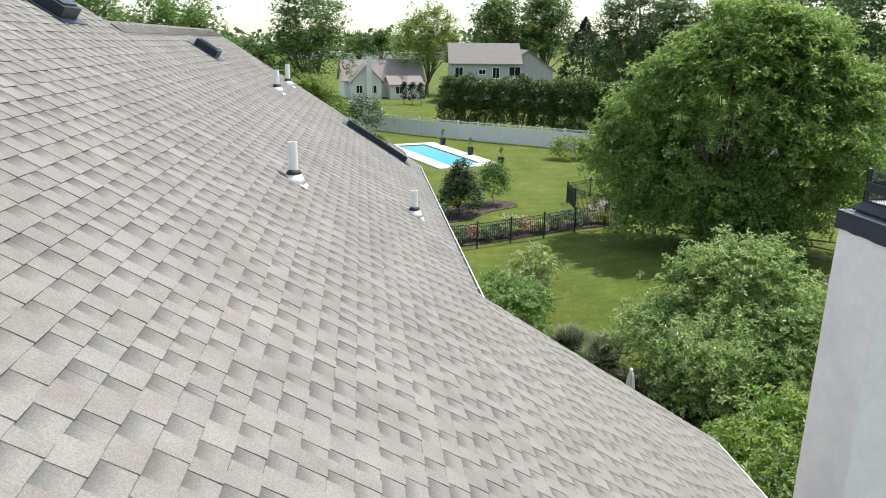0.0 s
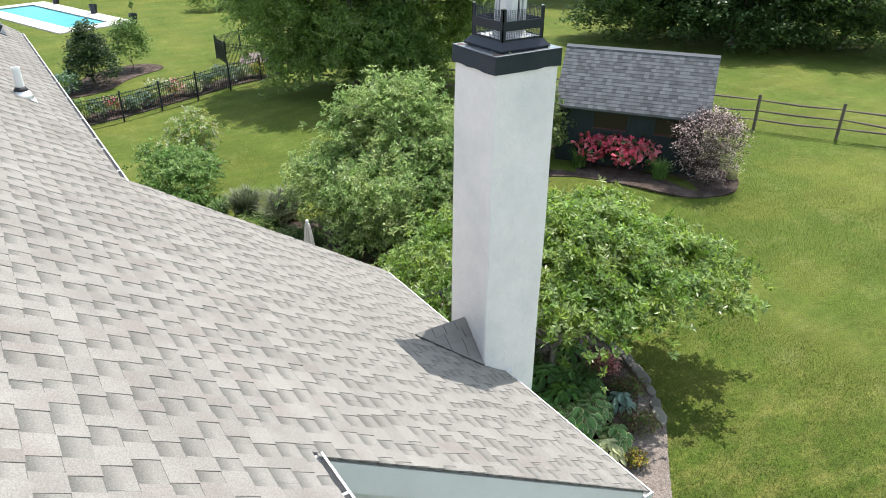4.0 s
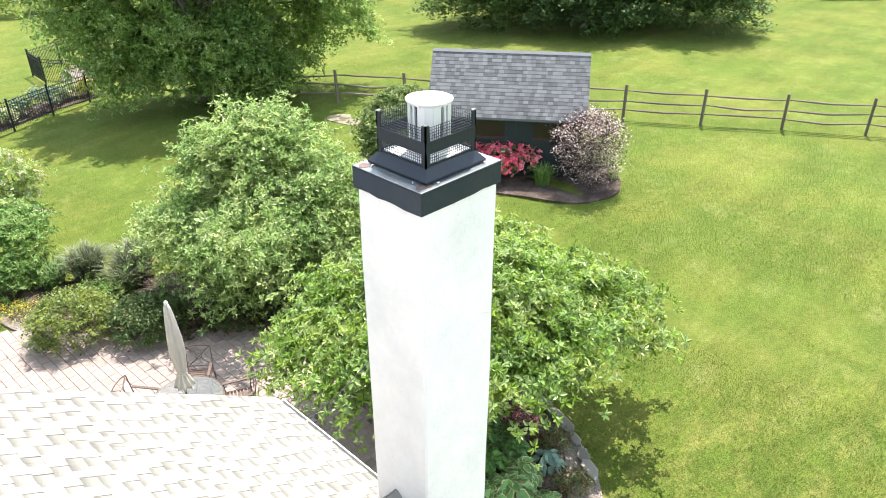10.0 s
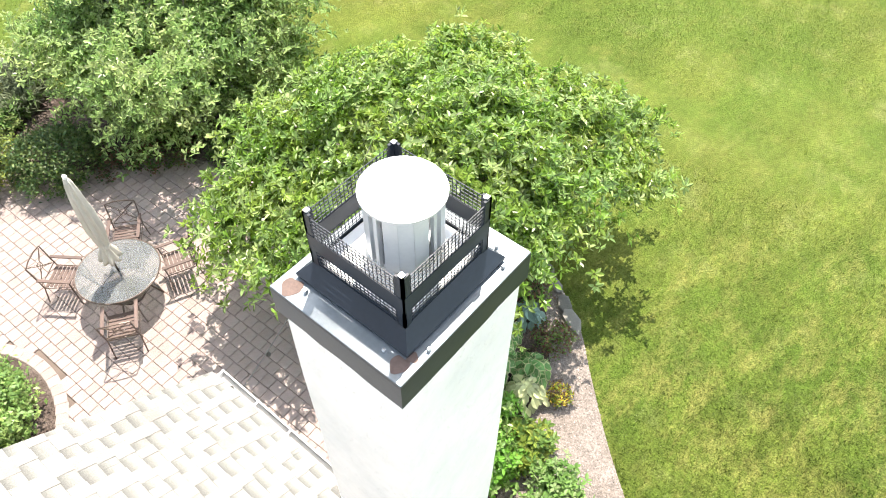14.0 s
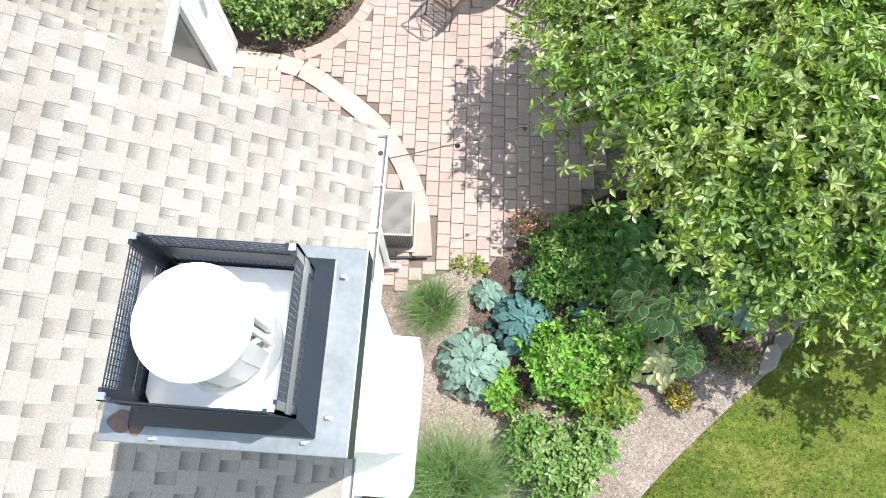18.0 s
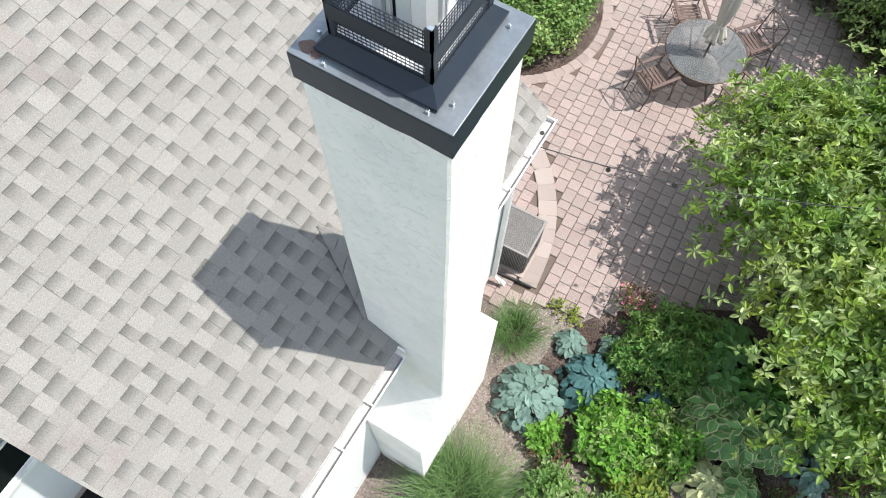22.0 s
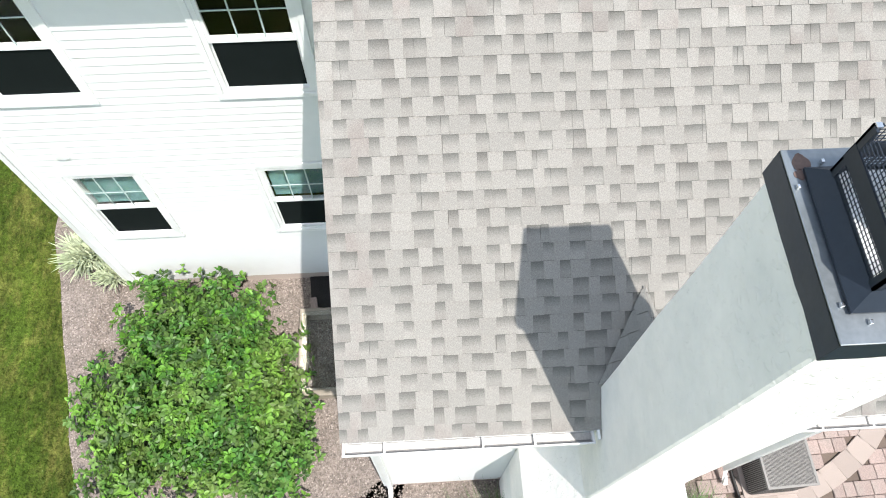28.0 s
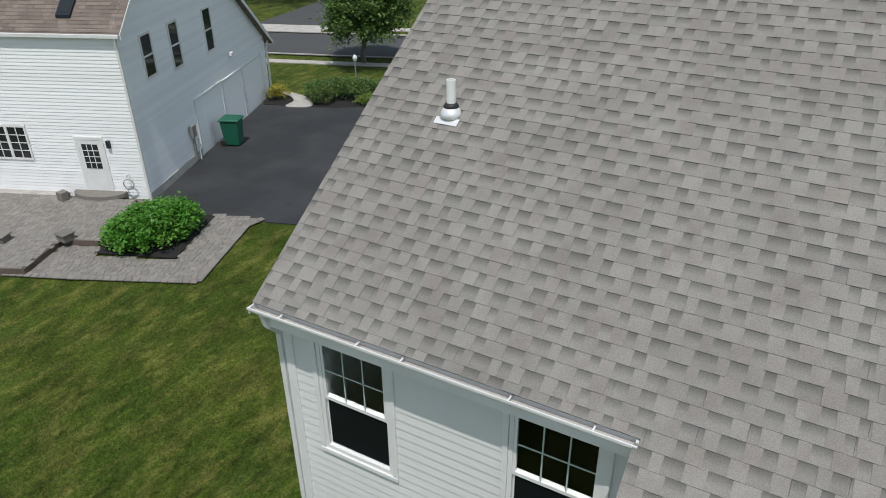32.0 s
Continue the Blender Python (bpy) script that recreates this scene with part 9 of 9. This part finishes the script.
def lay(parent, poly, z, ang, width, lengths, one, rest, limit, near, skip=None, seed=1):
    """Rows of tumbled pavers inside an outline; those near the camera's way are single pieces."""
    rg_ = random.Random(seed)
    m = Matrix.Rotation(ang, 4, "Z")
    im = m.inverted()
    loc = [im @ Vector((x, y, 0)) for x, y in poly]
    x0, x1, y0, y1 = min(p.x for p in loc), max(p.x for p in loc), min(p.y for p in loc), max(p.y for p in loc)
    joined, shared, count = Shape(), {}, 0
    x = x0
    while x < x1:
        y = y0 - rg_.uniform(0, 0.2)
        while y < y1:
            l = rg_.choice(lengths)
            c = m @ Vector((x + width / 2, y + l / 2, 0))
            if inside(c.x, c.y, poly) and not (skip and skip(c.x, c.y)):
                lift = z + rg_.uniform(-0.003, 0.003)
                if count < limit and near(c.x, c.y):
                    count += 1
                    if l not in shared:
                        s_ = Shape()
                        paver_shape(s_, -width / 2 + 0.003, -l / 2 + 0.003, width / 2 - 0.003, l / 2 - 0.003, -0.03, 0.0, 0.008)
                        shared[l] = s_.mesh("paver", one)
                    part("paver", shared[l], one, parent, m=Matrix.Translation((c.x, c.y, lift)) @ m @ pose(0, 0, 0, rg_.uniform(-0.7, 0.7), rg_.uniform(-0.7, 0.7), rg_.uniform(-1.5, 1.5)))
                else:
                    k = len(joined.v)
                    paver_shape(joined, x + 0.003, y + 0.003, x + width - 0.003, y + l - 0.003, lift - 0.03, lift, 0.008)
                    joined.v[k:] = [tuple(m @ Vector(p)) for p in joined.v[k:]]
            y += l
        x += width
    part("paver_rest", joined, rest, parent, kind="stuff")


base_ = bpy.data.objects["patio_base"]
lay(base_, PATIO, 0.062, radians(2), 0.2, (0.16, 0.2, 0.2, 0.24), M_PAVER, M_PAVER_I, 300, lambda x, y: 4.6 < y < 8.2 and x > 0.0, skip=lambda x, y: (min((x - a) ** 2 + (y - b) ** 2 for a, b in ARC) < 0.165 ** 2) or (x + 2.45) ** 2 / 2.66 + (y - 9.75) ** 2 / 3.2 < 1)
for i in range(0, len(ARC) - 2, 3):
    (ax, ay), (bx, by) = ARC[i], ARC[min(i + 3, len(ARC) - 1)]
    d_ = Vector((bx - ax, by - ay, 0))
    q = Shape()
    paver_shape(q, -d_.length / 2 - 0.004, -0.15, d_.length / 2 + 0.004, 0.15, -0.03, 0.0, 0.006)
    part("border_paver", q, M_PAVER_PALE, base_, m=pose((ax + bx) / 2, (ay + by) / 2, 0.068, 0, 0, math.degrees(math.atan2(d_.y, d_.x))))
for i in range(26):
    a = -1.3 + 2.9 * i / 26
    x, y = -2.45 + 1.52 * math.cos(a), 9.75 + 1.68 * math.sin(a)
    q = Shape()
    paver_shape(q, -0.1, -0.095, 0.1, 0.095, -0.03, 0.0)
    part("border_paver", q, M_PAVER, base_, m=pose(x, y, 0.064, 0, 0, math.degrees(math.atan2(-math.cos(a) * 1.52, math.sin(a) * 1.68)) + 90))
edge = [Vector((*p, 0)) for p in WALK[1:6]]
for a, b in zip(edge, edge[1:]):
    u = (b - a).normalized()
    n = int((b - a).length / 0.2)
    q = Shape()
    paver_shape(q, -0.097, -0.1, 0.097, 0.1, -0.03, 0.0, 0.008)
    mesh = q.mesh("border_paver", M_TERRACE)
    for i in range(n):
        c = a + u * ((i + 0.5) * (b - a).length / n)
        part("border_paver", mesh, M_TERRACE, bpy.data.objects["terrace_walk"], m=pose(c.x, c.y, 0.058, 0, 0, math.degrees(math.atan2(u.y, u.x))))
lay(bpy.data.objects["terrace_walk"], WALK, 0.05, radians(28), 0.15, (0.15, 0.22), M_TERRACE, M_TERRACE_I, 0, lambda x, y: False, seed=3)
lay(bpy.data.objects["terrace_high"], TERRACE, 0.25, radians(NU), 0.15, (0.15, 0.22), M_TERRACE, M_TERRACE_I, 0, lambda x, y: False, seed=4)
shingles()


# ---- grass blades and gravel ----
def inside_all(x, y, poly):
    odd = np.zeros(len(x), bool)
    for i in range(len(poly)):
        (x0, y0), (x1, y1) = poly[i - 1], poly[i]
        if y0 != y1:
            odd ^= ((y0 > y) != (y1 > y)) & (x < x0 + (x1 - x0) * (y - y0) / (y1 - y0))
    return odd


def ground_all(x, y):
    def s(a):
        a = np.clip(a, 0, 1)
        return a * a * (3 - 2 * a)
    return 0.65 * s((x + 0.35 * y - 12) / 6) * s((40 - y) / 20) + 0.02 * np.sin(x * 0.7) * np.sin(y * 0.53) - 0.03


def lawn_blades(name, n, x0, x1, y0, y1, foot, keep_out, seed, label):
    rng = np.random.default_rng(seed)
    # denser towards the foot point
    x, y = rng.uniform(x0, x1, 3 * n), rng.uniform(y0, y1, 3 * n)
    d = np.hypot(x - foot[0], y - foot[1])
    ok = rng.uniform(0, 1, 3 * n) < np.clip(9.0 / d, 0.12, 1.0) ** 1.3
    for poly in keep_out:
        ok &= ~inside_all(x, y, poly)
    x, y = x[ok][:n], y[ok][:n]
    k = len(x)
    root = np.stack([x, y, ground_all(x, y) - 0.005], 1)
    a = rng.uniform(0, 2 * np.pi, k)
    side = np.stack([-np.sin(a), np.cos(a), 0 * a], 1)
    lean = rng.uniform(0.2, 1.0, k)
    h = rng.uniform(0.02, 0.05, k)
    tip = root + np.stack([np.cos(a) * lean * h, np.sin(a) * lean * h, h], 1)
    w = rng.uniform(0.004, 0.008, k)[:, None]
    mat = M_BLADE
    ob = part(name, quads(name, np.stack([root - side * w, root + side * w, tip + side * w * 0.35, tip - side * w * 0.35], 1), mat), mat, kind="stuff")
    tagged(ob, label, "grass", kind="stuff")


HOUSE_FOOT = [(-15.5, -3.8), (-3.5, -3.8), (-3.5, 0.0), (-0.3, 0.0), (-0.3, 4.9), (-3.2, 4.9), (-3.2, 14.1), (-15.5, 14.1)]
lawn_blades("lawn_blades_east", 260000, 2.0, 26.0, -9.0, 28.0, (2.0, 3.0), [EAST_BED, PATIO, SHED_BED, SOUTH_BED], 71, "short mown grass blades on the back lawn")
lawn_blades("lawn_blades_south", 220000, -24.0, 4.0, -26.0, -1.0, (-3.0, -6.0), [EAST_BED, SOUTH_BED, HOUSE_FOOT, WALK, TERRACE, DRIVE], 72, "grass blades on the side lawn, coloured dark green")


def chips(name, poly, n, seed, z, label):
    rng = np.random.default_rng(seed)
    px_, py_ = [p[0] for p in poly], [p[1] for p in poly]
    x, y = rng.uniform(min(px_), max(px_), n), rng.uniform(min(py_), max(py_), n)
    ok = inside_all(x, y, poly)
    c = np.stack([x[ok], y[ok], np.full(ok.sum(), z)], 1)
    c[:, 2] += rng.uniform(0.002, 0.012, len(c))
    ob = part(name, quads(name, leaf_quads(rng, c, 0.026, 0.75, 2.2, 0.0, 0.6), M_CHIP), M_CHIP, kind="stuff")
    tagged(ob, label, "gravel", kind="stuff")


chips("gravel_east", EAST_BED, 60000, 73, 0.02, "loose pale stone chips over the mulch bed")
chips("pebbles", pebbles, 4000, 75, 0.27, "loose pale pebbles along the neighbour's wall")
chips("gravel_south", SOUTH_BED, 36000, 74, 0.02, "loose pale stone chips below the windows")
